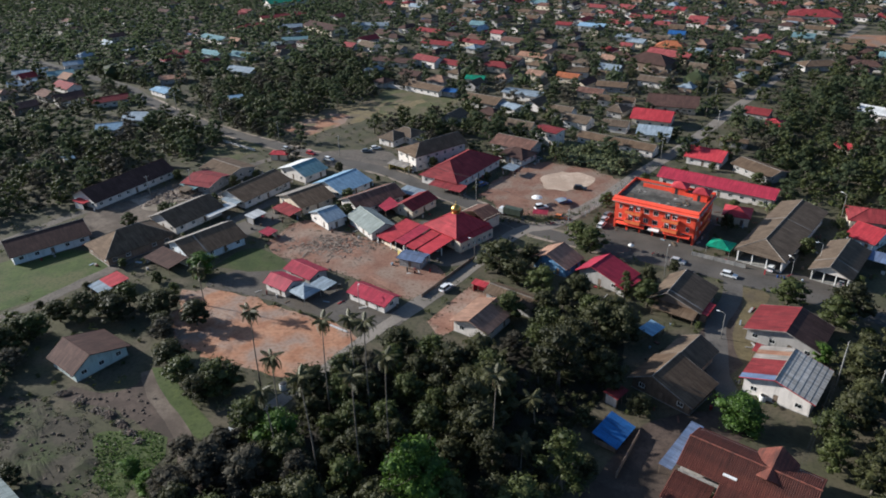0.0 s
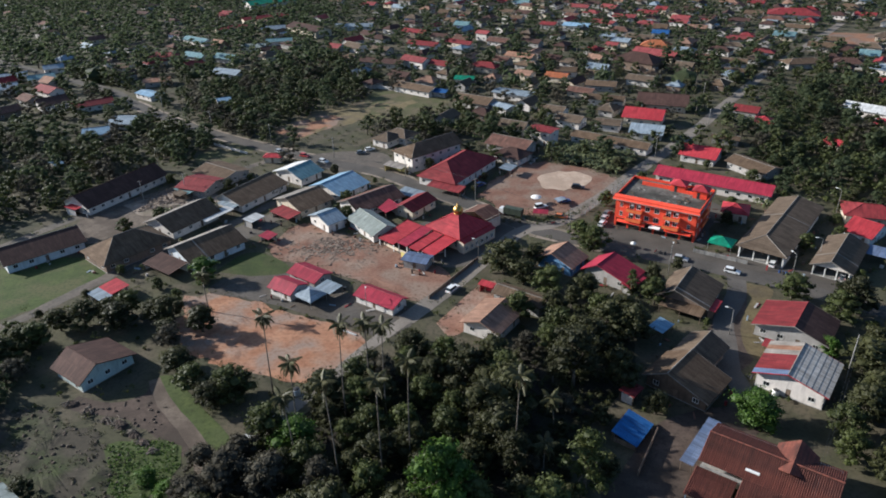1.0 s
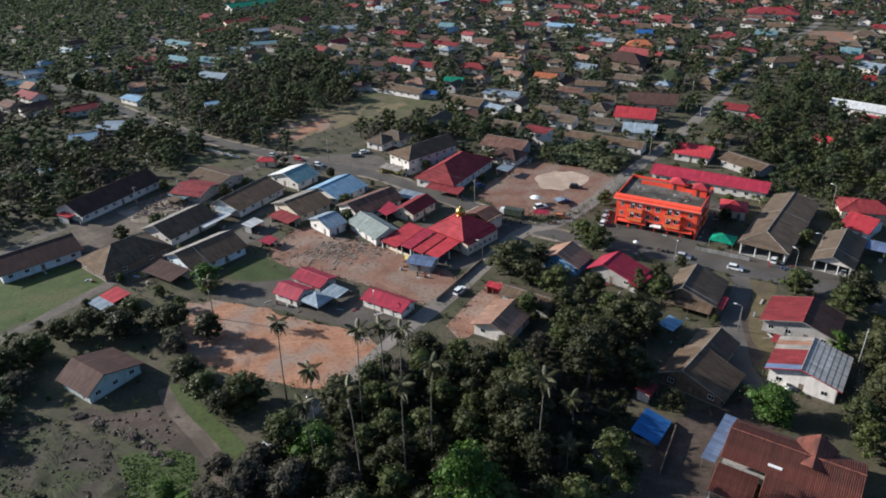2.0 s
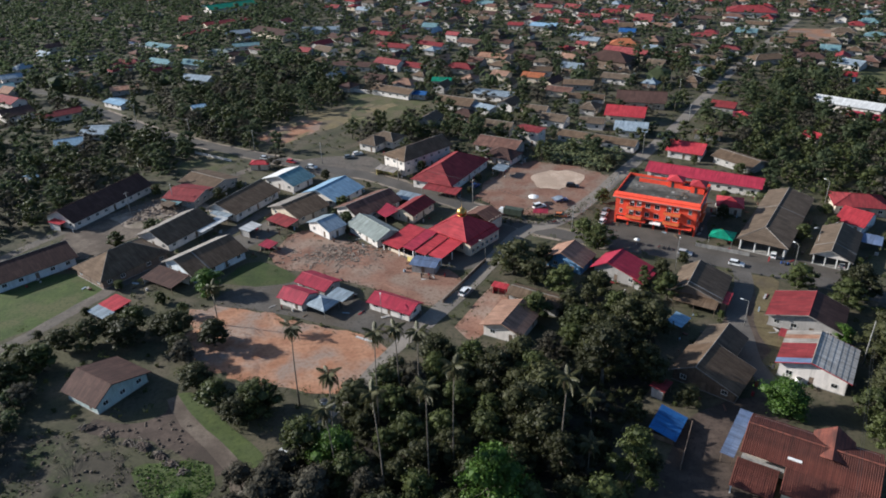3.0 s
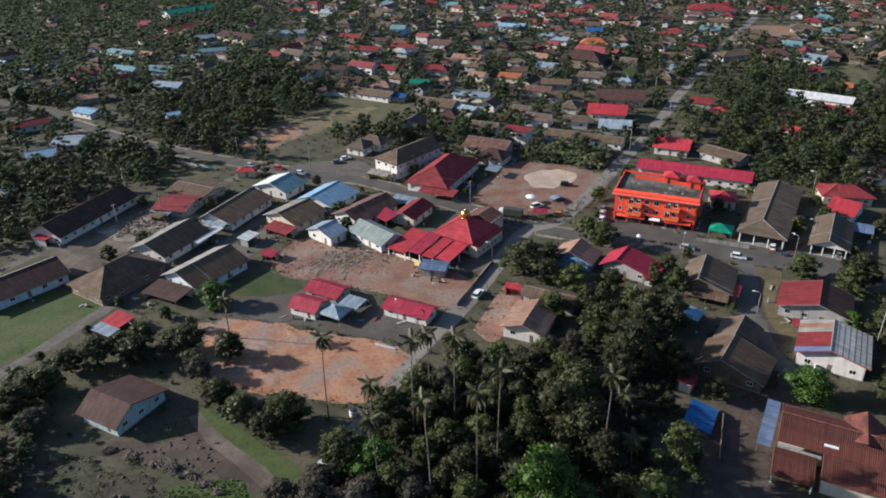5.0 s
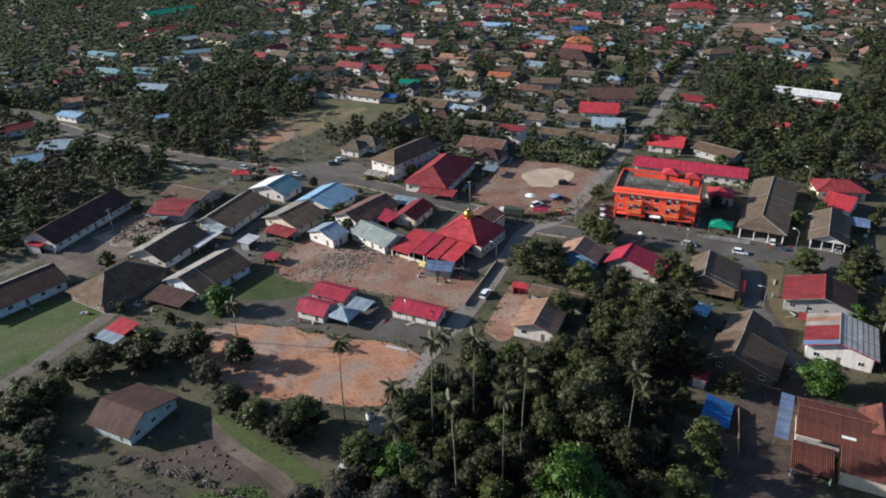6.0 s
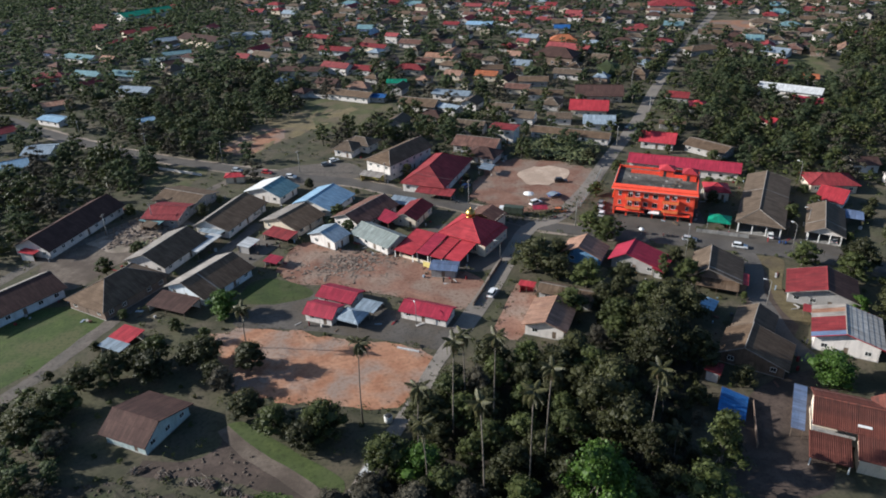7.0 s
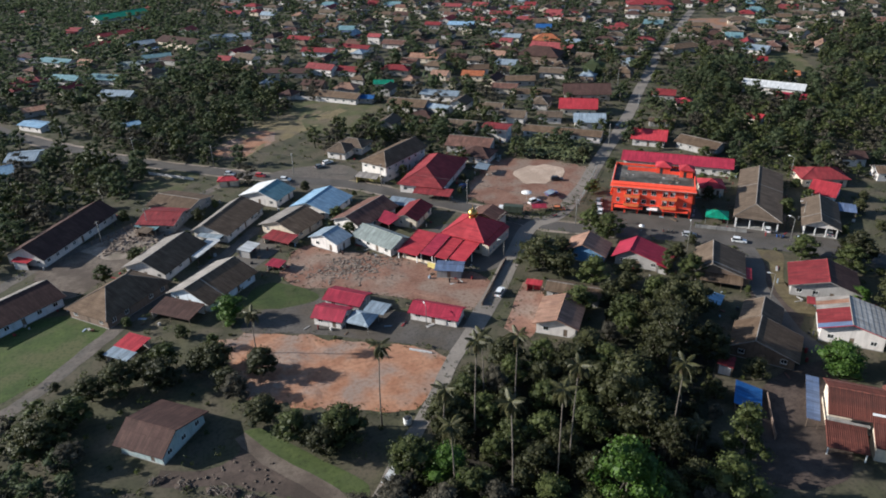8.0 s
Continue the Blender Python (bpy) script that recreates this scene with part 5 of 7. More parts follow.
house(-40.1, 241.3, 49.2, 15.7, 16.3, 2.9, 5.5, "blue", "white", "white house with a long pale blue metal roof", off=1)
# asbestos left and dark right slope stand for sunlit and shaded roof
house(-51.7, 229, 43.5, 14.5, 16.6, 2.9, 5.6, "asbestos", "cream", "row house with sunlit-pale and shade-dark roof and pale gable", off=0.2, rear_roof="dark")
house(-41.5, 212.6, 40.8, 7.6, 11.8, 3.2, 5.3, "greyblue", "white", "small white house with grey-blue metal roof")
house(-26.3, 207.2, -56, 17.2, 10, 2.9, 5, "greygreen", "white", "white house with wide grey-green metal roof", off=0.5)
house(-27.7, 225.9, 39.5, 20.1, 13.3, 3.2, 5.9, "rust", "white", "house with brown roof and white gable", off=-0.2)
house(-12.2, 221.4, 51, 13.7, 9.0, 3.0, 4.8, "redbrown", "cream", "low house with dark red metal roof")
house(-70.6, 275.8, -8, 8.1, 5.0, 2.6, 3.6, "red", "cream", "roadside hut with a small red roof", hip=True)
house(-92.4, 248.2, -24, 13.8, 14.9, 3.0, 4.6, "redbrown", "grey", "house with dull red metal roof")
house(-87.9, 259.4, -38, 18.2, 14.9, 3.0, 4.8, "dark", "grey", "house with dark brown hipped roof")
house(-47.7, 170, -36, 9, 7.6, 2.4, 4.2, "crimson", "white", "low house with crimson metal roof", off=-0.5)
house(-42.6, 176.7, -39, 11.5, 7.6, 2.4, 3.7, "crimson", "grey", "low house with crimson metal roof behind its twin")
house(-21.6, 162, -37, 13.9, 7, 2.4, 3.7, "crimson", "white", "long low house with crimson metal roof", off=0.6)
house(-11.6, 182.5, -25, 8.2, 6.0, 2.7, 3.2, "slate", "grey", "small blue-roofed work shed on the bare lot")
house(7.2, 148.9, 54, 13, 11.6, 3.2, 5.3, "clay", "white", "brown-roofed house with a white gable beside the lane", off=-0.3)
house(16.0, 158.6, -38, 15.0, 6.5, 3.0, 4.2, "dark", "grey", "long dark-roofed shed behind the brown house")
house(30.5, 178.6, 48.9, 9.4, 12.6, 3.2, 6, "clay", "bluewall", "house with tan roof and bright blue gable wall", off=0.8)
house(43.4, 170.3, 46.5, 9.8, 15, 2.8, 5.7, "crimson", "grey", "house with crimson roof under trees", off=2.4)
house(60.9, 157.6, 53.4, 14.8, 13.7, 3.1, 6.2, "tan", "brownwall", "wide house with tan-brown weathered roof", off=2.2, joints=(-5.6,))
house(80.9, 140.4, 50.8, 13.4, 17.5, 3.2, 6, "redbrown", "grey", "house with one red and one brown roof slope", rear_roof="brown", off=-0.7)
house(72.2, 121.9, 50.1, 14.3, 15.5, 4, 6.4, "patched", "white", "white-walled house with patched red and grey roof", off=0.7)
house(54.3, 131.8, 45.4, 10, 9.7, 3, 5.4, "tan", "brownwall", "old house with grey-brown roof", off=0.1)
house(47.7, 122.2, 44.4, 11.6, 15.6, 2.8, 6.1, "dark", "timber", "large old house with dark grey-brown roof", off=2)
house(101.2, 191.4, 49.6, 42.5, 14.4, 3.9, 6.1, "tan", "white", "long hall with weathered grey roof and open front", hip=-1, open_end=True, off=1, joints=(4.0,))
house(109.4, 172.8, 49.4, 21.6, 11.2, 3.3, 5.7, "tan", "white", "hall with grey-brown roof and open carport", open_end=True, off=0.4, joints=(-4.5,))
house(94.6, 229.9, -35.9, 40.7, 10.4, 3.5, 5.6, "crimson", "white", "long house with bright crimson metal roof")
house(93.0, 206.4, 63, 9.0, 8.8, 3.2, 5.0, "red", "cream", "small house with red hipped roof", hip=True)
house(134.5, 200.5, -22, 17.0, 12.0, 3.2, 5.6, "redbrown", "cream", "house with dark red hipped roof", hip=True)
house(126.3, 189, -54, 9, 12.4, 2.9, 5.5, "red", "bluewhite", "house with bright red roof and blue awning", off=0.5)
house(101.2, 259.6, -36.5, 14.5, 13.6, 3.1, 5.6, "red", "white", "house with red roof at the crossroads")
house(115.4, 244.5, -62, 18.0, 11.1, 3.0, 4.6, "dark", "grey", "long grey-roofed house among trees")
house(-7.2, 269.3, 38, 26.5, 13.8, 6.2, 9.4, "dark", "white", "two-storey white house with dark hipped roof", hip=-1, storeys=2, off=-0.6)
house(4.4, 253.2, 54.3, 31.6, 17.6, 3.4, 7.8, "redbrown", "white", "long building with dark red hipped metal roof", hip=True, off=0.6)
house(27.9, 278.3, -37, 19.5, 11.9, 3.3, 5.5, "rust", "grey", "brown-roofed house behind the red hall", off=1.2)
house(27, 266.8, -42, 13.5, 10.8, 3, 5.1, "brown", "white", "house with brown hipped roof", hip=True, off=1)
house(-24.3, 292.2, -38.5, 10, 11.4, 3.2, 5.6, "tan", "white", "grey house with light metal roof", hip=True)
house(42.6, 286.2, -41, 12, 8, 6.3, 6.7, "redbrown", "white", "two-storey white house with balcony", storeys=2)
house(69.8, 277.9, -38, 34.5, 7.8, 3, 4.8, "dark", "white", "long brown-roofed terrace behind the banana grove", off=-0.4)
house(92.8, 309, -27.2, 18.3, 14, 3.5, 6.6, "red", "cream", "house with bright red roof in the village")
house(88.3, 289, -25, 14.5, 11.7, 3.1, 5.6, "greyblue", "white", "house with grey metal roof")
house(107.8, 329.8, -22, 24, 15.5, 3.4, 6.9, "brown", "cream", "long house with dark brown roof", off=0.8)
house(118.2, 408.8, -44, 26.4, 16, 5.2, 9.4, "brown", "brownwall", "long hall with brown hipped roof and pale fascia", hip=True)
house(135.1, 428.2, -46, 28.4, 12.0, 4.0, 6.4, "hazed_red", "cream", "long hall with crimson roof")
house(142.0, 452.9, -27, 19.1, 13.0, 3.5, 6.8, "orange", "cream", "house with orange tiled hipped roof", hip=True)
house(197.2, 300.7, -48, 29.8, 12.0, 4.0, 5.8, "whitemetal", "white", "long white metal shed in the trees")
house(192.0, 282.1, -51, 13.9, 9.0, 3.5, 5.2, "crimson", "cream", "house with crimson roof beside the white shed")
house(222.5, 318.2, -35, 9.1, 9.0, 3.4, 4.8, "orange", "cream", "house with orange roof")
house(157.6, 264.5, -60, 8.0, 8.0, 3.0, 4.4, "red", "cream", "small house with red roof in the trees")
house(230.5, 351.8, -34, 7.6, 8.0, 3.0, 4.4, "red", "bluewall", "small house with red roof and blue wall")
house(246.9, 375.5, -55, 15.4, 13.1, 3.2, 5.0, "greyblue", "white", "house with grey-blue metal roof on a green")
house(234.5, 393.5, -32, 16.4, 10.0, 3.2, 5.4, "brown", "white", "house with dark hipped roof", hip=True)
house(210.0, 397.8, 3, 22.8, 11.0, 3.2, 5.4, "dark", "grey", "house with grey roof in the trees", hip=True)
house(173.0, 403.6, -28, 14.4, 9.0, 3.2, 5.2, "dark", "white", "white house with grey roof")
house(165.4, 384.9, -29, 11.6, 8.0, 3.2, 4.2, "dark", "white", "white house with flat grey roof")
house(200.3, 426.3, -31, 12.7, 9.0, 3.2, 5.0, "hazed_red", "white", "house with red roof on a hillock", hip=True)
house(177.5, 436.1, -44, 14.6, 9.0, 3.2, 5.0, "brown", "white", "village house with weathered brown roof", hip=True)
house(199.9, 466.2, -25, 13.8, 9.0, 3.2, 5.0, "hazed_red", "cream", "house with red roof by the green")
house(274.5, 542.5, -27, 36.9, 22.0, 4.5, 8.0, "redbrown", "white", "large hall with dark red hipped roof", hip=True)
house(241.6, 510.9, -40, 12.2, 9.0, 3.2, 5.4, "brown", "white", "house with brown roof on the rise", hip=True)
house(317.8, 475.7, -38, 12.5, 11.0, 3.2, 5.4, "redbrown", "cream", "house with dull red roof", hip=True)
house(317.5, 446.9, 43, 12.0, 11.9, 3.2, 5.4, "tan", "white", "grey house at the village edge", hip=True)
house(298.0, 398.1, -79, 9.2, 12.0, 5.0, 6.5, "tan", "white", "tall grey house with tan roof")
house(141.6, 312.1, -38, 11.6, 9.0, 3.2, 5.0, "redbrown", "grey", "small house with red and grey roof")
house(142.2, 295.3, 64, 9.0, 8.1, 3.2, 5.0, "red", "cream", "house with bright red roof by the bananas", hip=True)
house(117.8, 276.9, -29, 11.5, 6.0, 2.6, 3.6, "dark", "grey", "low shed with brown roof in the garden")
house(-178.0, 474.3, -7, 20.4, 11.0, 3.4, 5.8, "hazed_red", "white", "house with orange-red hipped roof and white walls", hip=True)
house(-161.6, 410.1, 17, 15.2, 10.0, 3.0, 4.4, "rustlight", "grey", "house with rusty metal roof by the main road")
house(-156.7, 382.0, -40, 15.7, 9.0, 2.8, 3.6, "blue", "white", "shed with pale blue roof by the main road")
house(-151.8, 333.0, -10, 12.9, 14.0, 3.0, 4.6, "greyblue", "white", "house with grey-blue roof beside the road")
house(-159.0, 316.7, 18, 12.0, 13.0, 3.0, 4.8, "blue", "white", "house with blue metal roof in the trees")
house(-112.3, 364.0, 25, 7.5, 8.0, 2.8, 3.8, "blue", "grey", "blue-roofed hut in the plantation")
house(-159.8, 277.0, 47, 3.9, 6.0, 2.6, 3.4, "blue", "grey", "blue-roofed hut in the wood")
house(-180.0, 364.1, 31, 20.3, 10.0, 3.2, 5.0, "redbrown", "white", "row house with dark red roof")
house(-203.6, 369.8, 40, 15, 13, 3.2, 6.0, "brown", "white", "brown-roofed house with a white barge board by the road")
house(-219.4, 379.1, -40, 13, 10, 3.2, 5.4, "rust", "grey", "rusty-roofed house crowded among its neighbours")
house(-217.0, 396.0, -38, 18, 10, 3.2, 5.4, "redbrown", "white", "long house with dark red roof near the road")
house(-235.3, 426.0, 30, 15, 12, 3.2, 5.2, "teal", "white", "house with a wide teal metal roof by the road")
house(-246.8, 403.8, 28, 16, 11, 3.2, 5.2, "greyblue", "white", "house with pale grey-blue metal roof by the road")
house(-257.7, 433.0, 24, 20, 9, 3.2, 4.8, "greyblue", "white", "long low house with pale metal roof by the road")
house(-221.0, 356.0, 48, 14, 10, 3.2, 5.4, "rust", "brownwall", "house with faded rusty roof at the wood's edge")
house(-240.0, 452.0, 30, 12, 9, 3.2, 5.0, "greyblue", "white", "small house with pale metal roof beside the road")
house(-169.9, 526.5, -40, 26.7, 10.0, 3.0, 4.8, "teal", "white", "house with teal metal roof")
house(-156.3, 473.9, -33, 19.2, 10.0, 3.0, 4.8, "teal", "white", "house with teal metal roof and white wall")
house(-133.8, 465.7, -33, 19.3, 12.0, 3.0, 4.8, "teal", "white", "village long teal-roofed house among trees")
house(-123.1, 422.4, -29, 19.8, 10.0, 3.2, 5.2, "greyblue", "white", "white gabled house with grey roof")
house(-122.4, 493.9, -5, 17.3, 9.0, 3.2, 5.2, "greygreen", "white", "house with green-grey roof")
house(-109.3, 483.5, 21, 13.5, 9.0, 3.2, 5.2, "brown", "white", "house with white gable and brown roof")
house(-108.7, 513.3, 6, 18.7, 10.0, 3.2, 4.6, "teal", "white", "house with pale teal roof")
house(-121.5, 561.2, 9, 19.1, 10.0, 3.2, 5.2, "greyblue", "white", "white house with grey roof")
house(-92.7, 550.4, -48, 40.3, 16.0, 4.5, 7.0, "brown", "cream", "school block with brown roof and white fascia")
house(-136.7, 610.7, 29, 39.8, 11.0, 3.5, 5.5, "redbrown", "cream", "long block with brick red roof")
house(-155.2, 572.0, 35, 26.8, 9.0, 3.2, 4.6, "redbrown", "cream", "long low block with brick roof on the field")
house(-146.5, 686.1, 33, 45.6, 18.0, 5.0, 8.0, "green", "white", "large hall with bright green roof")
house(-194.0, 448.6, -15, 10.0, 9.0, 3.2, 5.0, "dark", "white", "small grey gabled village house")
house(-59.3, 560.3, -9, 29.8, 10.0, 3.2, 4.8, "greyblue", "bluewhite", "long low bluish village house")
house(-11.6, 527.4, -39, 21.6, 9.0, 3.2, 5.0, "redbrown", "cream", "small village house with red roof")
house(-11.7, 432.5, -43, 18.8, 9.0, 4.2, 6.4, "hazed_red", "white", "house with red roof and lit white gable")
house(-32.3, 436.1, -26, 29.8, 10.0, 3.2, 5.0, "brown", "white", "long house with brown roof and white gables")
house(-5.9, 483.5, -33, 23.7, 10.0, 3.2, 5.0, "redbrown", "bluewhite", "house with red-brown roof and white eave")
house(-11.6, 372.8, -40, 25.6, 10.0, 3.2, 5.0, "dark", "white", "house with brown roof behind the white wall")
house(0.3, 365.5, -26, 10.9, 7.0, 2.8, 3.8, "bluesheet", "grey", "shed with bright blue awning")
house(15.7, 388.7, -21, 11.5, 8.0, 3.0, 4.4, "green", "white", "white house with green awning")
house(18.2, 344.1, -36, 20.5, 12.0, 3.2, 5.6, "dark", "white", "house with large dark roof")
house(38.3, 355.5, -35, 20.6, 10.0, 3.4, 4.2, "greyblue", "white", "white house with flat grey-blue roof")
house(30.9, 333.2, -53, 11.9, 8.0, 3.0, 4.0, "greyblue", "grey", "house with pale metal roof")
house(53.5, 322.8, -35, 12.8, 9.0, 3.2, 5.4, "tan", "white", "house with dark gable roof")
house(58.8, 307.6, -37, 12.8, 9.0, 3.2, 5.4, "tan", "white", "white house with dark gable roof")
house(82.8, 338.7, -27, 18.2, 9.0, 3.2, 5.0, "dark", "white", "long house with pale roof")
house(74.4, 301.1, -26, 11.8, 9.0, 3.2, 4.8, "tan", "white", "white house with curved pale roof")
house(29.3, 415.3, -33, 18.1, 10.0, 3.4, 5.6, "redbrown", "cream", "house with brown-red tiled roof", hip=True)
house(55.3, 415.3, -40, 16.9, 10.0, 3.2, 5.2, "dark", "grey", "house with grey hip roof and white walls", hip=True)
house(66.8, 386.0, -32, 13.1, 9.0, 3.2, 5.0, "orange", "cream", "house with faded orange roof")
house(74.1, 398.8, -21, 12.9, 9.0, 3.2, 5.0, "dark", "white", "house with grey gable roof")
house(89.9, 386.8, -32, 12.9, 10.0, 3.2, 5.0, "dark", "white", "long house with grey roof and blue awning")
house(110.1, 373.5, -38, 15.8, 10.0, 3.2, 5.0, "tan", "white", "village house with grey-brown roof")
house(86.5, 365.5, -23, 16.4, 9.0, 3.2, 5.0, "dark", "grey", "house with grey roof and shaded porch")
house(53.3, 438.0, -39, 19.7, 9.0, 3.2, 5.0, "rustlight", "cream", "house with rusty red and cream roof")
house(36.3, 504.8, -40, 10.2, 8.0, 5.0, 6.6, "hazed_red", "white", "white house with red roof on the ridge")
house(18.9, 484.6, -44, 22.7, 9.0, 3.2, 4.6, "redbrown", "cream", "long house with cream fascia")
house(106.9, 527.6, -30, 20.2, 12.0, 4.0, 5.4, "blue", "white", "pale blue roofed hall")
house(128.8, 536.3, -46, 19.4, 9.0, 3.4, 5.2, "hazed_red", "white", "house with crimson roof")
house(150.3, 557.9, -34, 18.2, 10.0, 3.4, 5.2, "hazed_red", "white", "long house with crimson roof")
house(172.6, 572.0, -37, 16.4, 10.0, 3.4, 5.2, "redbrown", "cream", "house with red roof and cream walls")
house(189.8, 544.7, -39, 14.2, 10.0, 3.4, 5.2, "hazed_red", "cream", "house with red roof on the green")
house(126.6, 611.0, -38, 18.1, 10.0, 3.4, 5.2, "hazed_red", "cream", "house with bright red roof")
house(101.7, 449.6, -41, 11.9, 9.0, 3.4, 5.2, "redbrown", "grey", "house with dull red roof in the trees", hip=True)
house(116.0, 459.2, -40, 8.7, 8.0, 3.2, 5.0, "hazed_red", "cream", "small village house with red roof")
house(58.2, 557.9, -41, 6.1, 5.0, 6.0, 6.6, "whitemetal", "white", "small white water tank house")
house(120.9, 490.3, -28, 10.6, 9.0, 3.2, 4.6, "greyblue", "white", "white house with grey roof")
house(140.4, 481.6, -40, 19.6, 10.0, 3.2, 5.0, "tan", "cream", "house with tan roof and lit eave")
house(158.1, 493.5, -27, 11.7, 9.0, 3.2, 5.0, "bluesheet", "white", "house with bright blue roof")
orange_block()
mosque()
tiled_house()
house(-88.0, 91.0, -39, 14, 11, 3.2, 5.0, "greygreen", "white", "house with grey-green metal roof by the cleared ground")
house(158, 211, -20, 10, 9, 3.2, 5.0, "brown", "white", "house with brown roof and white gable behind the gardens")
house(160, 194, -25, 12, 8, 3.2, 4.8, "dark", "white", "long house with dark roof beside a paved court")
pavilion(-41.0, 165.0, -40, 7.0, 6.0, "greyblue", "pale blue-grey pyramid canopy between the crimson houses")
pavilion(80.5, 185.5, -38, 7.0, 6.0, "green", "bright green pyramid canopy by the road", 2.6, 4.0)
shelter(-36.2, 168.0, -40, 6.0, 5.0, 2.5, 2.8, "greyblue", "flat grey sheet canopy behind the crimson houses")
shelter(48.5, 142.6, 42, 5.5, 4.0, 2.5, 2.9, "blue", "pale blue sheet canopy beside the tan-roofed house", None)
shelter(31.8, 107.8, 50, 8.2, 5.6, 1.5, 2.7, "bluesheet", "shelter covered with bright blue tarpaulin", "timber")
shelter(34.6, 119.0, 45, 4.5, 3.6, 2.6, 3.0, "redbrown", "small shed with a red roof and white wall", "white")
shelter(-97.0, 173.0, -40, 7.0, 5.5, 2.6, 3.0, "red", "small hut with an orange-red sheet roof", "white")
shelter(-99.6, 169.3, -40, 7.5, 3.6, 2.35, 2.55, "greyblue", "lean-to with a pale grey sheet roof", "white")
shelter(7.5, 165.8, -35, 4.5, 2.5, 2.6, 2.9, "red", "small red-roofed stall beside the lane", "red")
shelter(-80.0, 219.6, 54, 12.0, 4.5, 2.7, 2.9, "whitemetal", "long pale awning on posts beside the row house")
shelter(-132.0, 232.0, 62, 7.0, 5.5, 2.6, 3.0, "red", "dull red porch roof at the end of the terrace", "white")
shelter(43.9, 102.8, 49, 15.0, 2.6, 2.5, 2.6, "slate", "corrugated grey-blue carport roof beside the tiled house")
car(77.8, 170.6, -35, "car_white", "white estate car waiting at the junction", 4.4, 1.6)
car(91.0, 174.0, 52, "car_white", "white car parked under the hall roof")
car(107.0, 165.5, 50, "car_silver", "silver car parked in the carport")
car(-1.9, 167.5, 52, "car_white", "white pickup car driving along the lane", 4.8, 1.7)
truck(20.0, 214.4, 148, "car_white", "truck_green", "dark green box truck with a white cab on the road")
car(31.0, 219.5, 20, "car_white", "white pickup parked on the lot", 4.8, 1.9)
car(48.8, 204.6, 55, "car_white", "white car parked beside the orange block")
car(50.6, 208.8, 55, "car_silver", "silver car parked beside the orange block")
car(12.0, 241.5, 40, "car_blue", "dark blue car beside the red hall")
car(3.2, 233.6, -35, "car_black", "dark car at the roadside")
car(47.1, 235.2, -20, "car_black", "dark pickup parked on the sandy lot", 4.8, 1.7)
car(-49.8, 272.2, -30, "car_white", "white car on the village road")
car(-58.6, 279.9, -32, "car_red", "red car on the village road")
car(-70, 286, -34, "car_silver", "silver car on the village road")
car(36.5, 211.0, -20, "car_orange", "small orange car near the junction")
car(98.5, 281.5, 50, "car_grey", "grey car beside the north lane")
for x, y, h, a in ((59.6, 170.9, 9.5, 60), (65.2, 141.1, 7.5, 150), (92.5, 165.7, 8.0, 110), (104.4, 174.4, 8.0, 170), (126.9, 206.1, 8.5, 120), (6.8, 186.8, 5.5, 150), (-25.3, 159.2, 6.0, 90)):
    lamp_post(x, y, h, a)
POLES = ((-140, 352), (-108, 322.5), (-76, 299), (-46, 277), (-16, 253.5), (9, 227.5), (37, 199.5))
for x, y in POLES:
    utility_pole(x, y, 9.0, 40)
cable("power_cable", [((x0, y0, 8.5 - 0.25 * k), (x1, y1, 8.5 - 0.25 * k)) for (x0, y0), (x1, y1) in zip(POLES, POLES[1:]) for k in (0, 1)], 0.9, "dark power cables along the village road")
for x, y, h in ((-112, 240, 8), (-98, 245, 8), (131.5, 339.8, 9), (118, 297, 9), (84, 263, 9), (89, 116, 9), (75, 88, 9), (83.5, 121.6, 12.5)):
    utility_pole(x, y, h, 50)
cable("overhead_cable", [((83.5, 121.6, 12.2), (50.8, 78.1, 8.5)), ((83.9, 121.3, 11.8), (51.2, 77.8, 8.1))], 0.8, "dark overhead cables past the tiled house")
fence(-39.8, 389.3, -6, 366.9, 1.8, "white", "long white masonry boundary wall")
fence(-101, 299, -84, 286, 1.0, "white", "low white wall beside the road")
fence(-8.6, 163.5, 6.5, 184.5, 1.1, "brownwall", "dark weathered wall along the lane")
fence(71.5, 183.8, 84, 175.2, 1.2, "concrete", "low wall with piers before the green canopy")
fence(30.0, 97.0, 37.0, 108.0, 1.5, "brownwall", "dark yard wall beside the blue shelter")
fence(-115, 239.5, -99, 253, 1.2, "timber", "rough timber post fence of the yard", False, "rail_fence")
fence(45, 213, 66, 240, 1.5, "steel", "metal rail fence along the north lane", False, "rail_fence")

shelter(-45.3, 110.5, 50, 6.2, 2.8, 2.2, 2.5, "whitemetal", "small white sheet shelter beside the shaded lane", "white")
shelter(-66.5, 215.5, 54, 6.0, 4.5, 2.5, 2.8, "whitemetal", "low hut with patched pale sheet roof", "grey")
shelter(-20.0, 259.0, -38, 9.0, 4.0, 2.6, 3.2, "asbestos", "grey sheet porch before the two-storey house", "yellowwall")
shelter(23.5, 252.0, 56, 6.0, 5.0, 2.8, 3.2, "greyblue", "pale blue awning beside the red hall")
shelter(64.7, 150.6, 52, 6.4, 2.4, 2.5, 2.9, "red", "small red porch roof at the end of the tan-roofed house", "brownwall")
shelter(47.7, 164.4, 44, 8.0, 3.4, 2.4, 2.9, "crimson", "crimson porch roof beside the crimson house", "grey")
shelter(73.5, 131.5, -40, 8.5, 3.0, 2.3, 2.8, "redbrown", "rusty red porch before the dark red house")
shelter(94.5, 177.5, -38, 9.0, 4.0, 2.7, 3.3, "dark", "open dark porch under the hall roof")

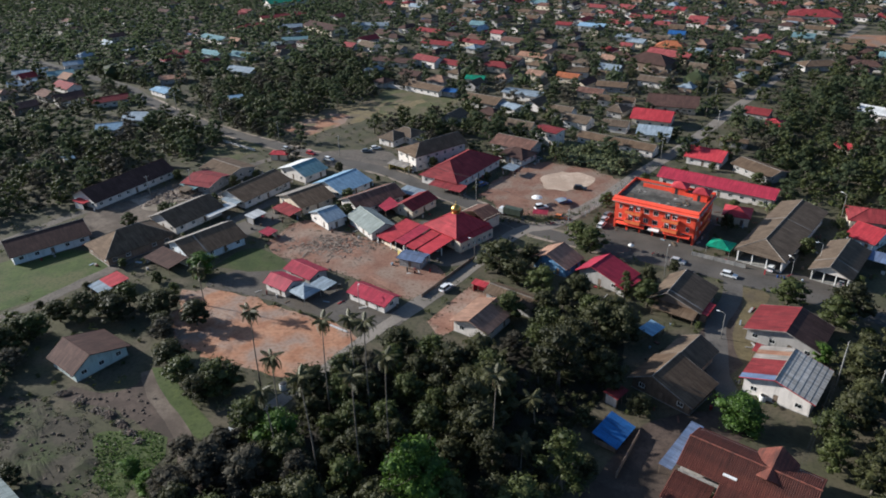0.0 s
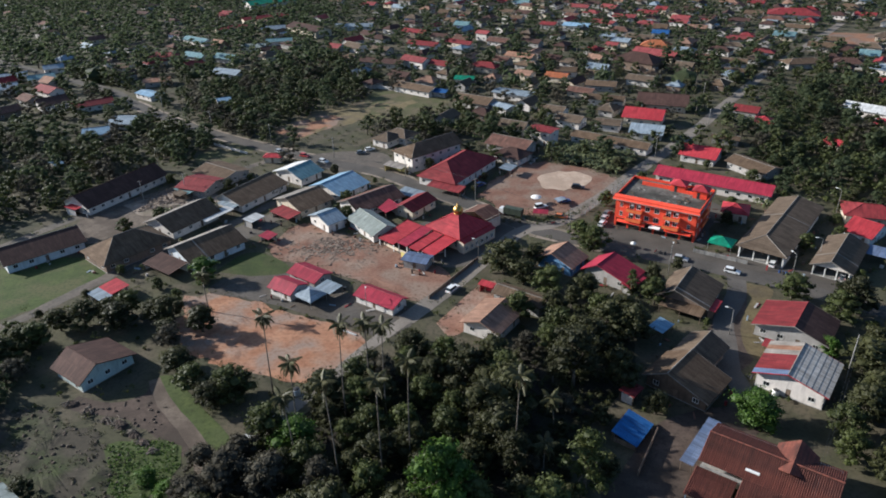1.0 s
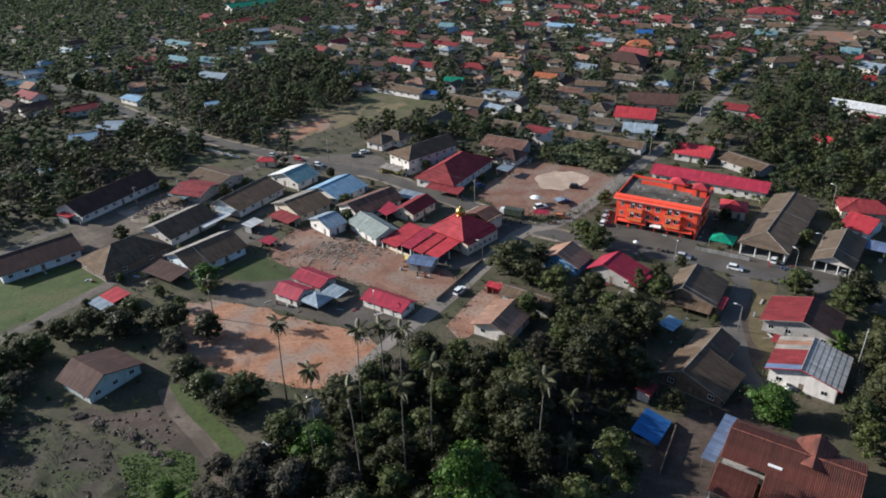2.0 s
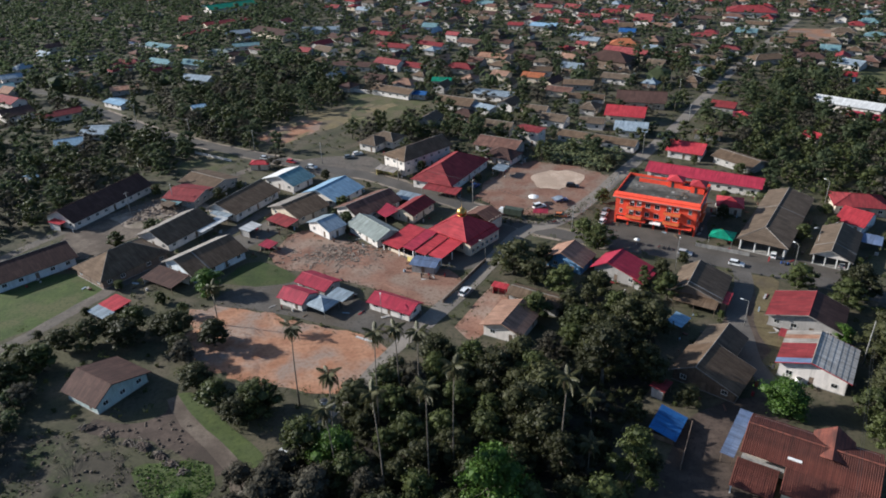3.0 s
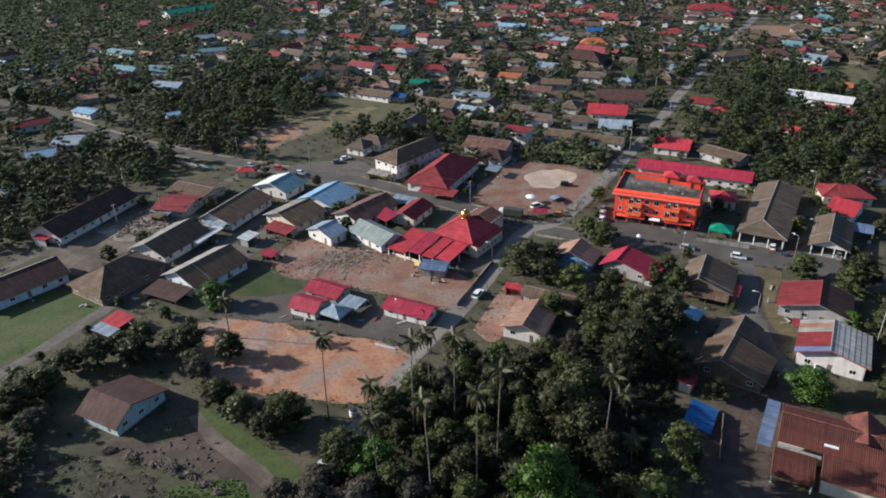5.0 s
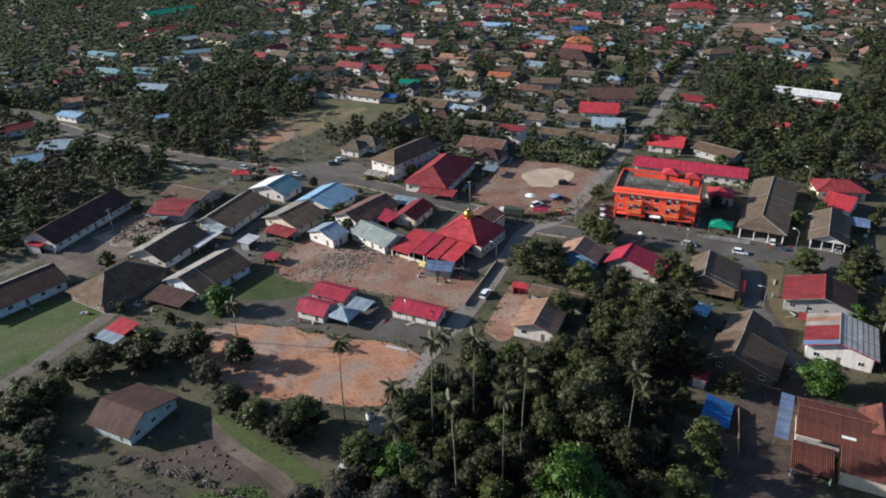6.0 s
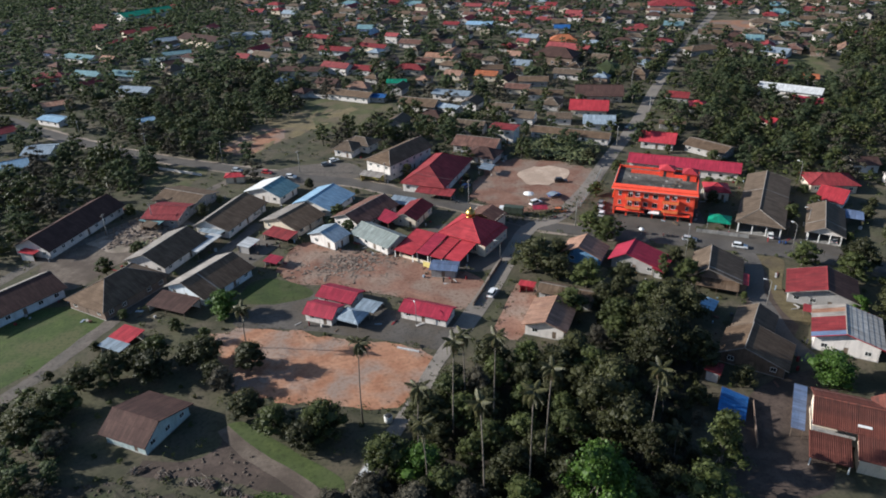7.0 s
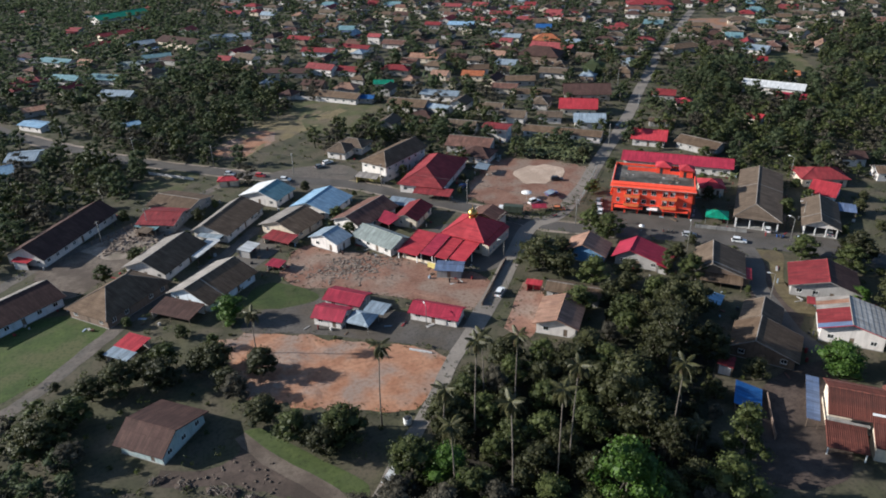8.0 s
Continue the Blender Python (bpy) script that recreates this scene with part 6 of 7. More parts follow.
shelter(-86.8, 185.9, -37, 13.0, 7.0, 2.2, 3.0, "brown", "wide dark brown porch roof before the row house", "white")
shelter(-56.5, 219.2, -44, 10.5, 5.5, 2.3, 2.9, "redbrown", "dark red porch roof before the row house", "cream")
shelter(-22.0, 219.9, -58, 9.0, 6.0, 2.9, 3.8, "crimson", "crimson side roof beside the brown house", "white")
shelter(-77.4, 228.2, -40, 8.5, 5.0, 2.6, 2.9, "greyblue", "pale blue sheet awning between the rows")
shelter(-59.4, 202.8, -40, 5.0, 4.0, 2.0, 2.4, "crimson", "stall covered with dull red tarpaulin", "grey")
shelter(-14.0, 231.3, -38, 9.0, 5.5, 2.7, 3.2, "greyblue", "grey sheet roof beside the road", "grey")
shelter(120.5, 175.8, -40, 9.0, 6.0, 2.6, 3.0, "slate", "blue sheet awning beside the hall")
shelter(-96.9, 244.0, -40, 9.0, 6.0, 2.3, 2.9, "teal", "shack with teal and rusty sheet roof", "timber")
shelter(-98.5, 240.2, -40, 5.0, 3.5, 2.2, 2.6, "tan", "small timber shack with brown sheet roof", "timber")
shelter(56.4, 150.6, -38, 11.0, 4.0, 2.3, 3.0, "dark", "low dark porch roof before the tan-roofed house")
shelter(-1.0, 236.0, -36, 14.0, 5.0, 2.4, 3.2, "redbrown", "red porch roof along the front of the hall")
house(-18.4, 296.3, -42, 14.0, 10.0, 3.4, 5.4, "tan", "white", "grey house with pale hipped roof beside the wood", hip=True)
for x, y, r in ((-39, 125.6, 0.9), (-91, 212, 0.6), (-60, 230, 0.7), (-36, 214, 0.6), (-19, 203, 0.6), (48, 124, 0.6), (66, 118, 0.7), (86, 148, 0.6)):
    tank = thing("water_tank", x, y, 0, "round pale plastic water tank standing by a house", "water tank")
    part("barrel", Shape().turned([(0.0, 0.0), (r, 0.0), (r * 1.03, 0.5), (r, 1.0), (r * 1.03, 1.3), (r * 0.9, 1.5)], 14), "car_blue" if x < -50 else "white_trim", tank, smooth=True)
    part("lid", Shape().turned([(r * 0.92, 1.48), (r * 0.5, 1.62), (0.0, 1.68)], 14), "dark_trim", tank, smooth=True)

def parasol(x, y, r, height, cloth, label):
    ob = thing("parasol", x, y, 0, label, "parasol")
    part("pole", Shape().tube([(0, 0, 0), (0, 0, height)], [0.035, 0.03], 6), "steel", ob)
    part("foot", Shape().turned([(0.0, 0.0), (0.3, 0.0), (0.3, 0.06), (0.05, 0.12)], 12), "concrete", ob)
    part("cloth", Shape().turned([(r, height - 0.62), (r * 0.98, height - 0.5), (r * 0.55, height - 0.2), (0.02, height + 0.02)], 10), cloth, ob)
    return ob


def drum(x, y, paint, label):
    ob = thing("drum", x, y, 0, label, "drum", "drums at the roadside")
    part("barrel", Shape().turned([(0.0, 0.0), (0.29, 0.0), (0.3, 0.29), (0.285, 0.31), (0.3, 0.33), (0.3, 0.6), (0.285, 0.62), (0.3, 0.64), (0.29, 0.9)], 14), paint, ob, smooth=True)
    part("lid", Shape().turned([(0.29, 0.9), (0.27, 0.87), (0.0, 0.87)], 14), "dark_trim", ob)
    return ob


def motorcycle(x, y, angle, paint):
    ob = thing("motorcycle", x, y, angle, "small parked motorcycle beside the road", "motorcycle", "parked motorcycles", 0.06)
    for ex in (-0.6, 0.62):
        wh = part("wheel", Shape().tube([(ex, -0.05, 0.29), (ex, 0.05, 0.29)], [0.29, 0.29], 12), "tyre", ob)
        part("rim", Shape().tube([(ex, -0.056, 0.29), (ex, 0.056, 0.29)], [0.19, 0.19], 10), "steel", wh)
    part("body", Shape().add([(-0.75, -0.11, 0.55), (0.35, -0.11, 0.4), (0.35, 0.11, 0.4), (-0.75, 0.11, 0.55), (-0.8, -0.1, 0.74), (0.45, -0.12, 0.72), (0.45, 0.12, 0.72), (-0.8, 0.1, 0.74)], [(3, 2, 1, 0), (4, 5, 6, 7), (0, 1, 5, 4), (1, 2, 6, 5), (2, 3, 7, 6), (3, 0, 4, 7)]), paint, ob)
    part("seat", Shape().box(-0.7, 0.1, -0.12, 0.12, 0.745, 0.83), "dark_trim", ob)
    part("fork", Shape().tube([(0.62, 0, 0.3), (0.45, 0, 0.75), (0.38, 0, 1.0)], [0.05, 0.05, 0.04], 6), "steel", ob)
    part("handlebar", Shape().tube([(0.34, -0.34, 1.02), (0.4, 0, 0.98), (0.34, 0.34, 1.02)], [0.025, 0.03, 0.025], 6), "dark_trim", ob)
    return ob


for x, y, paint in ((91.0, 169.6, "car_blue"), (91.8, 169.2, "car_blue"), (92.5, 168.7, "car_blue"), (91.5, 168.5, "dark_trim")):
    drum(x, y, paint, "blue plastic drum standing at the roadside" if paint == "car_blue" else "dark drum standing at the roadside")
for x, y, a, paint in ((60.2, 184.6, 50, "car_red"), (61.4, 183.9, 55, "car_black"), (62.6, 183.2, 48, "car_black"), (66.3, 181.0, 60, "car_blue"), (67.4, 180.3, 52, "car_black"), (5.2, 229.0, -20, "car_black"), (-4.6, 241.8, 30, "car_red"), (-3.4, 240.9, 40, "car_black"), (-2.2, 239.9, 35, "car_blue"), (31.8, 207.4, 20, "car_black"), (33.2, 206.9, 30, "car_red")):
    motorcycle(x, y, a, paint)
parasol(30.0, 224.0, 1.9, 2.9, "white_trim", "white parasol on the earth lot")
parasol(-6.0, 244.6, 1.5, 2.5, "red", "red parasol before the red-roofed hall")
parasol(54.2, 187.8, 0.9, 2.3, "white_trim", "white parasol before the orange block")
pavilion(-0.4, 236.6, -36, 3.4, 3.0, "red", "small red stall canopy at the roadside", 2.2, 3.0)
pavilion(3.6, 234.0, -36, 3.0, 3.0, "red", "small red stall canopy beside the hall", 2.2, 3.0)
shelter(29.8, 212.6, -15, 5.0, 3.0, 1.9, 2.2, "crimson", "low stall with a dull red sheet roof")
shelter(38.0, 222.0, 30, 3.6, 2.6, 2.0, 2.2, "greyblue", "small stall with a pale sheet roof on the lot")
beam = tagged(new("concrete_beam", Shape().box(-2.9, 2.9, -0.2, 0.2, 0.0, 0.35, pose(-29.7, 149.1, 0.02, 0, 0, -35)).mesh("concrete_beam", "whitemetal")), "pale concrete beam lying at the field's edge", "beam")
car(66.0, 179.2, -33, "car_silver", "silver car parked before the orange block")
car(52.4, 212.4, 52, "car_grey", "grey car parked beside the orange block")
car(-31.5, 284.5, 20, "car_white", "white car parked in the yard of the grey house")
car(-35.0, 281.0, 10, "car_grey", "grey car parked in the yard of the grey house")
car(79.8, 112.2, 40, "car_grey", "dark grey car parked beside the white-walled house")
car(39.8, 223.6, 10, "car_blue", "dark blue pickup parked on the lot", 4.8, 1.8)


def yard_clutter(name, polys, count, seed, label):
    """Crates, planks, sheets and pots in one object, lying close to house walls."""
    rng = random.Random(seed)
    names = ["timber", "concrete", "grey", "greyblue", "dark_trim", "rust", "tan", "redbrown"]
    s, index = Shape(), []
    for poly in polys:
        xs, ys = [p[0] for p in poly], [p[1] for p in poly]
        done = 0
        for _ in range(count * 12):
            x, y = rng.uniform(min(xs), max(xs)), rng.uniform(min(ys), max(ys))
            if done == count or not inside((x, y), poly) or any((x - rx) ** 2 + (y - ry) ** 2 < (w + 0.6) ** 2 for rx, ry, w in ROADS):
                continue
            gap = min(max(abs(math.cos(radians(a)) * (x - hx) + math.sin(radians(a)) * (y - hy)) - L / 2, abs(math.cos(radians(a)) * (y - hy) - math.sin(radians(a)) * (x - hx)) - W / 2) for hx, hy, a, L, W in HOUSES)
            if not -0.3 < gap < 2.6:
                continue
            done += 1
            kind = rng.random()
            m = pose(x, y, 0.06, 0, 0, rng.uniform(0, 180))
            if kind < 0.35:
                a, c, z = rng.uniform(0.3, 0.9), rng.uniform(0.3, 0.7), rng.uniform(0.3, 0.9)
            elif kind < 0.7:
                a, c, z = rng.uniform(1.2, 2.6), rng.uniform(0.2, 0.9), rng.uniform(0.08, 0.25)
            else:
                a, c, z = rng.uniform(0.3, 0.5), rng.uniform(0.3, 0.5), rng.uniform(0.9, 1.5)
            s.box(-a / 2, a / 2, -c / 2, c / 2, 0, z, m)
            index += [rng.randrange(len(names))] * 6
    me = s.mesh(name, names[0])
    for n in names[1:]:
        me.materials.append(MATS[n])
    me.polygons.foreach_set("material_index", index)
    return tagged(new(name, me), label, "", "", "stuff")


yard_clutter("yard_clutter", ([(-140, 190), (-90, 180), (-60, 200), (-40, 235), (-60, 262), (-120, 262)], [(-60, 160), (-10, 150), (0, 180), (-10, 230), (-50, 240), (-60, 200)], [(40, 110), (95, 115), (125, 170), (120, 215), (60, 215), (30, 170)], [(-40, 240), (30, 235), (60, 290), (-30, 300)]), 90, 404, "crates, planks and pots along the house walls")

# ---- rubble on the bare lot ----
rub = random.Random(31)
s = Shape()
for i in range(720):
    x, y = rub.gauss(-37, 7.5), rub.gauss(196, 4.0)
    if inside((x, y), PLOTS["bare_lot"]):
        L, w, hh = rub.uniform(0.2, 1.2), rub.uniform(0.15, 0.6), rub.uniform(0.04, 0.2)
        s.box(-L / 2, L / 2, -w / 2, w / 2, 0, hh, pose(x, y, 0.05, rub.uniform(-8, 8), rub.uniform(-8, 8), rub.uniform(0, 180)))
for i in range(260):
    x, y = rub.uniform(-112, -92), rub.uniform(230, 248)
    if inside((x, y), PLOTS["row_yard"]):
        L, w, hh = rub.uniform(0.4, 2.4), rub.uniform(0.15, 0.4), rub.uniform(0.05, 0.4)
        s.box(-L / 2, L / 2, -w / 2, w / 2, 0, hh, pose(x, y, 0.05, rub.uniform(-10, 10), rub.uniform(-10, 10), rub.uniform(0, 180)))
tagged(new("rubble", s.mesh("rubble", "debris")), "broken planks and rubble on the bare lot", "", "", "stuff")

stones = Shape()
for i in range(520):
    x, y, r = rub.uniform(-106, -66), rub.uniform(92, 126), rub.uniform(0.12, 0.5) ** 1.3
    if inside((x, y), PLOTS["cleared_scrub"]) or inside((x, y), PLOTS["bungalow_yard"]):
        m = pose(x, y, 0.02, rub.uniform(-20, 20), rub.uniform(-20, 20), rub.uniform(0, 180))
        a, c, z = r * rub.uniform(0.8, 1.6), r, r * rub.uniform(0.5, 0.9)
        stones.add([tuple(m @ Vector(p)) for p in ((-a, -c, 0), (a, -c * 0.8, 0), (a * 0.9, c, 0), (-a * 0.8, c * 0.9, 0), (-a * 0.5, -c * 0.5, z), (a * 0.6, -c * 0.4, z * 0.8), (a * 0.4, c * 0.5, z), (-a * 0.4, c * 0.4, z * 0.9))], [(4, 5, 6, 7), (0, 1, 5, 4), (1, 2, 6, 5), (2, 3, 7, 6), (3, 0, 4, 7)])
tagged(new("field_stones", stones.mesh("field_stones", "rutted_earth")), "stones and clods of earth on the cleared ground", "", "", "stuff")

# ---- heaps of cleared branches and soil ----
def brush_pile(x, y, turn, length, width, height, seed):
    rng = random.Random(seed)
    h = thing("brush_pile", x, y, turn, "heap of cut branches and dark soil by the driveway", "brush pile", "heaps of cut branches")
    soil, k, rings = Shape(), 12, 4
    for i in range(rings):
        f = 1 - i / rings
        for j in range(k):
            w = 2 * math.pi * j / k
            r = f * rng.uniform(0.8, 1.15)
            soil.v.append((length / 2 * r * math.cos(w), width / 2 * r * math.sin(w), height * (1 - f * f) * rng.uniform(0.7, 1.1)))
    soil.v.append((0, 0, height))
    for i in range(rings - 1):
        soil.f.extend([(i * k + j, i * k + (j + 1) % k, (i + 1) * k + (j + 1) % k, (i + 1) * k + j) for j in range(k)])
    soil.f.extend([((rings - 1) * k + j, (rings - 1) * k + (j + 1) % k, rings * k) for j in range(k)])
    part("soil", soil, "dark_earth_shade", h)
    for i in range(9):
        w, u, v = rng.uniform(0, math.pi), rng.uniform(-0.4, 0.4) * length, rng.uniform(-0.35, 0.35) * width
        L = rng.uniform(0.6, 1.5)
        z = height * 0.6
        part("branch", Shape().tube([(u - L * math.cos(w), v - L * math.sin(w), z * rng.uniform(0.5, 1)), (u, v, z + rng.uniform(0.1, 0.4)), (u + L * math.cos(w + 0.3), v + L * math.sin(w + 0.3), z + rng.uniform(-0.1, 0.5))], [0.11, 0.09, 0.04], 5), "bark", h)


for i, (x, y, a, L, w, z) in enumerate(((-89.0, 125.5, -20, 4.5, 2.4, 0.7), (-84.5, 122.5, -35, 4.0, 2.2, 0.6), (-79.0, 119.5, -40, 3.4, 1.8, 0.5), (-75.5, 118.0, -40, 4.6, 2.4, 0.8), (-71.5, 114.8, -45, 4.4, 2.2, 0.8), (-68.5, 112.0, -45, 3.6, 2.0, 0.6), (-66.0, 109.5, -50, 3.0, 1.8, 0.5))):
    brush_pile(x, y, a, L, w, z, 300 + i)

# ---- smaller houses between the named ones ----
mid_rng = random.Random(61)
for x, y in scatter([(-20, 330), (10, 300), (60, 290), (90, 300), (100, 330), (210, 395), (250, 350), (330, 420), (120, 430), (-60, 430), (-40, 395)], 17.0, 5.5, 62) + scatter([(-260, 350), (-200, 380), (-150, 430), (-70, 520), (-260, 520)], 26.0, 6.0, 63):
    roof = mid_rng.choice(["dark", "dark", "brown", "brown", "tan", "tan", "rust", "redbrown", "clay", "greyblue"])
    house(x, y, mid_rng.choice([-38, 50]) + mid_rng.uniform(-6, 6), mid_rng.uniform(9, 14), mid_rng.uniform(8, 10), 3.1, mid_rng.uniform(4.8, 5.6), roof, mid_rng.choice(["white", "grey", "cream", "grey", "brownwall"]), "village house with a " + {"dark": "dark grey", "brown": "brown", "tan": "grey-brown", "rust": "rusty brown", "redbrown": "dark red", "clay": "pale brown", "greyblue": "grey-blue"}[roof] + " roof among gardens", mid_rng.random() < 0.4)

# ---- trees by the houses ----
for key, x, y, h, wide in (("dark0", -98.7, 157.1, 8.0, 1.25), ("dark1", -89.4, 155.1, 8, 1.3), ("dark2", -77.2, 157.5, 8.0, 1.2), ("dark3", -67.1, 152.4, 7.5, 1.15), ("dry0", -73, 146.5, 6.5, 1.2), ("mid0", -107, 148, 7.5, 1.4), ("dark2", -113, 142, 8, 1.3), ("dry1", -106, 135, 6, 1.3),
                           ("mid0", -62.5, 128.3, 7.5, 1.2), ("mid1", -52.8, 124.5, 9, 1.25), ("dark1", -57, 122, 7, 1.2), ("dark3", -68, 136, 6.5, 1.3), ("dark0", -94, 160, 6.5, 1.2), ("mid2", 38.8, 193.2, 7.5, 1.1), ("mid3", 41.8, 186.7, 8.5, 1.2), ("dark0", 13.4, 175.9, 10.5, 1.5), ("dark1", 18, 169, 8, 1.2), ("dark2", 22.5, 180, 7, 1.1),
                           ("bright0", 57.9, 109.8, 8, 1.3), ("mid0", 87.4, 155.3, 8, 1.3), ("mid1", 94.8, 145.4, 8, 1.3), ("column0", 19.0, 93.6, 15.5, 1.2), ("bright1", -7.8, 90.6, 16, 0.85), ("bright0", -73.5, 178.8, 7.5, 1.15), ("tall0", 23.0, 124, 17, 1.3), ("tall1", 28, 131, 14, 1.2),
                           ("dark3", 89.3, 124.4, 9, 1.3), ("bright1", 84.9, 131.8, 4.5, 1.2), ("dark1", 38.5, 113.8, 6, 1.1), ("mid2", 51, 156, 8, 1.1), ("mid3", 24, 163, 9, 1.1), ("dark2", 33, 160, 8, 1.2), ("dark0", 100, 149, 10, 1.2), ("column1", 46.5, 162, 8, 1.2), ("mid1", -42, 110, 10, 1.1), ("bright0", -36, 107, 9, 1.1),
                           ("dry1", -53.7, 103.5, 6.5, 1.2), ("dry0", -48.4, 96.5, 8, 1.25), ("dry1", -54.5, 95.0, 7, 1.2), ("dry0", -46.0, 104.5, 8, 1.1), ("mid3", -33, 100, 9, 1.1), ("dry0", -47, 100, 9, 1.2), ("dry1", -40, 97, 9, 1.3), ("dry0", -52, 92, 8, 1.2), ("bright1", -58, 96, 5, 1.2), ("bright0", -64, 101, 3.5, 1.3), ("mid1", -5.5, 132, 9, 1.0), ("mid2", 14, 152, 8, 1.2)):
    tree(key, x, y, h, wide=wide)
fill = random.Random(88)
for x, y in [(-88.7, 162.2), (-104.6, 155.5), (-109.7, 147.6), (-75.5, 150.1), (-67.8, 135.9), (-81.0, 158.2), (-111.8, 140.0), (-59.6, 126.4), (-51.2, 126.2)]:
    if clear(x, y, 0.8):
        tree(fill.choice(["dark0", "dark1", "dark3", "mid0", "mid2"]), x, y, fill.uniform(5.0, 7.5), wide=fill.uniform(1.1, 1.4))
for x, y, h, lean, turn in ((-44.4, 126.4, 21, 0.9, 330), (-35.9, 109.6, 21, 0.8, 320), (-26.6, 97.4, 25.2, 0.7, 170), (-18.3, 96.6, 25.7, 0.5, 60), (-13.2, 102.0, 25.5, 0.7, 20), (-27.1, 116.6, 24, 0.8, 30), (-18.5, 116.5, 23.4, 0.6, 40), (6.7, 99.0, 23, 0.8, 30), (-35.6, 103.4, 18, 0.8, 210), (-22.3, 124.5, 19, 0.7, 100),
                            (-68.0, 162, 12, 0.8, 300), (16, 109, 9, 1.0, 140), (6.5, 103, 8, 0.6, 230), (12, 98, 7.5, 0.8, 70), (120, 334, 12, 0.5, 0), (-113, 262, 11, 0.8, 50), (132, 352, 13, 0.6, 90)):
    coconut_palm(x, y, h, lean, turn)
NEAR_WOOD = [(-43.4, 109.1), (-33, 122), (-19, 136), (-11, 140), (0, 134), (14, 138), (25, 155), (34.4, 157), (42, 148), (37, 127), (27, 114), (17, 101), (8, 78), (-55, 78), (-52, 96)]
grove(NEAR_WOOD, 5.4, ["dark0", "dark1", "dark2", "dark3", "mid0", "mid1", "tall0", "dry0", "mid3", "dark2"], 6.5, 11, 3, "trees of the grove", 1.5, [[(8.3, 118.2), (25.2, 118.9), (29.1, 107.3), (20.9, 89.3), (1.7, 92.6)]])
grove([(8.3, 118.2), (25.2, 118.9), (29.1, 107.3), (20.9, 89.3), (1.7, 92.6)], 4.6, ["dark0", "dark2", "dry1", "dark3"], 3.0, 5.0, 33, "low trees in the shade of the grove")
for x, y, h in ((4.5, 104, 13), (6.5, 97.5, 12), (3.0, 111, 13), (7.5, 116, 13)):
    tree("tall0" if h == 12 else "dark1", x, y, h, wide=1.0, label="tall dark tree at the middle of the grove")
grove([(-150, 150), (-90, 116), (-75, 104), (-72, 85), (-130, 85), (-160, 130)], 8.0, ["dark0", "dark3", "mid1", "dry1", "dry0"], 3.5, 6.0, 8, "trees by the cleared ground", 0.5)
grove([(85, 120), (100, 140), (140, 118), (120, 78), (72, 72), (68, 100)], 6.5, ["dark1", "dark3", "mid1", "mid0"], 6, 10, 9, "trees of the south-east gardens")
grove([(-125, 165), (-60, 128), (-20, 240), (40, 230), (60, 130), (125, 120), (150, 210), (100, 250), (60, 262), (-40, 262), (-130, 262)], 10.5, ["mid0", "mid1", "dark1", "dark3", "mid3"], 2.5, 6, 10, "garden trees", 1.0)
WOODS = ["far0", "far1", "far2", "farmid0", "farmid1", "fardry0", "fartall0"]
places = scatter([(-178, 309), (-156, 311), (-148, 325), (-114, 325), (-96, 279), (-117, 276), (-131, 267), (-140, 236), (-160, 215), (-260, 260), (-260, 330)], 7.0, 0.8, 4)
places += scatter([(-136, 366), (-118, 406), (-89, 453), (-62, 462), (-34, 423), (-35, 372), (-56, 333), (-72, 312), (-104, 322)], 7.0, 0.8, 5)
places += scatter([(-36, 306), (-7, 336), (8, 340), (22, 322), (42, 312), (33, 286), (10, 296), (-6, 300), (-26, 292)], 7.0, 0.8, 6)
places += scatter([(122, 261), (160, 330), (177, 345), (215, 360), (225, 300), (250, 260), (170, 190), (130, 205), (109, 224)], 6.5, 0.8, 7)
places += scatter([(60, 262), (100, 250), (150, 215), (250, 300), (250, 430), (60, 430), (-60, 430), (-60, 380), (-10, 262)], 8.6, 0.8, 21)
places += scatter([(-130, 262), (-60, 290), (-60, 380), (-140, 440), (-260, 440), (-260, 330)], 8.6, 0.8, 22)
verge = random.Random(27)
for p, q in zip(ROAD_LINE[2:], ROAD_LINE[3:11]):
    for f in (0.1, 0.3, 0.5, 0.7, 0.9):
        away = Vector((p[1] - q[1], q[0] - p[0])).normalized() * verge.choice([-1, -1, 1]) * verge.uniform(5.6, 9)
        x, y = p[0] + (q[0] - p[0]) * f + away.x, p[1] + (q[1] - p[1]) * f + away.y
        if clear(x, y, 0.4) and verge.random() < 0.7:
            places.append((x, y))
def open_front(p):
    """Few trees stand right before a house or lane on its south side."""
    return clear(p[0], p[1] + 4.5, 0.0) and clear(p[0], p[1] + 8.0, -1.0)


thin = random.Random(30)
places = [p for p in places if open_front(p) or thin.random() < 0.18]
woods("village_woods", places, WOODS, 5.0, 10.5, 23, "dense green trees and shrubs between the village houses")
woods("scrub_trees", scatter([(-112, 152), (-104, 140), (-106, 130), (-98, 121), (-112, 104), (-150, 110), (-150, 150), (-130, 160)], 5.0, 0.5, 26), ["far0", "farmid1", "fardry0"], 3.5, 6.0, 31, "low scrub trees beside the cleared ground")

# ---- far village and woods ----
FAR_FIELD = [(-60, 420), (20, 400), (120, 410), (300, 360), (480, 420), (560, 800), (200, 900), (-60, 900)]
spots = scatter(FAR_FIELD, 18.0, 7.0, 12) + scatter([(-420, 430), (-60, 470), (-60, 900), (-500, 900)], 42.0, 9.0, 24)
spots.sort(key=lambda p: p[1])
far_rng = random.Random(11)
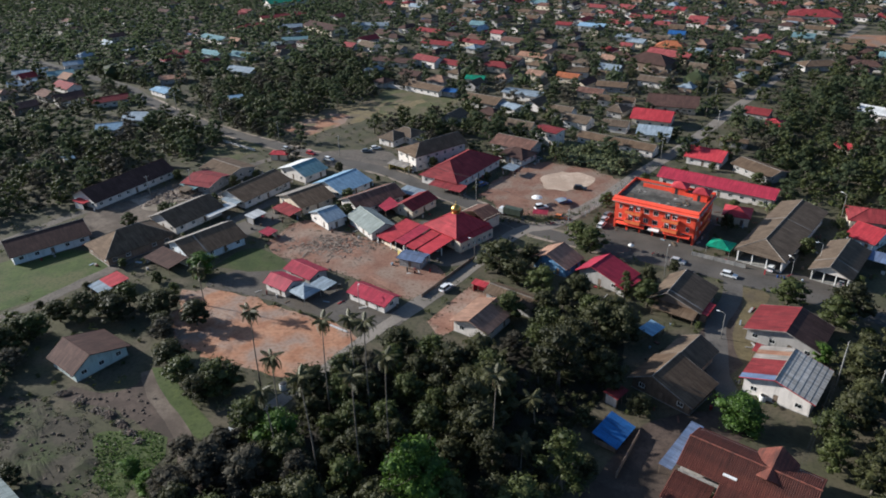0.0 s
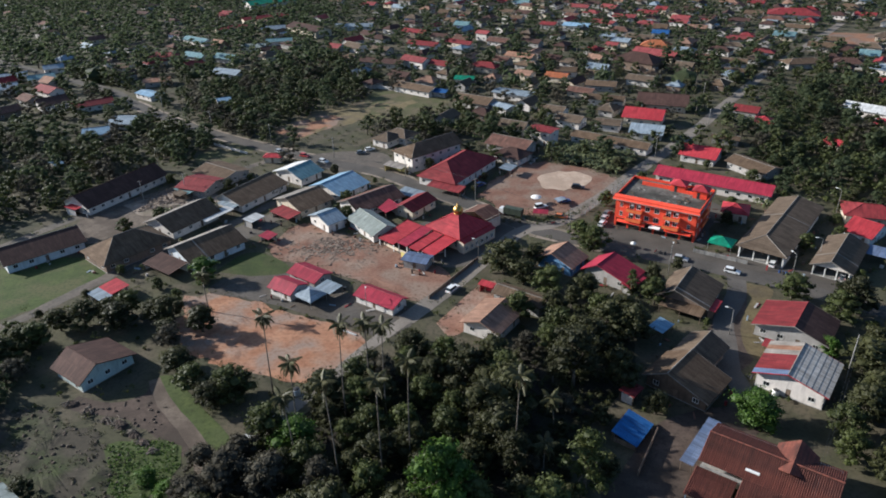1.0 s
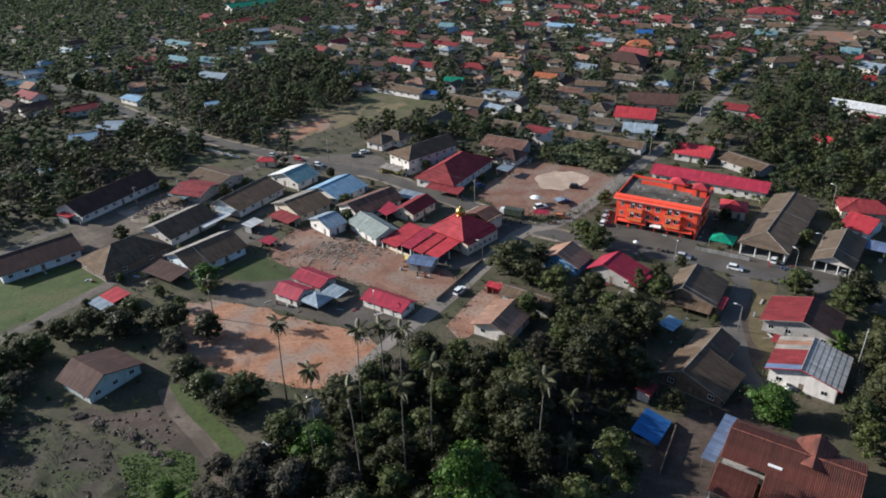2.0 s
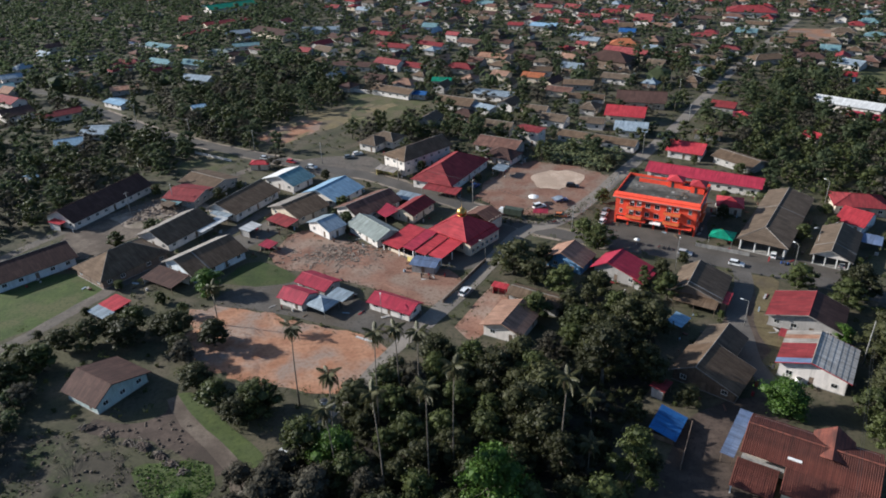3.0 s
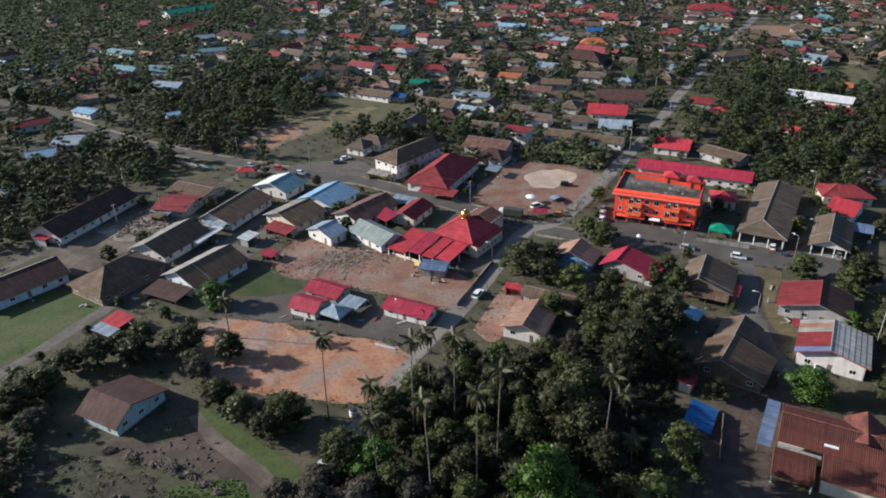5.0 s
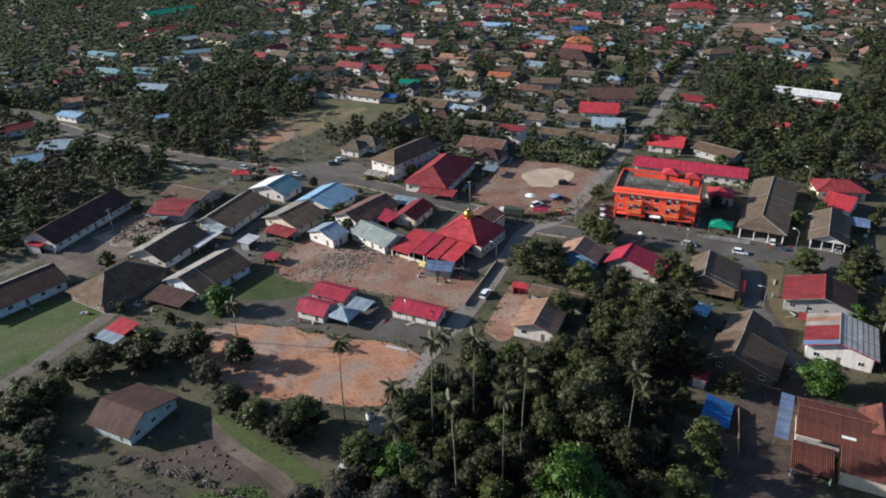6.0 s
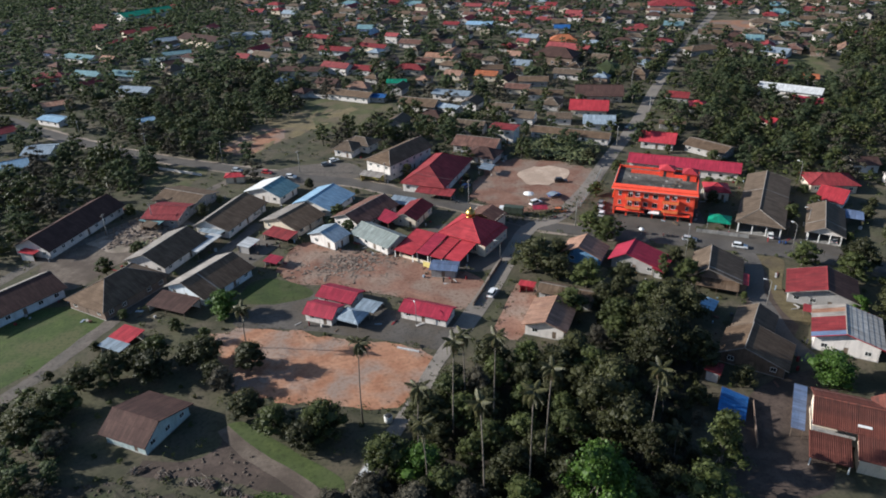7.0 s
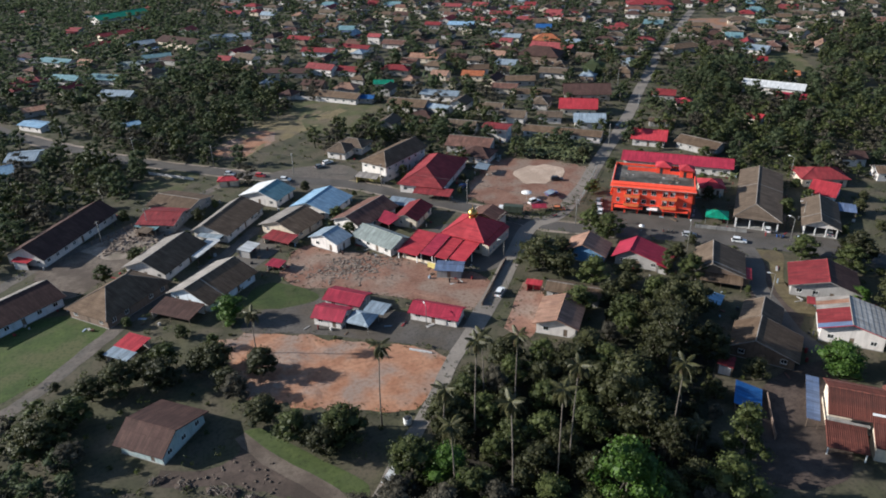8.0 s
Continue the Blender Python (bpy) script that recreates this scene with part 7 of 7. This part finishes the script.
# the dull red here has haze mixed into its colour
ROOF_WORDS = {"dark": "dark grey", "brown": "brown", "tan": "grey-brown", "redbrown": "dark red", "hazed_red": "dull red", "rust": "rusty", "greyblue": "grey-blue", "clay": "pale brown", "teal": "teal", "slate": "slate blue"}
for x, y in spots[:90]:
    roof = far_rng.choice(["dark", "dark", "dark", "brown", "brown", "tan", "tan", "tan", "brown", "redbrown", "redbrown", "hazed_red", "rust", "greyblue", "clay", "teal"])
    house(x, y, far_rng.choice([-38, 50]) + far_rng.uniform(-8, 8), far_rng.uniform(10, 17), far_rng.uniform(8, 11), 3.2, far_rng.uniform(4.8, 5.8), roof, far_rng.choice(["white", "cream", "grey", "grey", "brownwall"]), "distant village house with a " + ROOF_WORDS[roof] + " roof", far_rng.random() < 0.4)
far_village(spots[90:], 25)
EAST_WOODS = [(229, 296), (252, 330), (272, 356), (314, 402), (362, 408), (346, 366), (274, 290), (242, 280)]
WEST_WOODS = [(-280, 430), (-60, 430), (-70, 560), (-120, 960), (-580, 960), (-520, 760)]
VILLAGE_TREES = [(-60, 430), (0, 430), (300, 340), (360, 340), (570, 480), (570, 660), (150, 800), (-120, 960), (-70, 560)]
woods("far_woods", [p for p in scatter(WEST_WOODS, 9.0, 0.3, 13, 8) if open_front(p) or thin.random() < 0.35], ["wood0", "wood1", "wood2", "wood3"], 6.0, 12.0, 14, "dense green woods in the hazy distance", 1.3)
woods("far_gardens", [p for p in scatter(VILLAGE_TREES, 9.0, 0.3, 64, 8) if open_front(p) or thin.random() < 0.5], ["wood0", "wood1", "wood2", "wood3"], 5.0, 10.0, 65, "green garden trees between the distant houses", 1.1)
thicket("horizon_woods", [p for p in scatter([(-900, 430), (-250, 430), (300, 330), (700, 330), (1000, 900), (700, 1500), (-700, 1500), (-1100, 900)], 24.0, 0.3, 28, 8) if not inside(p, [(-280, 430), (0, 430), (300, 340), (360, 340), (570, 480), (570, 660), (150, 800), (-150, 960), (-580, 960), (-520, 760)])], 29, "leaf_hazed", 7.0, 10.0, 2.6, 26, "green woods towards the horizon", 1.8)
woods("east_woods", scatter(EAST_WOODS, 8.0, 0.5, 68), WOODS, 8.0, 14.0, 69, "tall dense green trees beside the meadow")
brush = []
for k, poly in enumerate(([(-178, 309), (-156, 311), (-148, 325), (-114, 325), (-96, 279), (-117, 276), (-131, 267), (-140, 236), (-160, 215), (-260, 260), (-260, 330)], [(-136, 366), (-118, 406), (-89, 453), (-62, 462), (-34, 423), (-35, 372), (-56, 333), (-72, 312), (-104, 322)], [(-36, 306), (-7, 336), (8, 340), (22, 322), (42, 312), (33, 286), (10, 296), (-6, 300), (-26, 292)], [(122, 261), (160, 330), (177, 345), (215, 360), (225, 300), (250, 260), (170, 190), (130, 205), (109, 224)], [(-150, 160), (-112, 152), (-104, 140), (-106, 130), (-98, 121), (-112, 100), (-150, 100)])):
    brush += scatter(poly, 3.4, 0.3, 70 + k, 8)
thicket("undergrowth", brush, 75, "leaf_mid", 1.0, 3.4, 0.8, 18, "green undergrowth below the woods")
thicket("garden_bushes", scatter([(-170, 140), (-60, 110), (40, 110), (120, 120), (200, 230), (260, 420), (-40, 440), (-260, 440), (-220, 180)], 4.6, 0.3, 15, 8), 16, "leaf_mid", 0.8, 2.8, 0.5, 28, "low green bushes round the houses")
rims = random.Random(51)
edge = [(p.x + rims.gauss(0, 1.0), p.y + rims.gauss(0, 1.0)) for key in ("red_field", "bare_lot", "cleared_scrub", "north_lot", "lane_verge") for p in PLOTS[key] for _ in range(3)]
tufts = [p for p in scatter([(-108, 126), (-92, 122), (-76, 112), (-66, 104), (-60, 92), (-110, 92)], 0.8, None, 17, 8) if noise.noise(Vector((p[0] * 0.12, p[1] * 0.12, 5))) + 0.6 * noise.noise(Vector((p[0] * 0.4, p[1] * 0.4, 8))) > 0.08]
thicket("weeds", edge + tufts, 18, "leaf_mid", 0.12, 0.4, 0.22, 12, "low weeds and grass tufts", 2.2)
thicket("tall_grass", scatter([(-75.4, 111.7), (-69.2, 113.2), (-62.2, 112.2), (-59.1, 105.2), (-62.0, 98.5), (-64.9, 94.0), (-70.9, 99.5)], 0.7, None, 59, 8), 67, "leaf_bright", 0.12, 0.3, 0.3, 22, "tall bright grass beside the driveway", 4.0)
thicket("scrub_bushes", scatter([(-106, 126), (-92, 122), (-80, 116), (-70, 106), (-62, 98), (-72, 88), (-95, 92), (-108, 110)], 2.6, None, 55, 8), 56, "leaf_dry", 0.3, 1.7, 0.3, 30, "low grey-green scrub on the cleared ground")
thicket("roadside_hedge", scatter([(12.6, 209.1), (14.8, 213.8), (26.9, 211.8), (37.7, 213.1), (46.9, 219.5), (46.1, 215.4), (36.3, 206.7), (25.5, 206.4)], 1.3, None, 57, 8), 58, "leaf_mid", 0.8, 2.2, 0.32, 44, "ragged green hedge between the lot and the road")
thicket("grove_floor", scatter(NEAR_WOOD, 1.9, 0.3, 19, 8), 20, "leaf_dark", 0.8, 3.2, 0.42, 46, "dense undergrowth of the grove")
# dark sheet that paints the grove's shade onto its ground
plot("grove_soil", NEAR_WOOD, "litter_and_shade", "dark leaf litter with painted shade under the grove", 0.012, 1.5)
s = Shape()
rows = random.Random(41)
kinds = [banana_mesh(90 + i) for i in range(4)]
for poly, gap, seed in (([(41.1, 265), (46.9, 280.3), (60.2, 283.1), (77.2, 263), (64.3, 246), (50.8, 254)], 1.7, 42), ([(128, 290), (150, 300), (140, 315), (122, 300)], 2.4, 43), ([(-104, 224), (-98, 232), (-90, 228), (-97, 218)], 2.6, 44), ([(105, 222), (122, 214), (118, 205), (104, 212)], 2.6, 45), ([(-55, 238), (-30, 232), (-28, 222), (-50, 226)], 3.0, 46)):
    for x, y in scatter(poly, gap, 0.4, seed):
        k = rows.choice(kinds)
        m = pose(x, y, 0, 0, 0, rows.uniform(0, 360)) @ Matrix.Scale(rows.uniform(0.8, 1.35), 4)
        s.add([tuple(m @ Vector(p)) for p in k.v], k.f)
tagged(new("banana_plants", s.mesh("banana_plants", "leaf_banana")), "broad-leaved banana plants in dense rows", "", "", "stuff")
